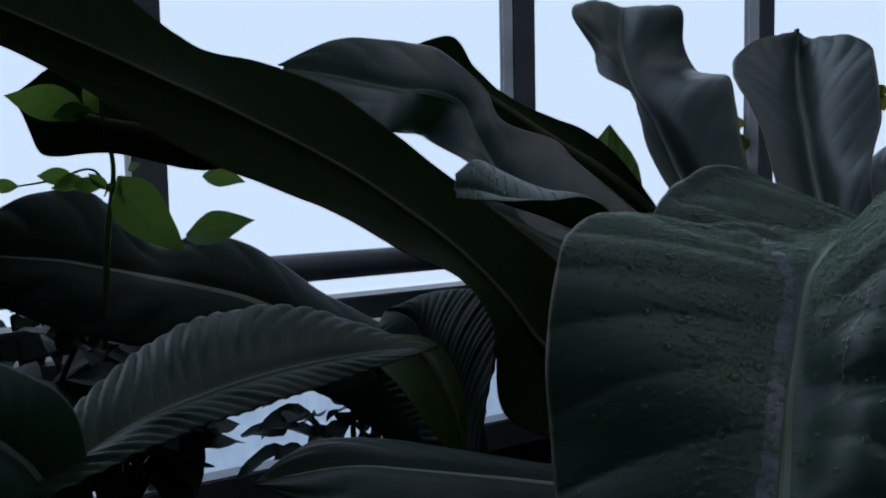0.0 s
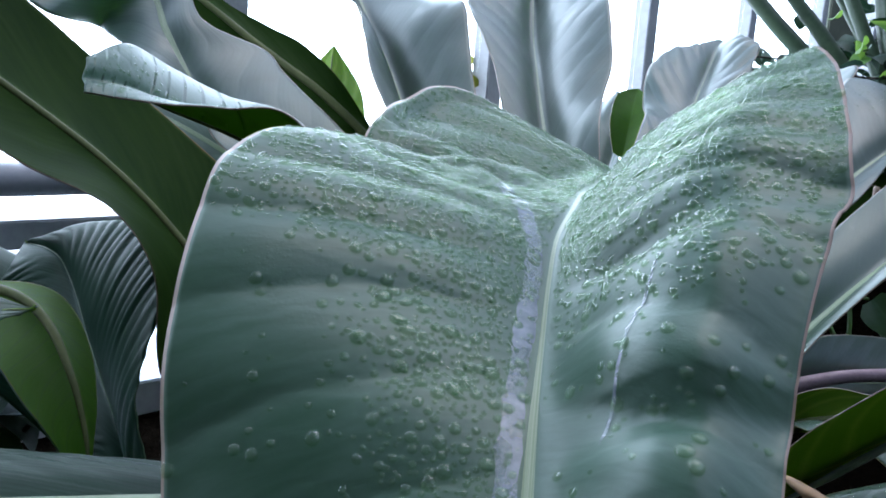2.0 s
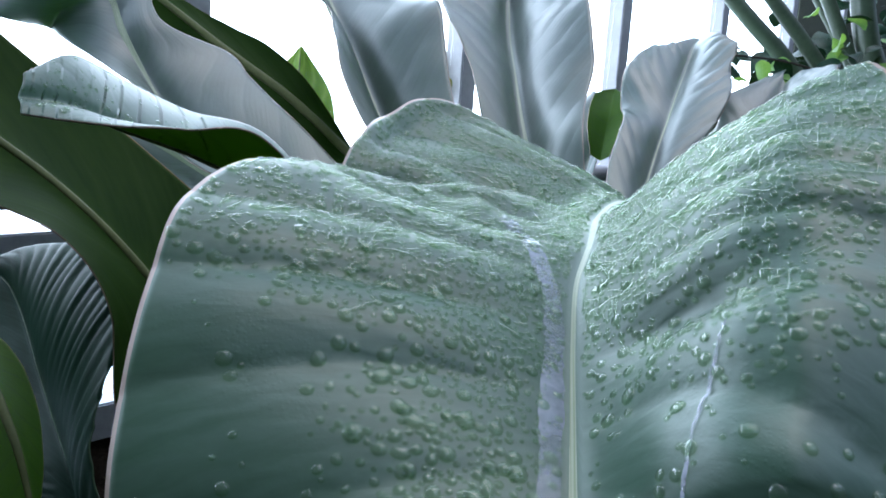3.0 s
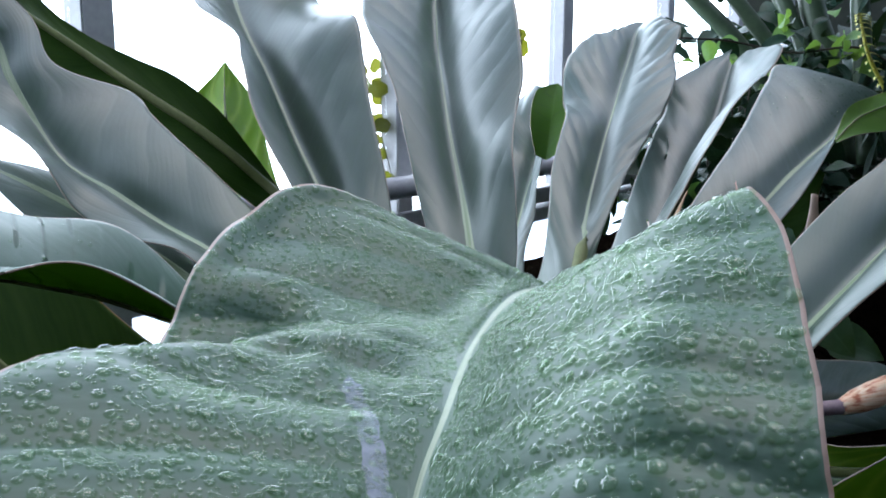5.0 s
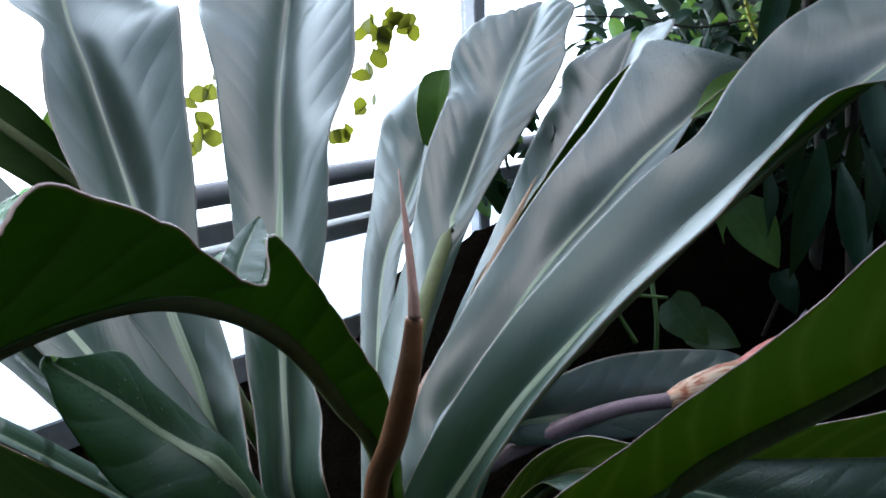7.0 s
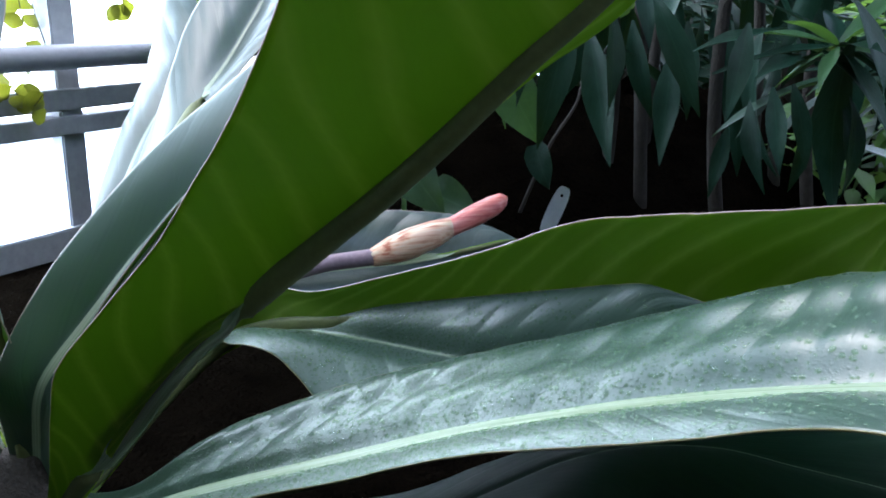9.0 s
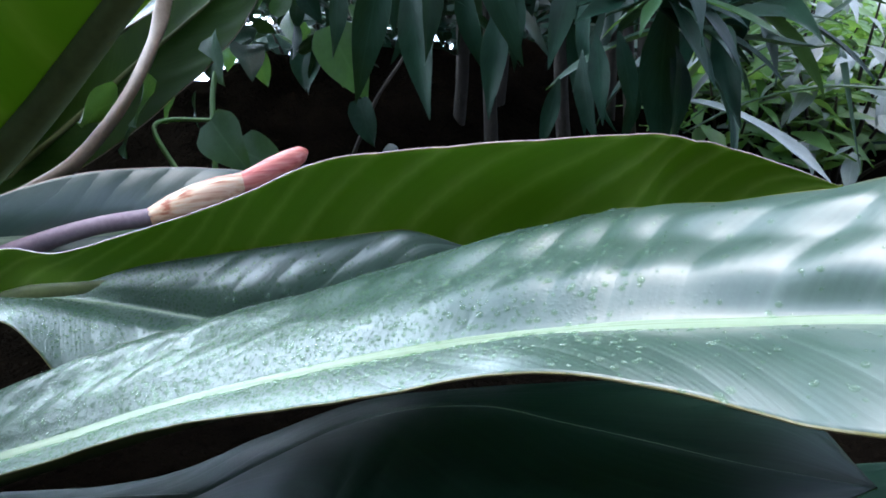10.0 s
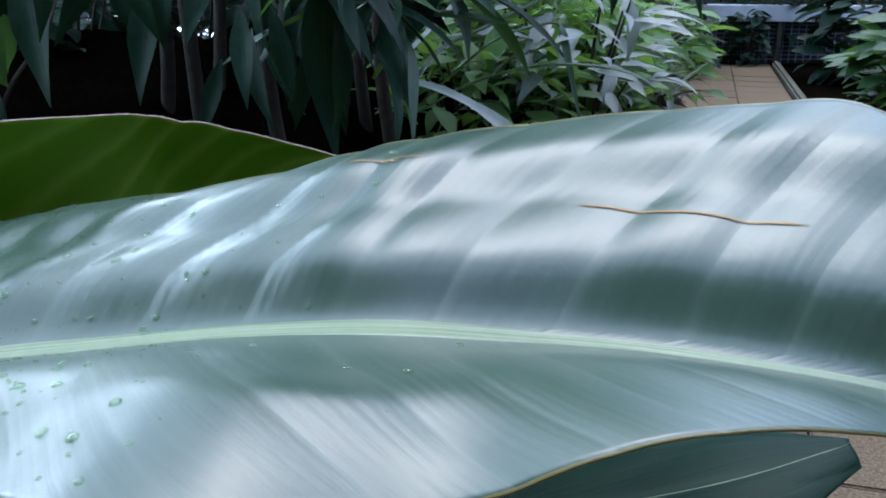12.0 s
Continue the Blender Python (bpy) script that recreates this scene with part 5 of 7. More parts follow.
leaf(plant, [(1.19, 1.36, 0.1), (1.268, 1.318, 0.098), (1.346, 1.275, 0.094), (1.425, 1.233, 0.091), (1.504, 1.193, 0.094), (1.584, 1.159, 0.109), (1.663, 1.136, 0.144), (1.735, 1.103, 0.183), (1.795, 1.047, 0.216), (1.841, 0.975, 0.241), (1.87, 0.892, 0.254), (1.895, 0.808, 0.268), (1.921, 0.724, 0.282), (1.974, 0.654, 0.284)],
     [(1.2, 1.39, 0.1), (1.286, 1.358, 0.096), (1.377, 1.324, 0.091), (1.458, 1.294, 0.088), (1.538, 1.264, 0.089), (1.614, 1.238, 0.102), (1.69, 1.214, 0.133), (1.784, 1.167, 0.173), (1.866, 1.1, 0.197), (1.94, 1.019, 0.222), (1.996, 0.93, 0.248), (2.033, 0.848, 0.263), (2.05, 0.786, 0.269), (1.974, 0.654, 0.284)],
     [(1.18, 1.33, 0.1), (1.242, 1.273, 0.109), (1.312, 1.21, 0.119), (1.381, 1.147, 0.129), (1.449, 1.083, 0.14), (1.517, 1.013, 0.157), (1.575, 0.938, 0.187), (1.594, 0.909, 0.2), (1.61, 0.887, 0.208), (1.626, 0.865, 0.215), (1.657, 0.819, 0.228), (1.704, 0.751, 0.247), (1.787, 0.651, 0.279), (1.974, 0.654, 0.284)], LEAF_OPTS['L15'], "")
leaf(plant, [(1.21, 1.34, 0.1), (1.309, 1.283, 0.101), (1.409, 1.227, 0.101), (1.509, 1.172, 0.101), (1.608, 1.116, 0.102), (1.708, 1.06, 0.102), (1.807, 1.002, 0.104), (1.905, 0.944, 0.107), (2, 0.881, 0.113), (2.083, 0.807, 0.133), (2.133, 0.715, 0.178), (2.206, 0.632, 0.208), (2.288, 0.557, 0.236), (2.39, 0.51, 0.254)],
     [(1.22, 1.36, 0.1), (1.32, 1.308, 0.103), (1.426, 1.254, 0.107), (1.527, 1.203, 0.11), (1.633, 1.149, 0.113), (1.728, 1.1, 0.116), (1.828, 1.048, 0.119), (1.933, 0.992, 0.125), (2.035, 0.931, 0.132), (2.132, 0.854, 0.151), (2.201, 0.763, 0.185), (2.269, 0.694, 0.211), (2.337, 0.625, 0.236), (2.398, 0.516, 0.253)],
     [(1.2, 1.32, 0.1), (1.296, 1.259, 0.1), (1.392, 1.198, 0.1), (1.488, 1.138, 0.099), (1.589, 1.074, 0.099), (1.685, 1.014, 0.099), (1.775, 0.956, 0.099), (1.875, 0.889, 0.101), (1.962, 0.827, 0.107), (2.031, 0.764, 0.12), (2.077, 0.672, 0.165), (2.155, 0.582, 0.203), (2.262, 0.508, 0.221), (2.384, 0.496, 0.24)], LEAF_OPTS['L16'], "")
leaf(plant, [(1.21, 1.44, 0.2), (1.253, 1.532, 0.212), (1.295, 1.625, 0.224), (1.337, 1.717, 0.235), (1.379, 1.81, 0.247), (1.423, 1.902, 0.26), (1.469, 1.992, 0.275), (1.526, 2.072, 0.301), (1.6, 2.056, 0.359), (1.679, 2.062, 0.422), (1.759, 2.071, 0.486), (1.841, 2.08, 0.546), (1.922, 2.084, 0.609), (1.989, 2.069, 0.684)],
     [(1.21, 1.42, 0.2), (1.261, 1.525, 0.212), (1.305, 1.62, 0.223), (1.347, 1.71, 0.233), (1.393, 1.805, 0.244), (1.439, 1.893, 0.255), (1.492, 1.977, 0.27), (1.566, 2.005, 0.293), (1.618, 1.97, 0.314), (1.722, 1.969, 0.377), (1.807, 1.978, 0.44), (1.881, 1.986, 0.499), (1.953, 2.008, 0.573), (2.015, 2.047, 0.663)],
     [(1.21, 1.46, 0.2), (1.244, 1.536, 0.215), (1.285, 1.629, 0.233), (1.326, 1.722, 0.25), (1.367, 1.815, 0.267), (1.408, 1.908, 0.285), (1.448, 1.994, 0.303), (1.499, 2.094, 0.33), (1.58, 2.153, 0.401), (1.633, 2.143, 0.463), (1.706, 2.158, 0.543), (1.776, 2.177, 0.616), (1.865, 2.2, 0.686), (1.989, 2.069, 0.684)], LEAF_OPTS['LR'], "")
for owner in (plant, quilted):
    for ob in owner.children:
        at_world(ob)


def stalk(name, points, radii, material, parent, label="", sides=10, flat=1.0):
    """A tapered round part along a curve, under its thing."""
    v, f = tube(points, radii, sides, flat)
    ob = child(name, mesh_of(name, v, f, [material]), parent, label)
    at_world(ob)
    return ob


crown = stalk("root_stock", [(1.16, 1.42, -0.05), (1.16, 1.42, 0.06), (1.16, 1.42, 0.16)], [0.09, 0.085, 0.03], M_BARK, plant, "short dark stock at the leaf bases")

# the flower bud on its purple stalk


def streaked(name, c1, c2, c3):
    """A bud's skin with fine lines that run along it."""
    m, n, l, b = mat(name)
    co, mp, tx = n.new("ShaderNodeTexCoord"), n.new("ShaderNodeMapping"), n.new("ShaderNodeTexNoise")
    mp.inputs["Rotation"].default_value, mp.inputs["Scale"].default_value = (0, radians(17), 0), (9.0, 170.0, 170.0)
    tx.inputs["Scale"].default_value, tx.inputs["Detail"].default_value = 1.0, 4
    l.new(co.outputs["Object"], mp.inputs[0])
    l.new(mp.outputs[0], tx.inputs["Vector"])
    l.new(ramp(n, l, tx.outputs["Fac"], [(0.34, c1), (0.5, c2), (0.68, c3)]), b.inputs["Base Color"])
    b.inputs["Roughness"].default_value, b.inputs["Subsurface Weight"].default_value = 0.35, 0.08
    bump(n, l, tx.outputs["Fac"], 0.5, 0.002, b)
    return m


M_BULB = streaked("bud_bulb", (0.40, 0.13, 0.07), (0.66, 0.40, 0.26), (0.74, 0.58, 0.42))
m_tube = streaked("bud_skin", (0.46, 0.08, 0.075), (0.66, 0.19, 0.16), (0.76, 0.32, 0.27))
M_STALK = surface("bud_stalk", (0.16, 0.10, 0.13), (0.28, 0.20, 0.23), 30, 0.45, relief=0.2, dist=0.001)
bud = tagged(new("flower_bud"), "closed pink and cream flower bud on a purple stalk", "flower bud")
bud.location = (1.2, 1.42, 0.0)
bpy.context.view_layer.update()
stalk("stalk", [(1.18, 1.43, 0.1), (1.313, 1.557, 0.222), (1.367, 1.565, 0.256), (1.42, 1.567, 0.273), (1.497, 1.561, 0.297), (1.575, 1.546, 0.317), (1.652, 1.524, 0.327)], [0.013, 0.015, 0.0165, 0.0155, 0.014, 0.0125, 0.013], M_STALK, bud, "smooth purple-grey stalk")
stalk("bulb", [(1.646, 1.525, 0.325), (1.678, 1.525, 0.333), (1.712, 1.523, 0.343), (1.748, 1.526, 0.352), (1.781, 1.53, 0.361)], [0.013, 0.021, 0.0235, 0.0215, 0.0145], M_BULB, bud, "cream and orange streaked swollen base", 16)
stalk("tip", [(1.773, 1.528, 0.358), (1.795, 1.53, 0.365), (1.825, 1.536, 0.374), (1.856, 1.541, 0.384), (1.875, 1.546, 0.391), (1.885, 1.548, 0.394)], [0.0145, 0.0155, 0.0175, 0.0165, 0.012, 0.003], m_tube, bud, "pink closed spathe tip", 16)

M_RIB_BROWN = surface("stalk_brown", (0.12, 0.085, 0.06), (0.22, 0.16, 0.115), 40, 0.55, relief=0.2, dist=0.001)
# brown sheaths between the leaf bases
sheath = [(1.105, 1.26, 0.24), (1.094, 1.178, 0.425), (1.100, 1.108, 0.515), (1.107, 1.065, 0.595), (1.111, 1.054, 0.645), (1.112, 1.060, 0.675), (1.113, 1.076, 0.715), (1.115, 1.103, 0.769)]
M_SHEATH_TIP = surface("sheath_tip", (0.34, 0.17, 0.12), (0.48, 0.30, 0.24), 40, 0.45, relief=0.2, dist=0.001)
stalk("sheath", sheath[:5], [0.010, 0.0125, 0.0125, 0.011, 0.0082], M_SPIKE, plant, "long reddish brown sheath", 12, 0.6)
stalk("sheath_tip", sheath[4:], [0.0082, 0.0072, 0.005, 0.0008], M_SHEATH_TIP, plant, "pale pointed sheath tip", 12, 0.6)
M_SHEATH_DRY = surface("sheath_dry", (0.20, 0.115, 0.06), (0.36, 0.235, 0.125), 40, 0.6, relief=0.3, dist=0.001)
stalk("sheath", [(1.18, 1.46, 0.15), (1.272, 1.667, 0.319), (1.362, 1.761, 0.387), (1.449, 1.855, 0.458)], [0.009, 0.010, 0.010, 0.009], M_SPIKE, plant, "dark red-brown sheath", 12, 0.6)
stalk("sheath_tip", [(1.433, 1.841, 0.443), (1.483, 1.884, 0.491), (1.543, 1.933, 0.555), (1.626, 2, 0.64)], [0.0092, 0.0095, 0.008, 0.001], M_SHEATH_DRY, plant, "dry tan sheath tip", 12, 0.6)
stalk("sheath", [(1.2, 1.42, 0.15), (1.43, 1.694, 0.31), (1.475, 1.687, 0.329), (1.522, 1.691, 0.346), (1.587, 1.691, 0.385), (1.659, 1.7, 0.462), (1.711, 1.722, 0.541), (1.738, 1.741, 0.606), (1.754, 1.761, 0.656)], [0.01, 0.016, 0.019, 0.019, 0.018, 0.016, 0.014, 0.012, 0.008], M_RIB_BROWN, plant, "dull brown curved leaf stalk", 12, 0.6)

stalk("withered_tip", [(0.844, 0.689, 0.514), (0.845, 0.669, 0.518), (0.849, 0.647, 0.516), (0.858, 0.634, 0.511), (0.857, 0.623, 0.506), (0.847, 0.623, 0.494)], [0.002, 0.006, 0.0125, 0.012, 0.009, 0.002], M_SHEATH_DRY, plant, "curled dry brown leaf tip", 12, 0.35)

# a white plant label pushed into the bed behind the bud
m_tag = surface("label_plastic", (0.55, 0.57, 0.58), (0.72, 0.74, 0.75), 30, 0.5, relief=0.1, dist=0.0005)
ring = [(0.0165 * (1 if math.sin(a) > 0 else -1) * abs(math.sin(a)) ** 0.5, 0.0, 0.055 * (1 if math.cos(a) > 0 else -1) * abs(math.cos(a)) ** 0.8) for a in np.linspace(0, 2 * math.pi, 24, endpoint=False)]
hole = [(0.0035 * math.sin(a), 0.0, 0.035 + 0.0035 * math.cos(a)) for a in np.linspace(0, 2 * math.pi, 24, endpoint=False)]
tv = [(x, y + dy, z) for dy in (-0.0008, 0.0008) for x, y, z in ring + hole]
tf = []
for k in range(24):
    m = (k + 1) % 24
    tf += [(k, m, 24 + m, 24 + k), (48 + k, 72 + k, 72 + m, 48 + m), (k, 48 + k, 48 + m, m), (24 + k, 24 + m, 72 + m, 72 + k)]
tag = tagged(new("plant_label", mesh_of("plant_label", tv, tf, [m_tag], False)), "small white plastic plant label with a hole", "plant label")
tag.matrix_world = Matrix.Translation((2.155, 1.85, 0.285)) @ Matrix.Rotation(radians(-38), 4, "Z") @ Matrix.Rotation(radians(22), 4, "Y")
stake = child("stake", box_mesh("stake", (0.006, 0.0016, 0.26), [m_tag], 0.0005), tag)
stake.matrix_world = Matrix.Translation((0, 0, -0.165))

# ---- planting behind and beside ----


def blade_mesh(name, width, length, materials, droop=0.25, cup=0.25, shape=(0.1, 0.75, 1.0, 0.8, 0.45, 0.02), seed=1, nu=12, nv=5):
    """A leaf that starts at the origin, runs along +x and bends down, its face up."""
    rnd = random.Random(seed)
    u = np.linspace(0, 1, nu)
    w = np.interp(u, np.linspace(0, 1, len(shape)), shape) * width / 2
    ang = -droop * u * 2
    x = np.concatenate([[0], np.cumsum(np.cos(ang[1:]))]) * length / (nu - 1)
    z = np.concatenate([[0], np.cumsum(np.sin(ang[1:]))]) * length / (nu - 1)
    ph = rnd.random() * 6
    verts = []
    for i in range(nu):
        for k in np.linspace(-1, 1, nv):
            wave = 0.05 * width * math.sin(9 * u[i] + ph + 2 * k)
            verts.append((x[i], k * w[i], z[i] + cup * abs(k) * w[i] + wave * abs(k)))
    me = mesh_of(name, verts, grid_faces(nu, nv), materials)
    me.flip_normals()
    set_uv(me, [(uu * length, (k + 1) / 2) for uu in u for k in np.linspace(-1, 1, nv)])
    return me


def aim(base, tip, roll=0.0):
    """The pose that lays +x from base to tip, its z as far up as it goes."""
    d = (Vector(tip) - Vector(base)).normalized()
    s = Vector((0, 0, 1)).cross(d)
    s = s.normalized() if s.length > 1e-4 else Vector((0, 1, 0))
    m = Matrix((d, s, d.cross(s))).transposed().to_4x4()
    return Matrix.Translation(base) @ m @ Matrix.Rotation(roll, 4, "X")


def hang(me, base, tip, parent, span, roll=0.0, name="leaf"):
    """Links a shared leaf mesh from base to tip."""
    ob = child(name, me, parent)
    k = (Vector(tip) - Vector(base)).length / span
    ob.matrix_world = aim(base, tip, roll) @ Matrix.Diagonal((k, k, k, 1))
    return ob


def thing(name, place, label, category, group="", kind=""):
    ob = tagged(new(name), label, category, group, kind)
    ob.location = place
    bpy.context.view_layer.update()
    return ob


def past_line(p, room):
    """Beyond the line in plan that runs from the front leaf to the canes by the glass."""
    return (p[0] - 0.64) * 0.797 - (p[1] - 0.35) * 0.603 < room


def over_path(p, room):
    """On the open side of the line in plan along which the bed ends towards the path."""
    return (p[0] - 1.644) * 0.77 - (p[1] - 0.265) * 0.64 > room


# the dark plant with hanging pointed leaves
cane = thing("cane_plant", (2.75, 2.15, 0), "cane plant with drooping dark green pointed leaves", "plant")
LANCE = (0.12, 0.55, 0.9, 1.0, 0.75, 0.38, 0.02)
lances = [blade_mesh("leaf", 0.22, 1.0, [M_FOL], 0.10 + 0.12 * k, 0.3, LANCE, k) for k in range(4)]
spots = [
    ((2.164, 1.766, 0.652), (2.128, 1.629, 0.42))
,    ((2.192, 1.745, 0.701), (2.162, 1.621, 0.519))
,    ((2.266, 1.712, 0.711), (2.272, 1.556, 0.522))
,    ((2.128, 1.776, 0.7), (2.016, 1.66, 0.457))
,    ((2.429, 1.64, 0.662), (2.324, 1.549, 0.507))
,    ((2.426, 1.56, 0.551), (2.365, 1.458, 0.428))
,    ((2.489, 1.576, 0.554), (2.477, 1.491, 0.414))
,    ((2.579, 1.526, 0.534), (2.558, 1.406, 0.379))
,    ((2.51, 1.584, 0.608), (2.349, 1.517, 0.588))
,    ((2.6, 1.559, 0.521), (2.584, 1.476, 0.384))
,    ((2.543, 1.569, 0.613), (2.594, 1.376, 0.52))
,    ((2.587, 1.589, 0.633), (2.677, 1.35, 0.566))
,    ((2.382, 1.797, 0.609), (2.301, 1.711, 0.398))
,    ((2.463, 1.71, 0.46), (2.384, 1.653, 0.341))
,    ((2.645, 1.516, 0.492), (2.658, 1.352, 0.36))
,    ((2.578, 1.593, 0.633), (2.686, 1.424, 0.629))
,    ((2.521, 1.639, 0.653), (2.306, 1.666, 0.628))
,    ((2.382, 1.756, 0.663), (2.34, 1.675, 0.49))
,    ((2.584, 1.624, 0.485), (2.541, 1.576, 0.342))
,    ((2.639, 1.623, 0.494), (2.603, 1.543, 0.331))
,    ((2.716, 1.567, 0.58), (2.647, 1.427, 0.399))
,    ((2.086, 1.899, 0.662), (2.051, 1.78, 0.523))
,    ((2.544, 1.744, 0.51), (2.484, 1.67, 0.33))
,    ((2.347, 1.889, 0.663), (2.32, 1.813, 0.457))
,    ((3.368, 1.442, 0.706), (3.402, 1.35, 0.528))
,    ((3.278, 1.513, 0.705), (3.257, 1.463, 0.52))
,    ((3.226, 1.554, 0.704), (3.187, 1.53, 0.553))
]
for k, (a, b2) in enumerate(spots):
    hang(lances[k % 4], a, b2, cane, 1.0, radians(random.Random(k).uniform(-40, 40)))
young_lances = [blade_mesh("leaf", 0.2, 1.0, [M_FOL if k else M_MID], 0.15, 0.3, LANCE, 20 + k) for k in range(2)]
rnd = random.Random(6)
older_lances = [blade_mesh("leaf", 0.22, 1.0, [M_QUILT if k else M_FOL], 0.3, 0.3, LANCE, 24 + k) for k in range(2)]
for heart_of, shapes, size in ((Vector((2.572, 1.558, 0.623)), young_lances, 0.2), (Vector((2.765, 1.668, 0.555)), older_lances, 0.27), (Vector((3.008, 1.755, 0.595)), older_lances, 0.27)):
    for k in range(16):
        a = 2.4 * k
        d = Vector((math.cos(a) * 0.9, math.sin(a) * 0.9, 0.75 - 0.09 * k)).normalized()
        hang(shapes[k % 2], heart_of, heart_of + d * size * rnd.uniform(0.7, 1.3), cane, 1.0, rnd.uniform(-0.3, 0.3))
rnd = random.Random(5)
for k in range(620):
    a = Vector((rnd.uniform(2.25, 4.3), rnd.uniform(1.5, 3.4), rnd.uniform(0.55, 2.1)))
    if (a.x + 0.2 > 2.1 + a.y and a.z < 0.9) or (a.y < 2.0 and a.z > 1.45) or past_line(a, 0.25) or over_path(a, 0.0) or (a.x > 3.3 and a.z > 0.8):
        continue
    d = Vector((rnd.uniform(-0.6, 0.6), rnd.uniform(-0.6, 0.6), rnd.uniform(-1.0, -0.1))).normalized()
    hang(lances[k % 4], a, a + d * rnd.uniform(0.22, 0.40), cane, 1.0, rnd.uniform(-0.8, 0.8))
for k in range(7):
    x, y = rnd.uniform(2.6, 3.3), rnd.uniform(2.1, 2.8)
    stalk("stem", [(x, y, -0.05), (x + rnd.uniform(-0.08, 0.08), y, 0.6), (x + rnd.uniform(-0.15, 0.15), y + 0.05, 1.7)], [0.02, 0.017, 0.012], M_BARK, cane)

# a rough bank of roots and soil under it, its shade in the soil colour
bm = bmesh.new()
bmesh.ops.create_grid(bm, x_segments=70, y_segments=46, size=1)
for v in bm.verts:
    x, y = v.co.x * 1.5, v.co.y * 0.8
    h = max(0.0, 1 - (x / 1.45) ** 4) * max(0.0, 1 - (y / 0.78) ** 2)
    v.co = (x, y, 0.42 * h ** 0.6 + 0.09 * h * noise.noise(Vector((x * 5, y * 5, 0.3))) + 0.05 * h * noise.noise(Vector((x * 17, y * 17, 1.3))) - 0.02)
me = bpy.data.meshes.new("soil_bank")
bm.to_mesh(me)
bm.free()
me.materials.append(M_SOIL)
me.polygons.foreach_set("use_smooth", [True] * len(me.polygons))
bank = new("soil_bank", me)
bank.matrix_world = pose(2.95, 3.0, -0.01, 0, 0, 8)
tagged(bank, "rooty soil bank behind the plants, its deep shade in the colour", "bank", kind="structure")

# dense leafy crown overhead, whose lower leaves hang into view
over = thing("overhanging_tree", (3.9, 3.0, 0), "tree with a dense dark green crown over the bed", "tree")
rnd = random.Random(15)
for k in range(1300):
    a = Vector((rnd.uniform(2.3, 3.3), rnd.uniform(1.2, 3.6), rnd.uniform(1.55, 2.2)))
    if past_line(a, 0.78) or over_path(a, 0.15) or a.y < 1.95:
        continue
    d = Vector((rnd.uniform(-1, 1), rnd.uniform(-1, 1), rnd.uniform(-0.6, 0.1))).normalized()
    hang(lances[k % 4], a, a + d * rnd.uniform(0.5, 0.7), over, 0.6, rnd.uniform(-0.5, 0.5))
stalk("trunk", [(3.9, 3.0, -0.05), (3.85, 3.0, 1.0), (3.8, 3.05, 2.1)], [0.07, 0.06, 0.04], M_BARK, over)

# climbing vine with heart-shaped leaves
vine = thing("heart_leaf_vine", (2.0, 2.3, 0), "climbing vine with heart-shaped grey-green leaves", "vine")
HEART = (0.55, 0.95, 1.0, 0.9, 0.68, 0.4, 0.02)
hearts = [blade_mesh("leaf", 0.75, 1.0, [M_QUILT], 0.2, 0.25, HEART, 30 + k) for k in range(2)]
hearts_green = [blade_mesh("leaf", 0.6, 1.0, [M_MID if k else M_FOL], 0.2, 0.2, HEART, 33 + k) for k in range(2)]
for k, (a, b2) in enumerate([
    ((1.882, 2.017, 0.536), (1.859, 1.944, 0.456))
,    ((1.81, 1.793, 0.413), (1.835, 1.711, 0.341))
,    ((1.741, 1.884, 0.451), (1.667, 1.796, 0.422))
,    ((1.685, 1.907, 0.436), (1.591, 1.836, 0.431))
,    ((1.853, 1.801, 0.359), (1.907, 1.709, 0.335))
,    ((1.697, 1.886, 0.387), (1.663, 1.835, 0.358))
]):
    hang(hearts[k % 2], a, b2, vine, 1.0, radians(60))
for k, (a, b2) in enumerate([
    ((2.114, 1.867, 0.422), (2.107, 1.811, 0.342))
,    ((2.119, 2.021, 0.55), (2.143, 1.911, 0.421))
,    ((2.206, 2.403, 0.611), (2.247, 2.362, 0.544))
,    ((1.846, 2.178, 0.442), (1.804, 2.172, 0.361))
,    ((1.905, 2.253, 0.407), (1.885, 2.24, 0.334))
,    ((2.111, 2.318, 0.561), (2.155, 2.317, 0.626))
,    ((1.821, 2.208, 0.5), (1.866, 2.164, 0.431))
,    ((2.132, 2.444, 0.624), (2.086, 2.444, 0.557))
,    ((2.283, 2.441, 0.483), (2.222, 2.448, 0.413))
,    ((2.124, 2.514, 0.469), (2.14, 2.479, 0.385))
]):
    hang(hearts_green[k % 2], a, b2, vine, 1.0, radians(50))
stalk("stem", [(1.828, 1.88, 0.205), (1.84, 1.891, 0.334), (1.865, 1.963, 0.452), (1.936, 2.06, 0.574), (2.031, 2.173, 0.709)], [0.006, 0.005, 0.005, 0.004, 0.004], M_FOL_L, vine)
stalk("stem", [(1.761, 1.833, 0.319), (1.733, 1.868, 0.388), (1.759, 1.884, 0.404), (1.816, 1.812, 0.41)], [0.005, 0.004, 0.004, 0.003], M_FOL_L, vine)
stalk("stem", [(2.094, 1.889, 0.278), (2.153, 1.88, 0.413), (2.224, 1.896, 0.498), (2.275, 1.953, 0.573)], [0.004, 0.004, 0.003, 0.003], M_BARK, vine)

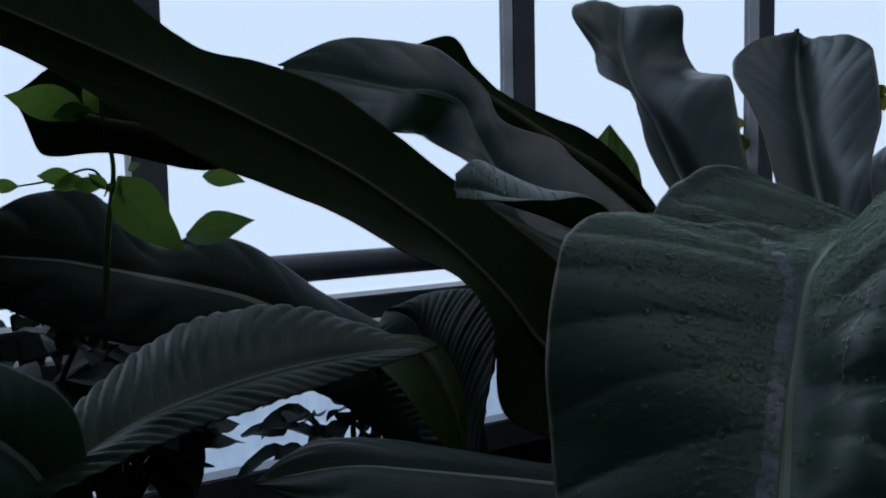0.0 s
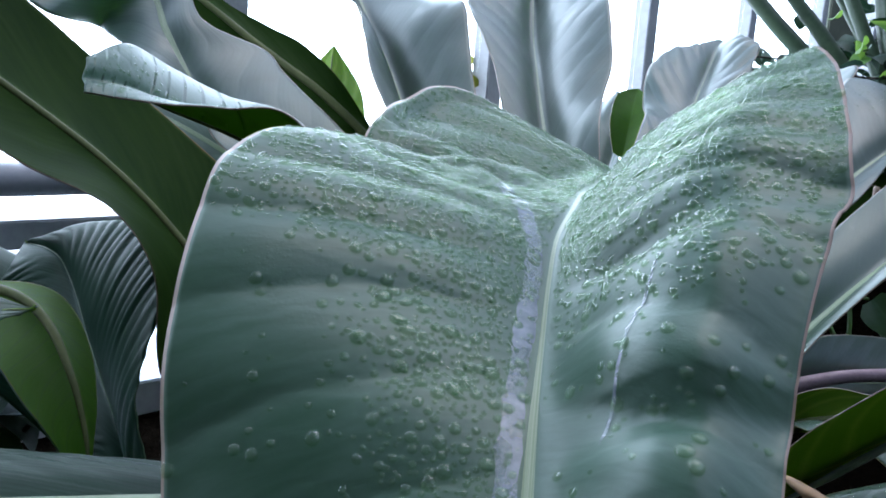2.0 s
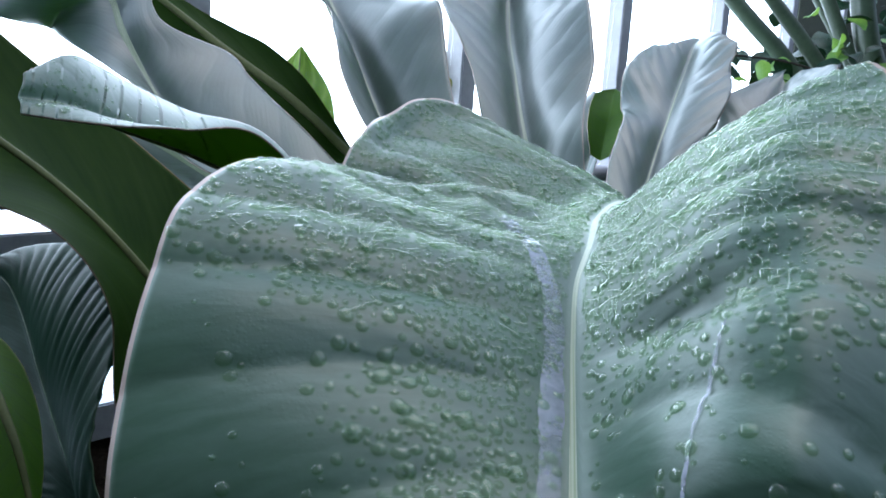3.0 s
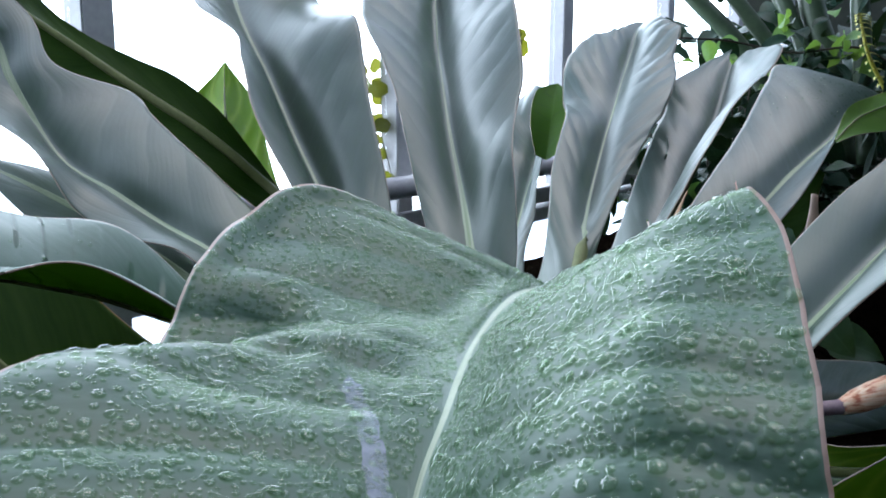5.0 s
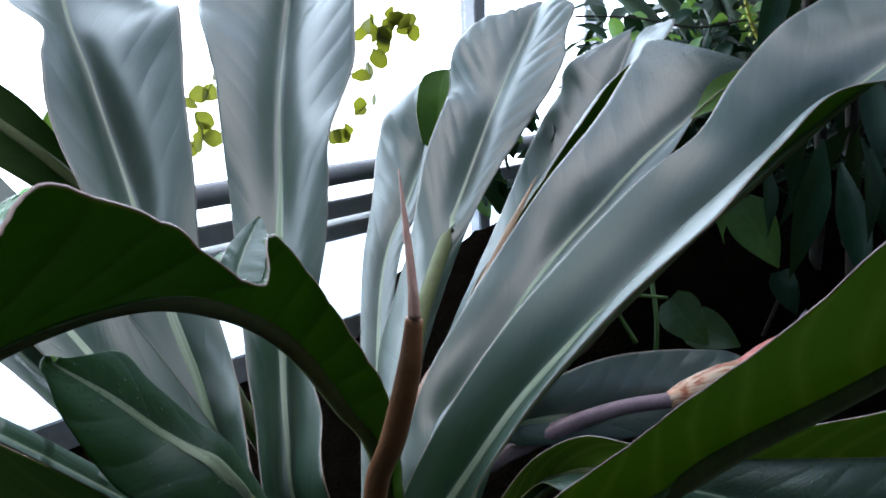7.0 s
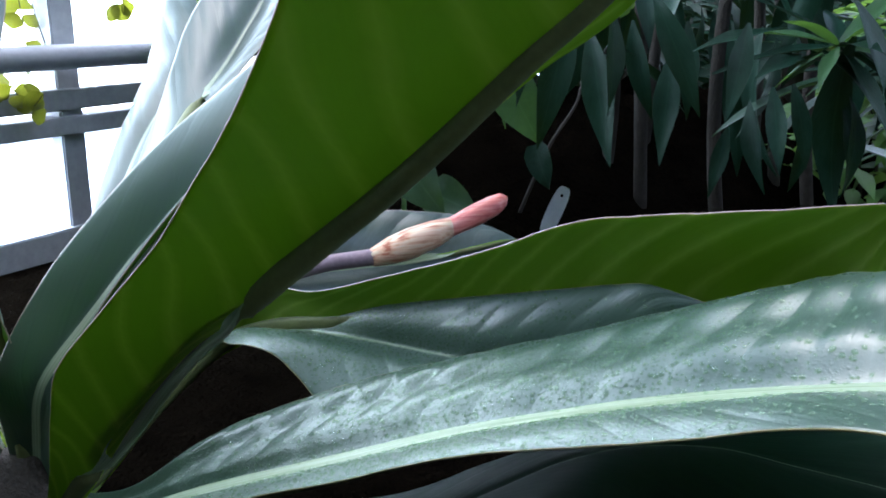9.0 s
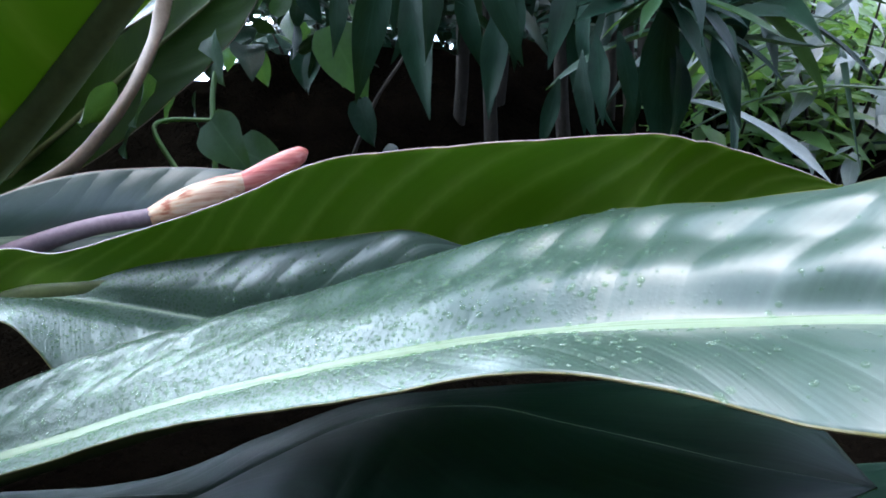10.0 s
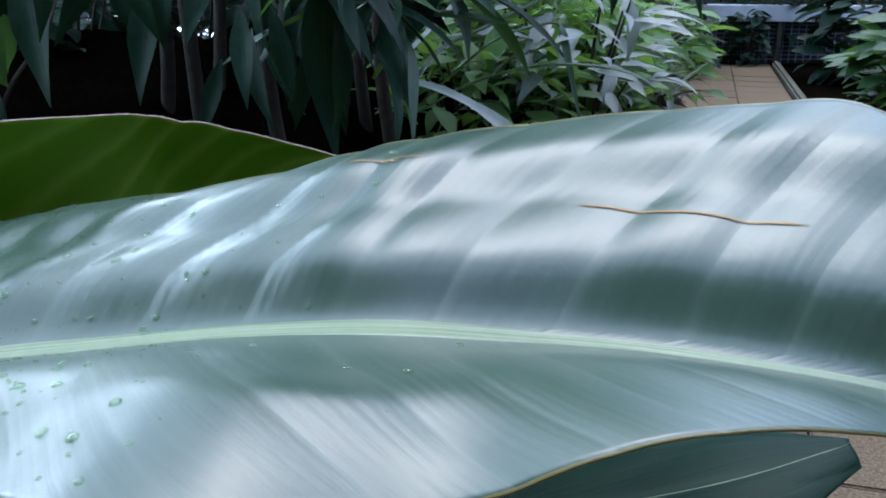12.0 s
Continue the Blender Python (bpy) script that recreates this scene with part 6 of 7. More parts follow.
o = Vector((2.081, 2.442, 0.57))
ax, ay, az = Vector((2.342, 2.261, 0.577)) - o, Vector((2.064, 2.412, 0.448)) - o, Vector((2.209, 2.98, 0.554)) - o
rnd = random.Random(31)
dark_hearts = [blade_mesh("leaf", 0.6, 1.0, [M_FOL if k else M_MID], 0.25, 0.25, HEART, 36 + k) for k in range(2)]
for k in range(130):
    p = o + ax * rnd.uniform(-1.3, 1.0) + ay * rnd.uniform(-1.6, 0.7) + az * rnd.uniform(0, 1)
    d = Vector((rnd.uniform(-0.7, 0.7), rnd.uniform(-0.7, 0.3), rnd.uniform(-1.0, 0.1))).normalized()
    hang(dark_hearts[k % 4 > 0], p, p + d * rnd.uniform(0.07, 0.14), vine, 1.0, rnd.uniform(-1.2, 1.2))

# ---- path, low wall and far planting ----
path = tagged(new("path"), "narrow garden path of square brown grey slabs", "path", kind="structure")
A0, A1 = Vector((7.38, 3.80, 0)), Vector((1.65, -0.04, 0))
along = (A1 - A0).normalized()
across = Vector((-along.y, along.x, 0))
bed = child("path_bed", box_mesh("path_bed", ((A1 - A0).length + 0.6, 0.56, 0.03), [M_SLAB]), path)
bed.matrix_world = Matrix.Translation((A0 + A1) / 2 + Vector((0, 0, -0.018))) @ Matrix.Rotation(math.atan2(along.y, along.x), 4, "Z")
slab = box_mesh("slab", (0.266, 0.266, 0.02), [M_SLAB], 0.003)
for i in range(26):
    for j in (-1, 1):
        o = child("slab", slab, path)
        o.matrix_world = Matrix.Translation(A0 + along * (0.1 + 0.269 * i) + across * (0.1345 * j) + Vector((0, 0, 0.0 + 0.002 * rnd.random()))) @ Matrix.Rotation(math.atan2(along.y, along.x) + rnd.uniform(-0.006, 0.006), 4, "Z")
for side in (-1, 1):
    kerb = tagged(new("kerb", box_mesh("kerb", ((A1 - A0).length, 0.05, 0.05), [M_KERB], 0.012)), "low stone edging beside the path", "kerb", kind="structure")
    kerb.matrix_world = Matrix.Translation((A0 + A1) / 2 + across * (0.30 * side) + Vector((0, 0, 0.02))) @ Matrix.Rotation(math.atan2(along.y, along.x), 4, "Z")

M_WHITE = surface("white_coping", (0.52, 0.54, 0.57), (0.72, 0.74, 0.77), 12, 0.6, relief=0.2, dist=0.002)
M_BLACK = surface("black_mesh", (0.012, 0.012, 0.015), (0.03, 0.03, 0.035), 20, 0.5, relief=0.2, dist=0.001)
M_POSTER = surface("blue_poster", (0.012, 0.02, 0.10), (0.04, 0.05, 0.20), 16, 0.35, relief=0.05, dist=0.001)
M_PALE = surface("pale_bars", (0.40, 0.42, 0.50), (0.6, 0.62, 0.7), 40, 0.4, relief=0.05, dist=0.001)
W0, W1 = Vector((7.15, 4.15, 0)), Vector((8.25, 3.35, 0))
wd = (W1 - W0).normalized()
wrot = Matrix.Rotation(math.atan2(wd.y, wd.x), 4, "Z")
toward = Vector((-wd.y, wd.x, 0)) * -1


def on_wall(s, z, out=0.0):
    return Matrix.Translation(W0 + wd * s + toward * out + Vector((0, 0, z))) @ wrot


planter = thing("planter_wall", W0, "low planter with a white coping and black mesh front", "planter")


def wall_part(name, size, mats, s, z, out, label="", parent=None, bevel=0.004):
    o = child(name, box_mesh(name, size, mats, bevel), parent or planter, label)
    o.matrix_world = on_wall(s, z, out)
    return o


wall_part("core", (2.4, 0.22, 0.30), [M_BLACK], 0.55, 0.15, -0.13)
wall_part("coping", (2.5, 0.30, 0.11), [M_WHITE], 0.55, 0.355, -0.10, "white painted coping")
for k in range(9):
    wall_part("mesh_bar", (2.4, 0.008, 0.006), [M_PIPE], 0.55, 0.035 + 0.03 * k, -0.012)
for k in range(40):
    wall_part("mesh_bar", (0.006, 0.008, 0.28), [M_PIPE], -0.55 + 0.055 * k, 0.15, -0.010)
wall_part("post", (0.035, 0.04, 0.30), [M_KERB], 0.78, 0.15, 0.01, "pale timber post")
poster = thing("poster", W0, "blue poster with pale unreadable writing on the mesh", "poster")
wall_part("sheet", (0.24, 0.006, 0.17), [M_POSTER], 0.20, 0.185, 0.0, "", poster, 0.001)
for k, (s, z, w, h) in enumerate([(0.12, 0.21, 0.012, 0.07), (0.16, 0.20, 0.014, 0.09), (0.20, 0.225, 0.05, 0.012), (0.22, 0.19, 0.012, 0.08), (0.26, 0.20, 0.014, 0.06), (0.12, 0.15, 0.05, 0.01), (0.28, 0.15, 0.03, 0.012)]):
    wall_part("writing_bar", (w, 0.003, h), [M_PALE], s, z, 0.005, "", poster, 0)


def bush(name, place, radius, height, count, materials, size, label, category, seed, shape=LANCE, wide=0.4, group="", low=0.1):
    """A shrub: stems from the ground and a crown of many single leaves joined into one mesh."""
    r = random.Random(seed)
    ob = thing(name, place, label, category, group)
    base = blade_mesh("leaf", wide, 1.0, materials, 0.25, 0.3, shape, seed, 7, 3)
    bv = np.array([v.co for v in base.vertices])
    bf = [tuple(p.vertices) for p in base.polygons]
    lay = base.uv_layers[0].data
    buv = np.zeros((len(bv), 2))
    for p in base.polygons:
        for li in p.loop_indices:
            buv[base.loops[li].vertex_index] = lay[li].uv
    verts, faces, uvs = [], [], []
    ends = []
    for _ in range(count):
        a, rad = r.uniform(0, 2 * math.pi), radius * math.sqrt(r.random())
        hgt = height * r.uniform(low, 1.0) * (1 - 0.35 * (rad / radius) ** 2)
        p = Vector((rad * math.cos(a), rad * math.sin(a), hgt))
        d = Vector((math.cos(a) + r.uniform(-0.8, 0.8), math.sin(a) + r.uniform(-0.8, 0.8), r.uniform(-0.4, 0.7))).normalized()
        s = size * r.uniform(0.6, 1.25)
        m = aim(p, p + d, r.uniform(-0.6, 0.6)) @ Matrix.Diagonal((s, s, s, 1))
        m = np.array(m)
        o = len(verts)
        verts += list(bv @ m[:3, :3].T + m[:3, 3])
        faces += [tuple(i + o for i in f) for f in bf]
        uvs += list(buv)
        ends.append(p)
    me = mesh_of("crown", verts, faces, materials)
    set_uv(me, uvs)
    child("crown", me, ob)
    for p in ends[:: max(1, count // 14)]:
        v, f = tube([(0.2 * p.x, 0.2 * p.y, -0.02), (0.6 * p.x, 0.6 * p.y, 0.55 * p.z), tuple(p)], [0.008, 0.006, 0.003], 6)
        child("stem", mesh_of("stem", v, f, [M_BARK]), ob)
    return ob


M_PURPLE = leaf_skin("foliage_purple", (0.06, 0.035, 0.05), (0.14, 0.11, 0.12), (0.25, 0.24, 0.24), 0.35, (0.15, 0.06, 0.08), 0.12, (0.08, 0.05, 0.06), 6.0, 0.3)
M_SILVER = leaf_skin("foliage_silver", (0.16, 0.20, 0.18), (0.30, 0.34, 0.32), (0.36, 0.40, 0.38), 0.4, (0.2, 0.3, 0.12), 0.15, (0.3, 0.33, 0.3), 6.0, 0.3)
BROAD = (0.2, 0.8, 1.0, 0.85, 0.5, 0.02)
far = "shrubs beside the path"
bush("shrub", (5.4, 3.5, 0), 0.42, 0.62, 420, [M_FOL_L], 0.15, "bushy light green shrub beside the path", "shrub", 41, LANCE, 0.36, far)
bush("shrub", (4.75, 3.15, 0), 0.5, 0.42, 300, [M_FOL_L], 0.15, "leafy mid green shrub with broad leaves", "shrub", 42, BROAD, 0.6, far)
bush("shrub", (4.4, 2.85, 0), 0.34, 0.28, 200, [M_FOL], 0.15, "low dark green leafy shrub", "shrub", 43, BROAD, 0.6, far)
bush("shrub", (4.75, 2.78, 0), 0.26, 0.28, 110, [M_PURPLE], 0.22, "low clump of purple and silver strap leaves", "shrub", 44, LANCE, 0.2, far)
bush("shrub", (5.55, 3.3, 0), 0.16, 0.34, 90, [M_SILVER], 0.17, "silvery grey leaved shrub", "shrub", 45, LANCE, 0.3, far)
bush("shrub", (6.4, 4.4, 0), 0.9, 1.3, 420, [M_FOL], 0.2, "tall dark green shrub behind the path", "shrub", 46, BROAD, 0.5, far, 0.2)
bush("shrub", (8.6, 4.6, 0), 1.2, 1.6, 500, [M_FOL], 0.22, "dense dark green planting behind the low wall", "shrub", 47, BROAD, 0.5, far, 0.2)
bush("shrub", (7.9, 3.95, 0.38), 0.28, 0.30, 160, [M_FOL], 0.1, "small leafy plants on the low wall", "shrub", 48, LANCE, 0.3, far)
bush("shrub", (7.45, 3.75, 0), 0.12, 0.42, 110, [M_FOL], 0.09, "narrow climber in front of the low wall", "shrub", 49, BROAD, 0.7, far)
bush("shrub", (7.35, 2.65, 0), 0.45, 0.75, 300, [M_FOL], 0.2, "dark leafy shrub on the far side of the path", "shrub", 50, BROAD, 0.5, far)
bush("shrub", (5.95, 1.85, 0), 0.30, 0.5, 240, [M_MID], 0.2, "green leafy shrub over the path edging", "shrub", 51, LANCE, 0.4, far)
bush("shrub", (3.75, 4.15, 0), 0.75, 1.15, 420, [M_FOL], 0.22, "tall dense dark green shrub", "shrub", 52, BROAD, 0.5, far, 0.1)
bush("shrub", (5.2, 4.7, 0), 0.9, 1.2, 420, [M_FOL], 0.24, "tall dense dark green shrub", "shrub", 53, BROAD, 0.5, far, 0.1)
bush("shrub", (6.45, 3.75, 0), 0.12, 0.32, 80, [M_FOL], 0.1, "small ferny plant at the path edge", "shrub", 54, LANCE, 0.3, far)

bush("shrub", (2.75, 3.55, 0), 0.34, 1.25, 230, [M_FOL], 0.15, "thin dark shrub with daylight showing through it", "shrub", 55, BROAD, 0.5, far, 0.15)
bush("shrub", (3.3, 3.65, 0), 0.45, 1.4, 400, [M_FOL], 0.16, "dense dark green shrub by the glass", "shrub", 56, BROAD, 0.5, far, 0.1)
bush("shrub", (3.65, 2.36, 0), 0.30, 0.50, 220, [M_FOL_L], 0.17, "leafy light green plant with pointed leaves", "shrub", 57, LANCE, 0.32, far, 0.2)
bush("shrub", (4.23, 2.57, 0), 0.34, 0.55, 320, [M_FOL_L], 0.13, "bushy fresh green plant with small pointed leaves", "shrub", 58, LANCE, 0.4, far, 0.2)
bush("shrub", (4.87, 2.75, 0), 0.36, 0.60, 320, [M_FOL_L], 0.13, "bushy fresh green plant with small pointed leaves", "shrub", 59, LANCE, 0.4, far, 0.2)

bush("shrub", (2.65, 3.2, 0), 0.34, 1.0, 280, [M_FOL], 0.14, "dark leafy shrub below the glass", "shrub", 60, BROAD, 0.5, far, 0.15)

bush("shrub", (3.99, 2.23, 0), 0.34, 0.72, 200, [M_SILVER], 0.18, "shrub with pale silvery pointed leaves", "shrub", 61, LANCE, 0.25, far, 0.3)
bush("shrub", (4.24, 2.70, 0), 0.36, 0.85, 300, [M_FOL_L], 0.14, "tall fresh green leafy shrub", "shrub", 62, LANCE, 0.36, far, 0.3)
bush("shrub", (4.00, 2.52, 0), 0.25, 0.60, 220, [M_FOL_L], 0.13, "bushy fresh green plant with small pointed leaves", "shrub", 63, LANCE, 0.4, far, 0.2)

# long arching strap leaves before the shrubs
strap = thing("strap_leaf_plant", (3.2, 1.75, 0), "plant with long narrow arching strap leaves", "plant")


def strap_leaf(points, width, material, label=""):
    p = curve(points, 30)
    t = np.gradient(p, axis=0)
    t /= np.linalg.norm(t, axis=1)[:, None]
    verts = []
    for i, (c, d) in enumerate(zip(p, t)):
        s = np.cross(d, (0, 0, 1.0)) + 1e-6
        s /= np.linalg.norm(s)
        up = np.cross(s, d)
        w = width / 2 * min(1.0, 0.4 + i / 6, (29.2 - i) / 8)
        for k in (-1, -0.5, 0, 0.5, 1):
            verts.append(c + s * k * w + up * (0.35 * abs(k) * w))
    me = mesh_of("leaf", verts, grid_faces(30, 5), [material])
    me.flip_normals()
    set_uv(me, [(i / 30, k) for i in range(30) for k in (0, 0.25, 0.5, 0.75, 1)])
    ob = child("leaf", me, strap, label)
    at_world(ob)


for pts, w, m in (
    ([(3.298, 2.25, 0.215), (3.386, 2.156, 0.333), (3.466, 2.062, 0.432), (3.559, 2.001, 0.469), (3.603, 1.967, 0.471), (3.607, 1.945, 0.419), (3.607, 1.906, 0.313), (3.607, 1.845, 0.146)], 0.035, M_QUILT),
    ([(3.247, 2.164, 0.231), (3.362, 2.039, 0.324), (3.465, 1.907, 0.372), (3.532, 1.79, 0.379), (3.569, 1.69, 0.369), (3.581, 1.606, 0.345)], 0.035, M_QUILT),
    ([(3.242, 2.184, 0.277), (3.337, 2.153, 0.4), (3.446, 2.088, 0.463), (3.583, 2.007, 0.541), (3.656, 1.972, 0.603), (3.718, 1.951, 0.68)], 0.04, M_QUILT),
    ([(3.098, 2.058, 0.347), (3.118, 1.905, 0.334), (3.161, 1.788, 0.29), (3.17, 1.699, 0.248), (3.175, 1.612, 0.202)], 0.06, M_SILVER),
    ([(3.23, 2.221, 0.353), (3.319, 2.183, 0.445), (3.409, 2.145, 0.538), (3.497, 2.104, 0.616), (3.571, 2.072, 0.693)], 0.05, M_SILVER),
    ([(2.889, 1.84, 0.385), (2.943, 1.772, 0.499), (2.96, 1.7, 0.521), (2.979, 1.615, 0.513), (2.996, 1.536, 0.514)], 0.07, M_QUILT),
):
    strap_leaf(pts, w, m)

# slim trunk beside the path
trunk = thing("young_tree", (6.2, 3.6, 0), "slim pale bare trunk beside the path", "tree")
stalk("trunk", [(5.85, 3.192, -0.007), (5.922, 3.238, 0.278), (5.996, 3.266, 0.517), (6.089, 3.3, 0.817), (6.208, 3.358, 1.236)], [0.035, 0.03, 0.026, 0.022, 0.02], M_BARK, trunk)
stalk("trunk", [(5.506, 3.057, -0.039), (5.566, 3.09, 0.186), (5.647, 3.128, 0.467), (5.73, 3.183, 0.805), (5.814, 3.259, 1.198)], [0.05, 0.05, 0.045, 0.04, 0.035], M_BARK, trunk)

# ---- tall green canes, ferns and vines against the glass ----
canes = thing("green_cane_clump", (3.0, 3.6, 0), "clump of leaning dark green canes by the glass", "plant")
M_CANE = surface("green_cane", (0.022, 0.04, 0.022), (0.06, 0.09, 0.05), 10, 0.4, relief=0.2, dist=0.002)
for pts, r in (
    ([(2.824, 3.148, 0.543), (2.7, 3.243, 0.873), (2.588, 3.307, 1.049), (2.473, 3.362, 1.173), (2.321, 3.438, 1.349)], 0.035),
    ([(2.868, 3.147, 0.605), (2.783, 3.227, 0.914), (2.671, 3.293, 1.1), (2.577, 3.342, 1.224), (2.482, 3.392, 1.348)], 0.03),
    ([(2.908, 3.135, 0.605), (2.865, 3.211, 0.955), (2.795, 3.269, 1.162), (2.724, 3.323, 1.348)], 0.03),
    ([(2.986, 3.105, 0.563), (2.945, 3.185, 0.935), (2.895, 3.236, 1.141), (2.875, 3.279, 1.347)], 0.05),
    ([(2.993, 2.999, 0.573), (2.994, 3.072, 0.973), (2.994, 3.108, 1.173), (3.008, 3.133, 1.333)], 0.035),
    ([(3.036, 3.191, 0.532), (3.018, 3.246, 0.809), (2.878, 3.34, 1.107), (2.745, 3.425, 1.362)], 0.025),
):
    stalk("cane", pts, [r, r, r * 0.95, r * 0.9], M_CANE, canes)
creeper = thing("creeper", (2.9, 3.2, 0), "creeper with small ragged green leaves on the canes", "vine")
small = [blade_mesh("leaf", 0.7, 1.0, [M_FOL_L], 0.3, 0.3, BROAD, 60), blade_mesh("leaf", 0.6, 1.0, [M_FOL], 0.3, 0.3, BROAD, 61)]
o, ax, ay = Vector((2.482, 3.01, 0.987)), Vector((2.665, 2.957, 0.986)), Vector((2.472, 2.978, 0.799))
ax, ay = ax - o, ay - o
rnd = random.Random(9)
for k in range(70):
    p = o + ax * rnd.gauss(0.7, 0.75) + ay * rnd.gauss(0.15, 0.5) + Vector((rnd.uniform(-0.05, 0.3), rnd.uniform(-0.15, 0.2), 0))
    d = Vector((rnd.uniform(-1, 1), rnd.uniform(-1, 0.4), rnd.uniform(-0.8, 0.5))).normalized()
    hang(small[k % 2], p, p + d * rnd.uniform(0.06, 0.11), creeper, 1.0, rnd.uniform(-1, 1))
stalk("stem", [(2.227, 3.088, 1.016), (2.41, 3.034, 1.006), (2.609, 2.97, 0.968), (2.829, 2.91, 0.986), (2.972, 2.856, 0.911)], [0.004] * 5, M_BARK, creeper)
M_YELLOW = surface("young_frond", (0.22, 0.22, 0.02), (0.40, 0.38, 0.05), 30, 0.5, relief=0.2, dist=0.001)
frond = thing("fern_frond", (2.412, 2.32, 0.859), "curled yellow-green young fern frond", "fern")
fp = [(2.426, 2.286, 0.801), (2.402, 2.326, 0.873), (2.37, 2.346, 0.945), (2.356, 2.362, 1.018), (2.354, 2.368, 1.046)]
stalk("rachis", fp, [0.006, 0.006, 0.005, 0.004, 0.002], M_YELLOW, frond)
fc = curve(fp, 15)
pin = blade_mesh("pinna", 0.35, 1.0, [M_YELLOW], 0.5, 0.3, BROAD, 70, 6, 3)
for k, c in enumerate(fc):
    for sx in (-1, 1):
        hang(pin, c, c + np.array((0.035 * sx, -0.01, 0.012)), frond, 1.0, 0.4, "pinna")

fern = thing("maidenhair_fern", (1.5, 2.9, 0.6), "thin hanging fern with ragged yellow-green leaflets", "fern")
M_FERN = leaf_skin("fern_leaflet", (0.05, 0.065, 0.01), (0.12, 0.13, 0.02), (0.14, 0.15, 0.03), 0.5, (0.30, 0.31, 0.02), 0.3, (0.1, 0.1, 0.02), 8.0, 0.2, spec=0.3)
leaflet = [blade_mesh("leaflet", 0.85, 1.0, [M_FERN], 0.2, 0.15, (0.15, 0.7, 1.0, 1.0, 0.75, 0.4), 80 + k, 6, 4) for k in range(3)]
rnd = random.Random(12)
for pts in (
    [(1.141, 3.072, 0.962), (1.156, 3.049, 0.861), (1.167, 3.027, 0.76), (1.178, 3.006, 0.659), (1.181, 2.984, 0.54)],
    [(1.215, 3.094, 0.912), (1.216, 3.075, 0.809), (1.204, 3.06, 0.706), (1.227, 3.032, 0.586)],
    [(1.525, 3.147, 1.147), (1.548, 3.115, 1.026), (1.572, 3.097, 0.974), (1.531, 3.092, 0.89), (1.535, 3.069, 0.787), (1.453, 3.078, 0.712), (1.408, 3.085, 0.679)],
    [(1.535, 3.108, 0.975), (1.604, 3.092, 0.999), (1.657, 3.076, 0.997)],
    [(1.081, 3.173, 0.887), (1.041, 3.168, 0.804), (1.004, 3.169, 0.755), (1.022, 3.149, 0.687), (0.986, 3.153, 0.655)],
    [(1.606, 3.08, 1.022), (1.64, 3.069, 1.005), (1.665, 3.06, 0.99)],
    [(1.211, 2.877, 0.463), (1.178, 2.88, 0.43), (1.147, 2.894, 0.463), (1.133, 2.903, 0.496)],
):
    stalk("stem", pts, [0.0015] * len(pts), M_BARK, fern, "", 5)
    for c in curve(pts, 2 * len(pts) + 1):
        d = Vector((rnd.uniform(-1, 1), rnd.uniform(-0.4, 0.4), rnd.uniform(-0.9, 0.5))).normalized()
        hang(leaflet[rnd.randrange(3)], c, Vector(c) + d * rnd.uniform(0.045, 0.07), fern, 1.0, 1.2 + rnd.uniform(-0.4, 0.4), "leaflet")

# bright young shrub by the glass on the other side
young = thing("young_shrub", (-0.247, 1.278, 0.678), "young shrub with bright green toothed leaves", "shrub")
fresh = [blade_mesh("leaf", 0.5, 1.0, [M_FOL_L], 0.15, 0.2, BROAD, 90 + k) for k in range(3)]
stalk("stem", [(-0.278, 1.308, 0.485), (-0.261, 1.307, 0.676), (-0.241, 1.298, 0.787), (-0.25, 1.293, 0.852), (-0.253, 1.288, 0.911)], [0.006, 0.005, 0.004, 0.003, 0.002], M_FOL_L, young)
stalk("stem", [(-0.241, 1.301, 0.822), (-0.213, 1.296, 0.846), (-0.195, 1.289, 0.868)], [0.003, 0.002, 0.001], M_FOL_L, young)
stalk("stem", [(-0.254, 1.304, 0.751), (-0.278, 1.295, 0.788), (-0.338, 1.278, 0.771), (-0.415, 1.261, 0.759)], [0.003, 0.002, 0.002, 0.001], M_FOL_L, young)
for k, (a, b2) in enumerate([
    ((-0.276, 1.283, 0.879), (-0.366, 1.198, 0.91))
,    ((-0.267, 1.284, 0.884), (-0.315, 1.239, 0.873))
,    ((-0.258, 1.295, 0.879), (-0.273, 1.267, 0.921))
,    ((-0.208, 1.306, 0.851), (-0.194, 1.3, 0.873))
,    ((-0.241, 1.306, 0.769), (-0.12, 1.236, 0.661))
,    ((-0.222, 1.31, 0.787), (-0.195, 1.293, 0.796))
,    ((-0.138, 1.337, 0.671), (-0.021, 1.309, 0.707))
,    ((-0.306, 1.292, 0.775), (-0.349, 1.248, 0.781))
,    ((-0.288, 1.293, 0.77), (-0.327, 1.248, 0.762))
,    ((-0.26, 1.294, 0.76), (-0.295, 1.251, 0.766))
,    ((-0.251, 1.294, 0.755), (-0.273, 1.275, 0.784))
,    ((-0.387, 1.264, 0.763), (-0.43, 1.24, 0.765))
,    ((-0.242, 1.296, 0.76), (-0.246, 1.254, 0.747))
,    ((-0.232, 1.308, 0.778), (-0.224, 1.274, 0.732))
,    ((-0.143, 1.446, 0.775), (-0.066, 1.432, 0.766))
]):
    hang(fresh[k % 3], a, b2, young, 1.0, radians(80 if k % 2 else 65))

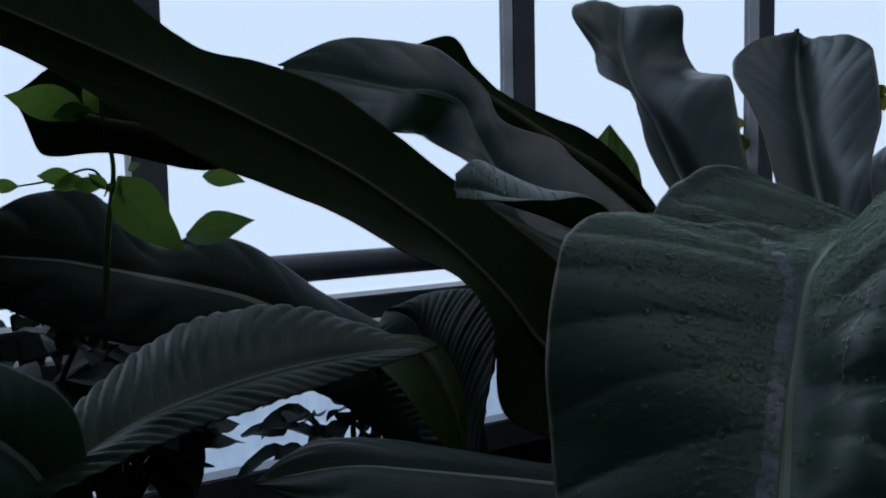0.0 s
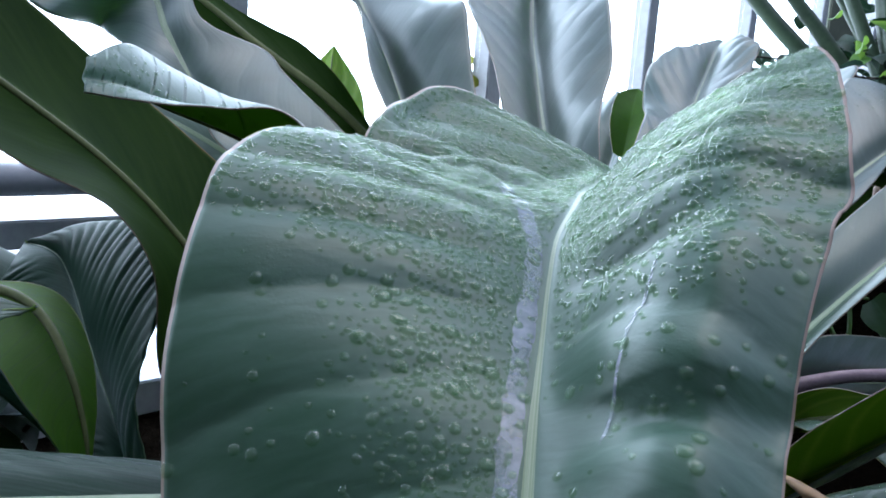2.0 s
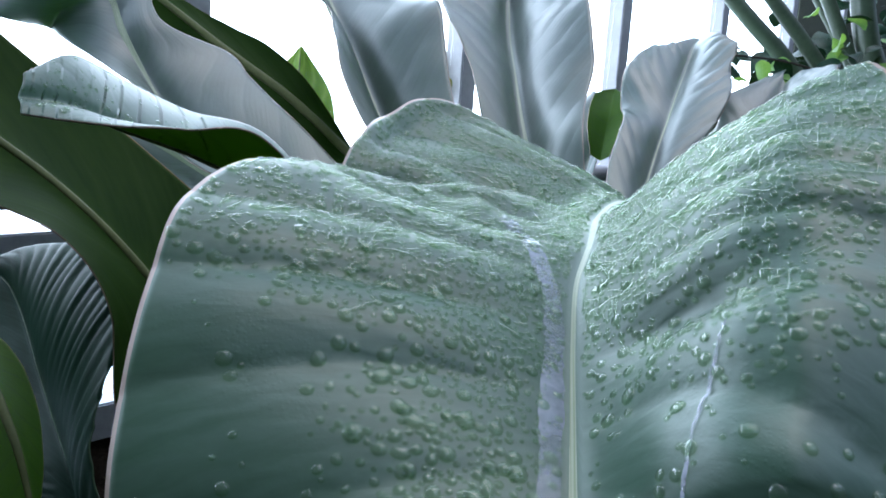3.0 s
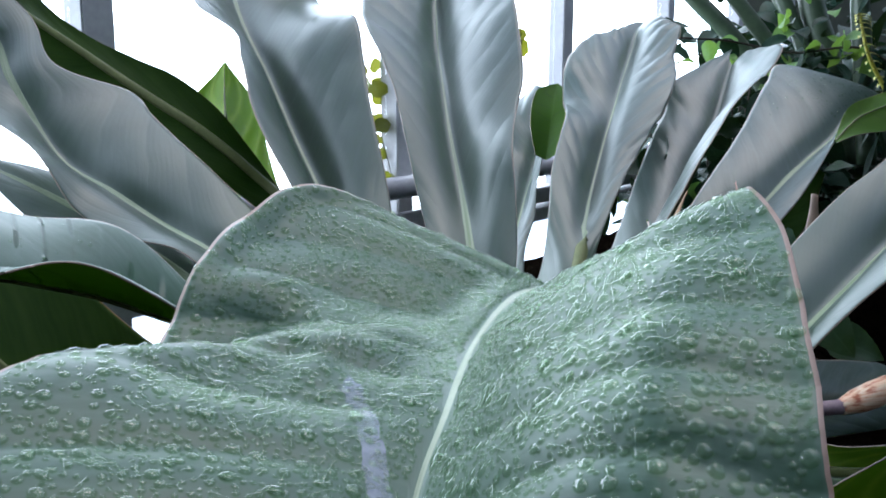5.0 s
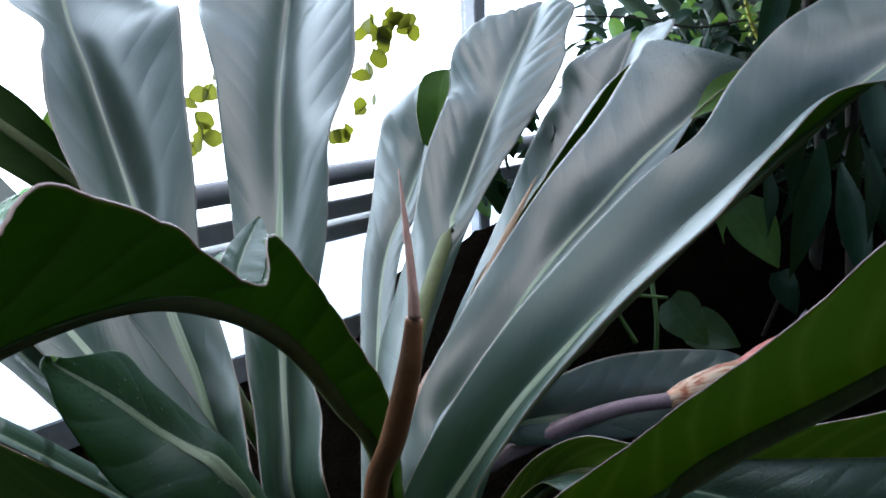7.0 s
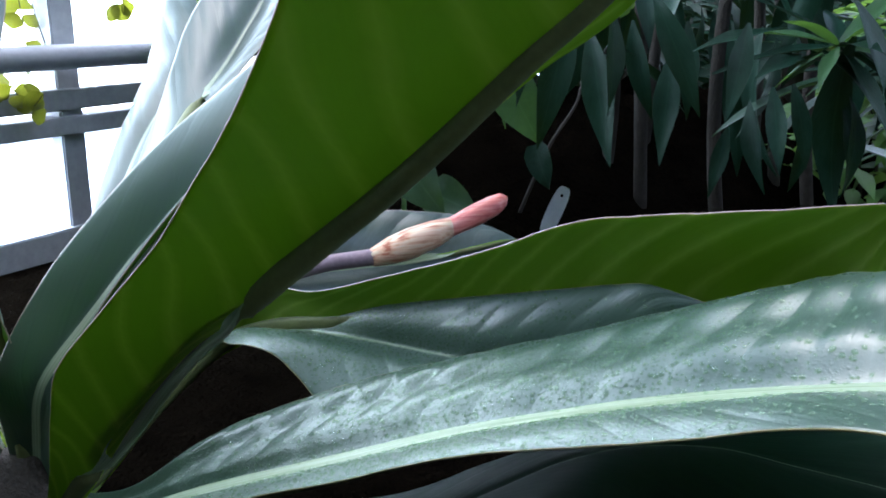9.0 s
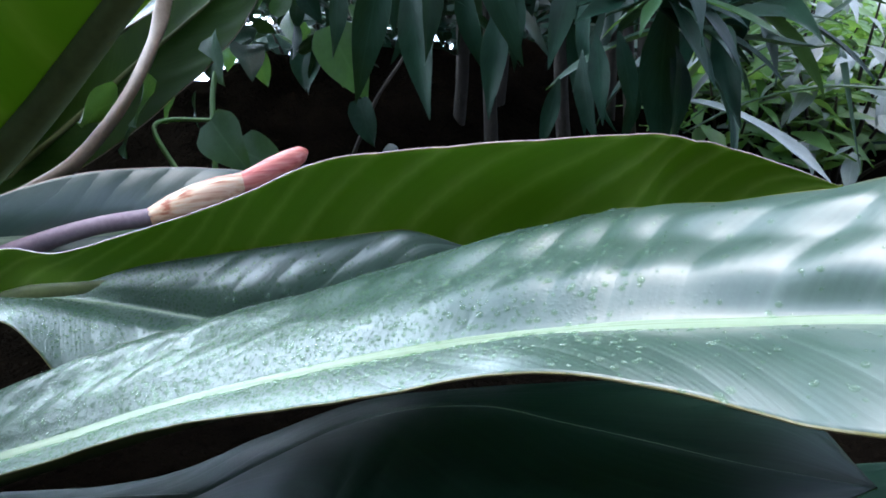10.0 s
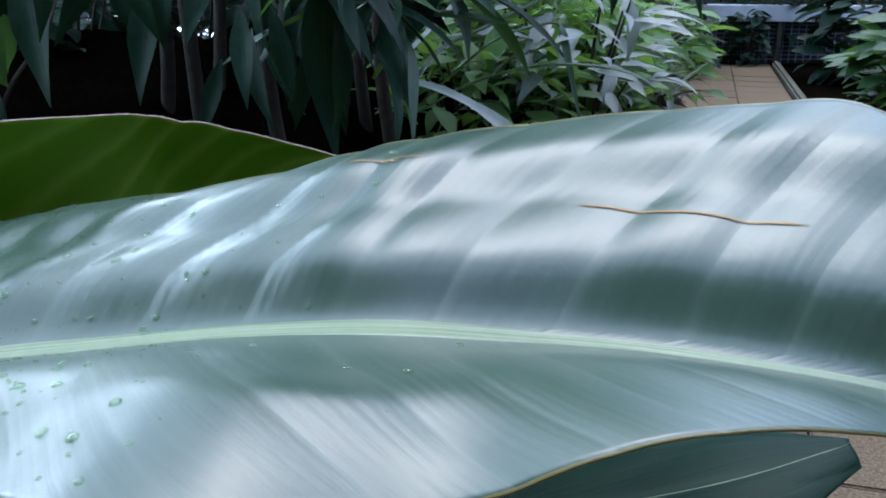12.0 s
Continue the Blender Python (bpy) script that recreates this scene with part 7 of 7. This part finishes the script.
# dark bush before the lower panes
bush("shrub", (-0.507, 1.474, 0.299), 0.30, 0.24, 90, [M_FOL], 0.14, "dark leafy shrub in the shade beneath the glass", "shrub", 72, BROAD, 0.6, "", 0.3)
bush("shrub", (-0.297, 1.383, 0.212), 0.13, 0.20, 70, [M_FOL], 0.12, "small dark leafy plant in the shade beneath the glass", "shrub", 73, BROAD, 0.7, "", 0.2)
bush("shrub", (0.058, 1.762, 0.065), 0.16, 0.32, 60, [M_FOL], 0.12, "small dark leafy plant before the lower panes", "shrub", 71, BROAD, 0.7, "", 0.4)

# ---- water ----
m_water, n, l, b = mat("water")
b.inputs["Base Color"].default_value = (0.95, 1.0, 0.98, 1)
b.inputs["Transmission Weight"].default_value, b.inputs["Roughness"].default_value, b.inputs["IOR"].default_value = 1.0, 0.02, 1.33
tp, gl, fr, mx, mg = n.new("ShaderNodeBsdfTransparent"), n.new("ShaderNodeBsdfGlossy"), n.new("ShaderNodeFresnel"), n.new("ShaderNodeMixShader"), n.new("ShaderNodeMixShader")
gl.inputs["Roughness"].default_value, fr.inputs[0].default_value, mg.inputs[0].default_value = 0.14, 1.45, 0.06
tp.inputs[0].default_value = (0.84, 0.96, 0.78, 1)
cap = n.new("ShaderNodeMath")
cap.operation = "MINIMUM"
cap.inputs[1].default_value = 0.24
l.new(fr.outputs[0], cap.inputs[0])
l.new(cap.outputs[0], mx.inputs[0])
l.new(tp.outputs[0], mx.inputs[1])
l.new(gl.outputs[0], mx.inputs[2])
df, md = n.new("ShaderNodeBsdfDiffuse"), n.new("ShaderNodeMixShader")
df.inputs[0].default_value, md.inputs[0].default_value = (0.27, 0.35, 0.31, 1), 0.15
l.new(mx.outputs[0], md.inputs[1])
l.new(df.outputs[0], md.inputs[2])
l.new(md.outputs[0], mg.inputs[1])
l.new(b.outputs[0], mg.inputs[2])
l.new(mg.outputs[0], n["Material Output"].inputs[0])
DOMES = []
for level in (2, 3):
    dome = bmesh.new()
    bmesh.ops.create_icosphere(dome, subdivisions=level, radius=1)
    bmesh.ops.delete(dome, geom=[v for v in dome.verts if v.co.z < -0.05], context="VERTS")
    dome.verts.index_update()
    DOMES.append((np.array([v.co for v in dome.verts]), [tuple(v.index for v in f.verts) for f in dome.faces]))
    dome.free()


def drops(key, count, where, sizes, seed, label):
    """Round drops sitting on a leaf: where(u, v) is how likely one lies there."""
    r = random.Random(seed)
    g, nn, _ = SURFACES[key]
    nu, nv = g.shape[:2]
    verts, faces, lying = [], [], {}
    tries = 0
    while count and tries < 400000:
        tries += 1
        fu, fv = r.random(), r.random()
        if r.random() > where(fu, 2 * fv - 1):
            continue
        x, y = fu * (nu - 1.001), fv * (nv - 1.001)
        i, j, a, c = int(x), int(y), x % 1, y % 1
        p = (1 - a) * ((1 - c) * g[i, j] + c * g[i, j + 1]) + a * ((1 - c) * g[i + 1, j] + c * g[i + 1, j + 1])
        rad = sizes[0] + (sizes[1] - sizes[0]) * r.random() ** 1.7
        cell = tuple(int(math.floor(k / 0.006)) for k in p)
        near = [o for dx in (-1, 0, 1) for dy in (-1, 0, 1) for dz in (-1, 0, 1) for o in lying.get((cell[0] + dx, cell[1] + dy, cell[2] + dz), ())]
        if any((p[0] - o[0]) ** 2 + (p[1] - o[1]) ** 2 + (p[2] - o[2]) ** 2 < (0.98 * (rad + o[3])) ** 2 for o in near):
            continue
        lying.setdefault(cell, []).append((p[0], p[1], p[2], rad))
        q = nn[i, j]
        s = np.cross(q, (r.gauss(0, 1), r.gauss(0, 1), r.gauss(0, 1)))
        s /= np.linalg.norm(s)
        t = np.cross(q, s)
        st = r.uniform(1.0, 1.15) if r.random() < 0.97 else r.uniform(1.2, 1.6)
        DV, DF = DOMES[1 if rad > 0.002 else 0]
        o = len(verts)
        verts += list(p + rad * (DV[:, :1] * s * st + DV[:, 1:2] * t + (0.56 * DV[:, 2:] - 0.04) * q))
        faces += [tuple(k + o for k in f) for f in DF]
        count -= 1
    ob = new("water_drops", mesh_of("water_drops", verts, faces, [m_water]))
    return tagged(ob, label, "water", kind="stuff")


def patch(u, v, u0, v0, su, sv):
    return math.exp(-((u - u0) / su) ** 2 - ((v - v0) / sv) ** 2)


def on_front(u, v):
    """Dense over the crest, thinning out to a band beside the midrib nearer the tip."""
    if u < 0.42 or abs(v) < 0.03 or abs(v) > 0.985:
        return 0
    p = 0.45 + 0.55 * max(0, math.sin(u * 188 + 8 * abs(v)))
    if v > 0:
        crest = max(0.0, min(1, (u - 0.42) / 0.06, (0.795 - u) / 0.02)) * (1.0 if v < 0.72 else 0.25)
        band = patch(u, v, 0.82, 0.24, 0.045, 0.15) + 0.25 * patch(u, v, 0.88, 0.16, 0.05, 0.10)
    else:
        crest = max(0.0, min(1, (u - 0.42) / 0.06, (0.775 - u) / 0.02))
        band = 0.35 * patch(u, v, 0.79, -0.6, 0.02, 0.4)
    return p * min(1, crest + 0.9 * band + 0.006)


drops(1, 8500, on_front, (0.0013, 0.0042), 101, "clear round water drops on the front leaf")
drops(1, 260, on_front, (0.003, 0.0052), 107, "large clear water drops on the front leaf")
drops(10, 5200, lambda u, v: patch(u, v, 0.39, 0, 0.15, 1.2), (0.0008, 0.0032), 102, "clear water drops on the low glossy leaf")
drops(13, 2600, lambda u, v: patch(u, v, 0.45, 0, 0.3, 1.2), (0.0008, 0.003), 106, "clear water drops on the leaf between the stalk and the low leaf")
drops(5, 350, lambda u, v: patch(u, v, 0.93, 0, 0.06, 1.0), (0.001, 0.003), 103, "water drops on the tip of the broad leaf")
drops(21, 300, lambda u, v: patch(u, v, 0.8, 0.2, 0.3, 0.6), (0.0007, 0.0025), 104, "water drops on the low leaf under the front one")
drops(17, 200, lambda u, v: patch(u, v, 0.8, 0, 0.25, 0.6), (0.0007, 0.0025), 105, "water drops on the curled-over leaf")


# pale strips of water film, the sheen of the sky put into their colour
m_film, n, l, b = mat("water_mark")
l.new(ramp(n, l, noise_tex(n, l, 120.0, 3), [(0.3, (0.24, 0.28, 0.33)), (0.7, (0.34, 0.38, 0.46))]), b.inputs["Base Color"])
b.inputs["Roughness"].default_value = 0.22
tp, mx = n.new("ShaderNodeBsdfTransparent"), n.new("ShaderNodeMixShader")
l.new(ramp(n, l, noise_tex(n, l, 45.0, 3), [(0.3, (0.2, 0.2, 0.2)), (0.62, (0.65, 0.65, 0.65))]), mx.inputs[0])
l.new(tp.outputs[0], mx.inputs[1])
l.new(b.outputs[0], mx.inputs[2])
l.new(mx.outputs[0], n["Material Output"].inputs[0])


def mark(key, line, width, seed, label, name="water_mark", material=m_film, lift=0.0006):
    """A thin ragged film that follows a line of (u, v) on a leaf."""
    r = random.Random(seed)
    g, nn, _ = SURFACES[key]
    nu, nv = g.shape[:2]
    p = curve([(a, c, 0) for a, c in line], 90)
    rows = []
    for a, c, _z in p:
        x, y = min(max(a, 0), 0.998) * (nu - 1), (c + 1) / 2 * (nv - 1)
        i, j, e, f = int(x), int(y), x % 1, y % 1
        q = (1 - e) * ((1 - f) * g[i, j] + f * g[i, j + 1]) + e * ((1 - f) * g[i + 1, j] + f * g[i + 1, j + 1])
        rows.append((q + nn[i, j] * lift, nn[i, j]))
    c = np.array([q for q, _ in rows])
    t = np.gradient(c, axis=0)
    verts = []
    for i, (q, m) in enumerate(rows):
        s = np.cross(t[i], m)
        s /= np.linalg.norm(s) + 1e-9
        w = width * min(1, i / 6 + 0.1, (89 - i) / 6 + 0.1)
        verts += [q - s * w * r.uniform(0.4, 0.55), q + m * 0.0002, q + s * w * r.uniform(0.38, 0.62)]
    ob = new(name, mesh_of(name, verts, grid_faces(90, 3), [material]))
    tagged(ob, label, name.replace("_", " "), kind="stuff")


mark(1, [(0.672, 0.30), (0.685, 0.25), (0.70, 0.18), (0.735, 0.07), (0.77, 0.05), (0.82, 0.054), (0.88, 0.062), (0.95, 0.08)], 0.013, 7, "wet film along the midrib, its sky sheen in the pale colour")
mark(1, [(0.80, -0.52), (0.815, -0.47), (0.83, -0.42), (0.845, -0.37), (0.86, -0.31)], 0.0022, 8, "thin pale water trail on the front leaf")

M_SCAR = surface("dry_tear", (0.22, 0.12, 0.04), (0.42, 0.28, 0.12), 90, 0.7, relief=0.4, dist=0.001)
for line, w in (([(0.732, -0.80), (0.745, -0.785), (0.755, -0.775), (0.769, -0.75)], 0.0014), ([(0.829, -0.47), (0.84, -0.455), (0.853, -0.43), (0.87, -0.415), (0.886, -0.40), (0.906, -0.40)], 0.0018), ([(0.752, -0.80), (0.754, -0.77), (0.757, -0.74)], 0.0016)):
    mark(10, line, w, 21, "dry orange-brown tear in the low leaf", "leaf_scar", M_SCAR)
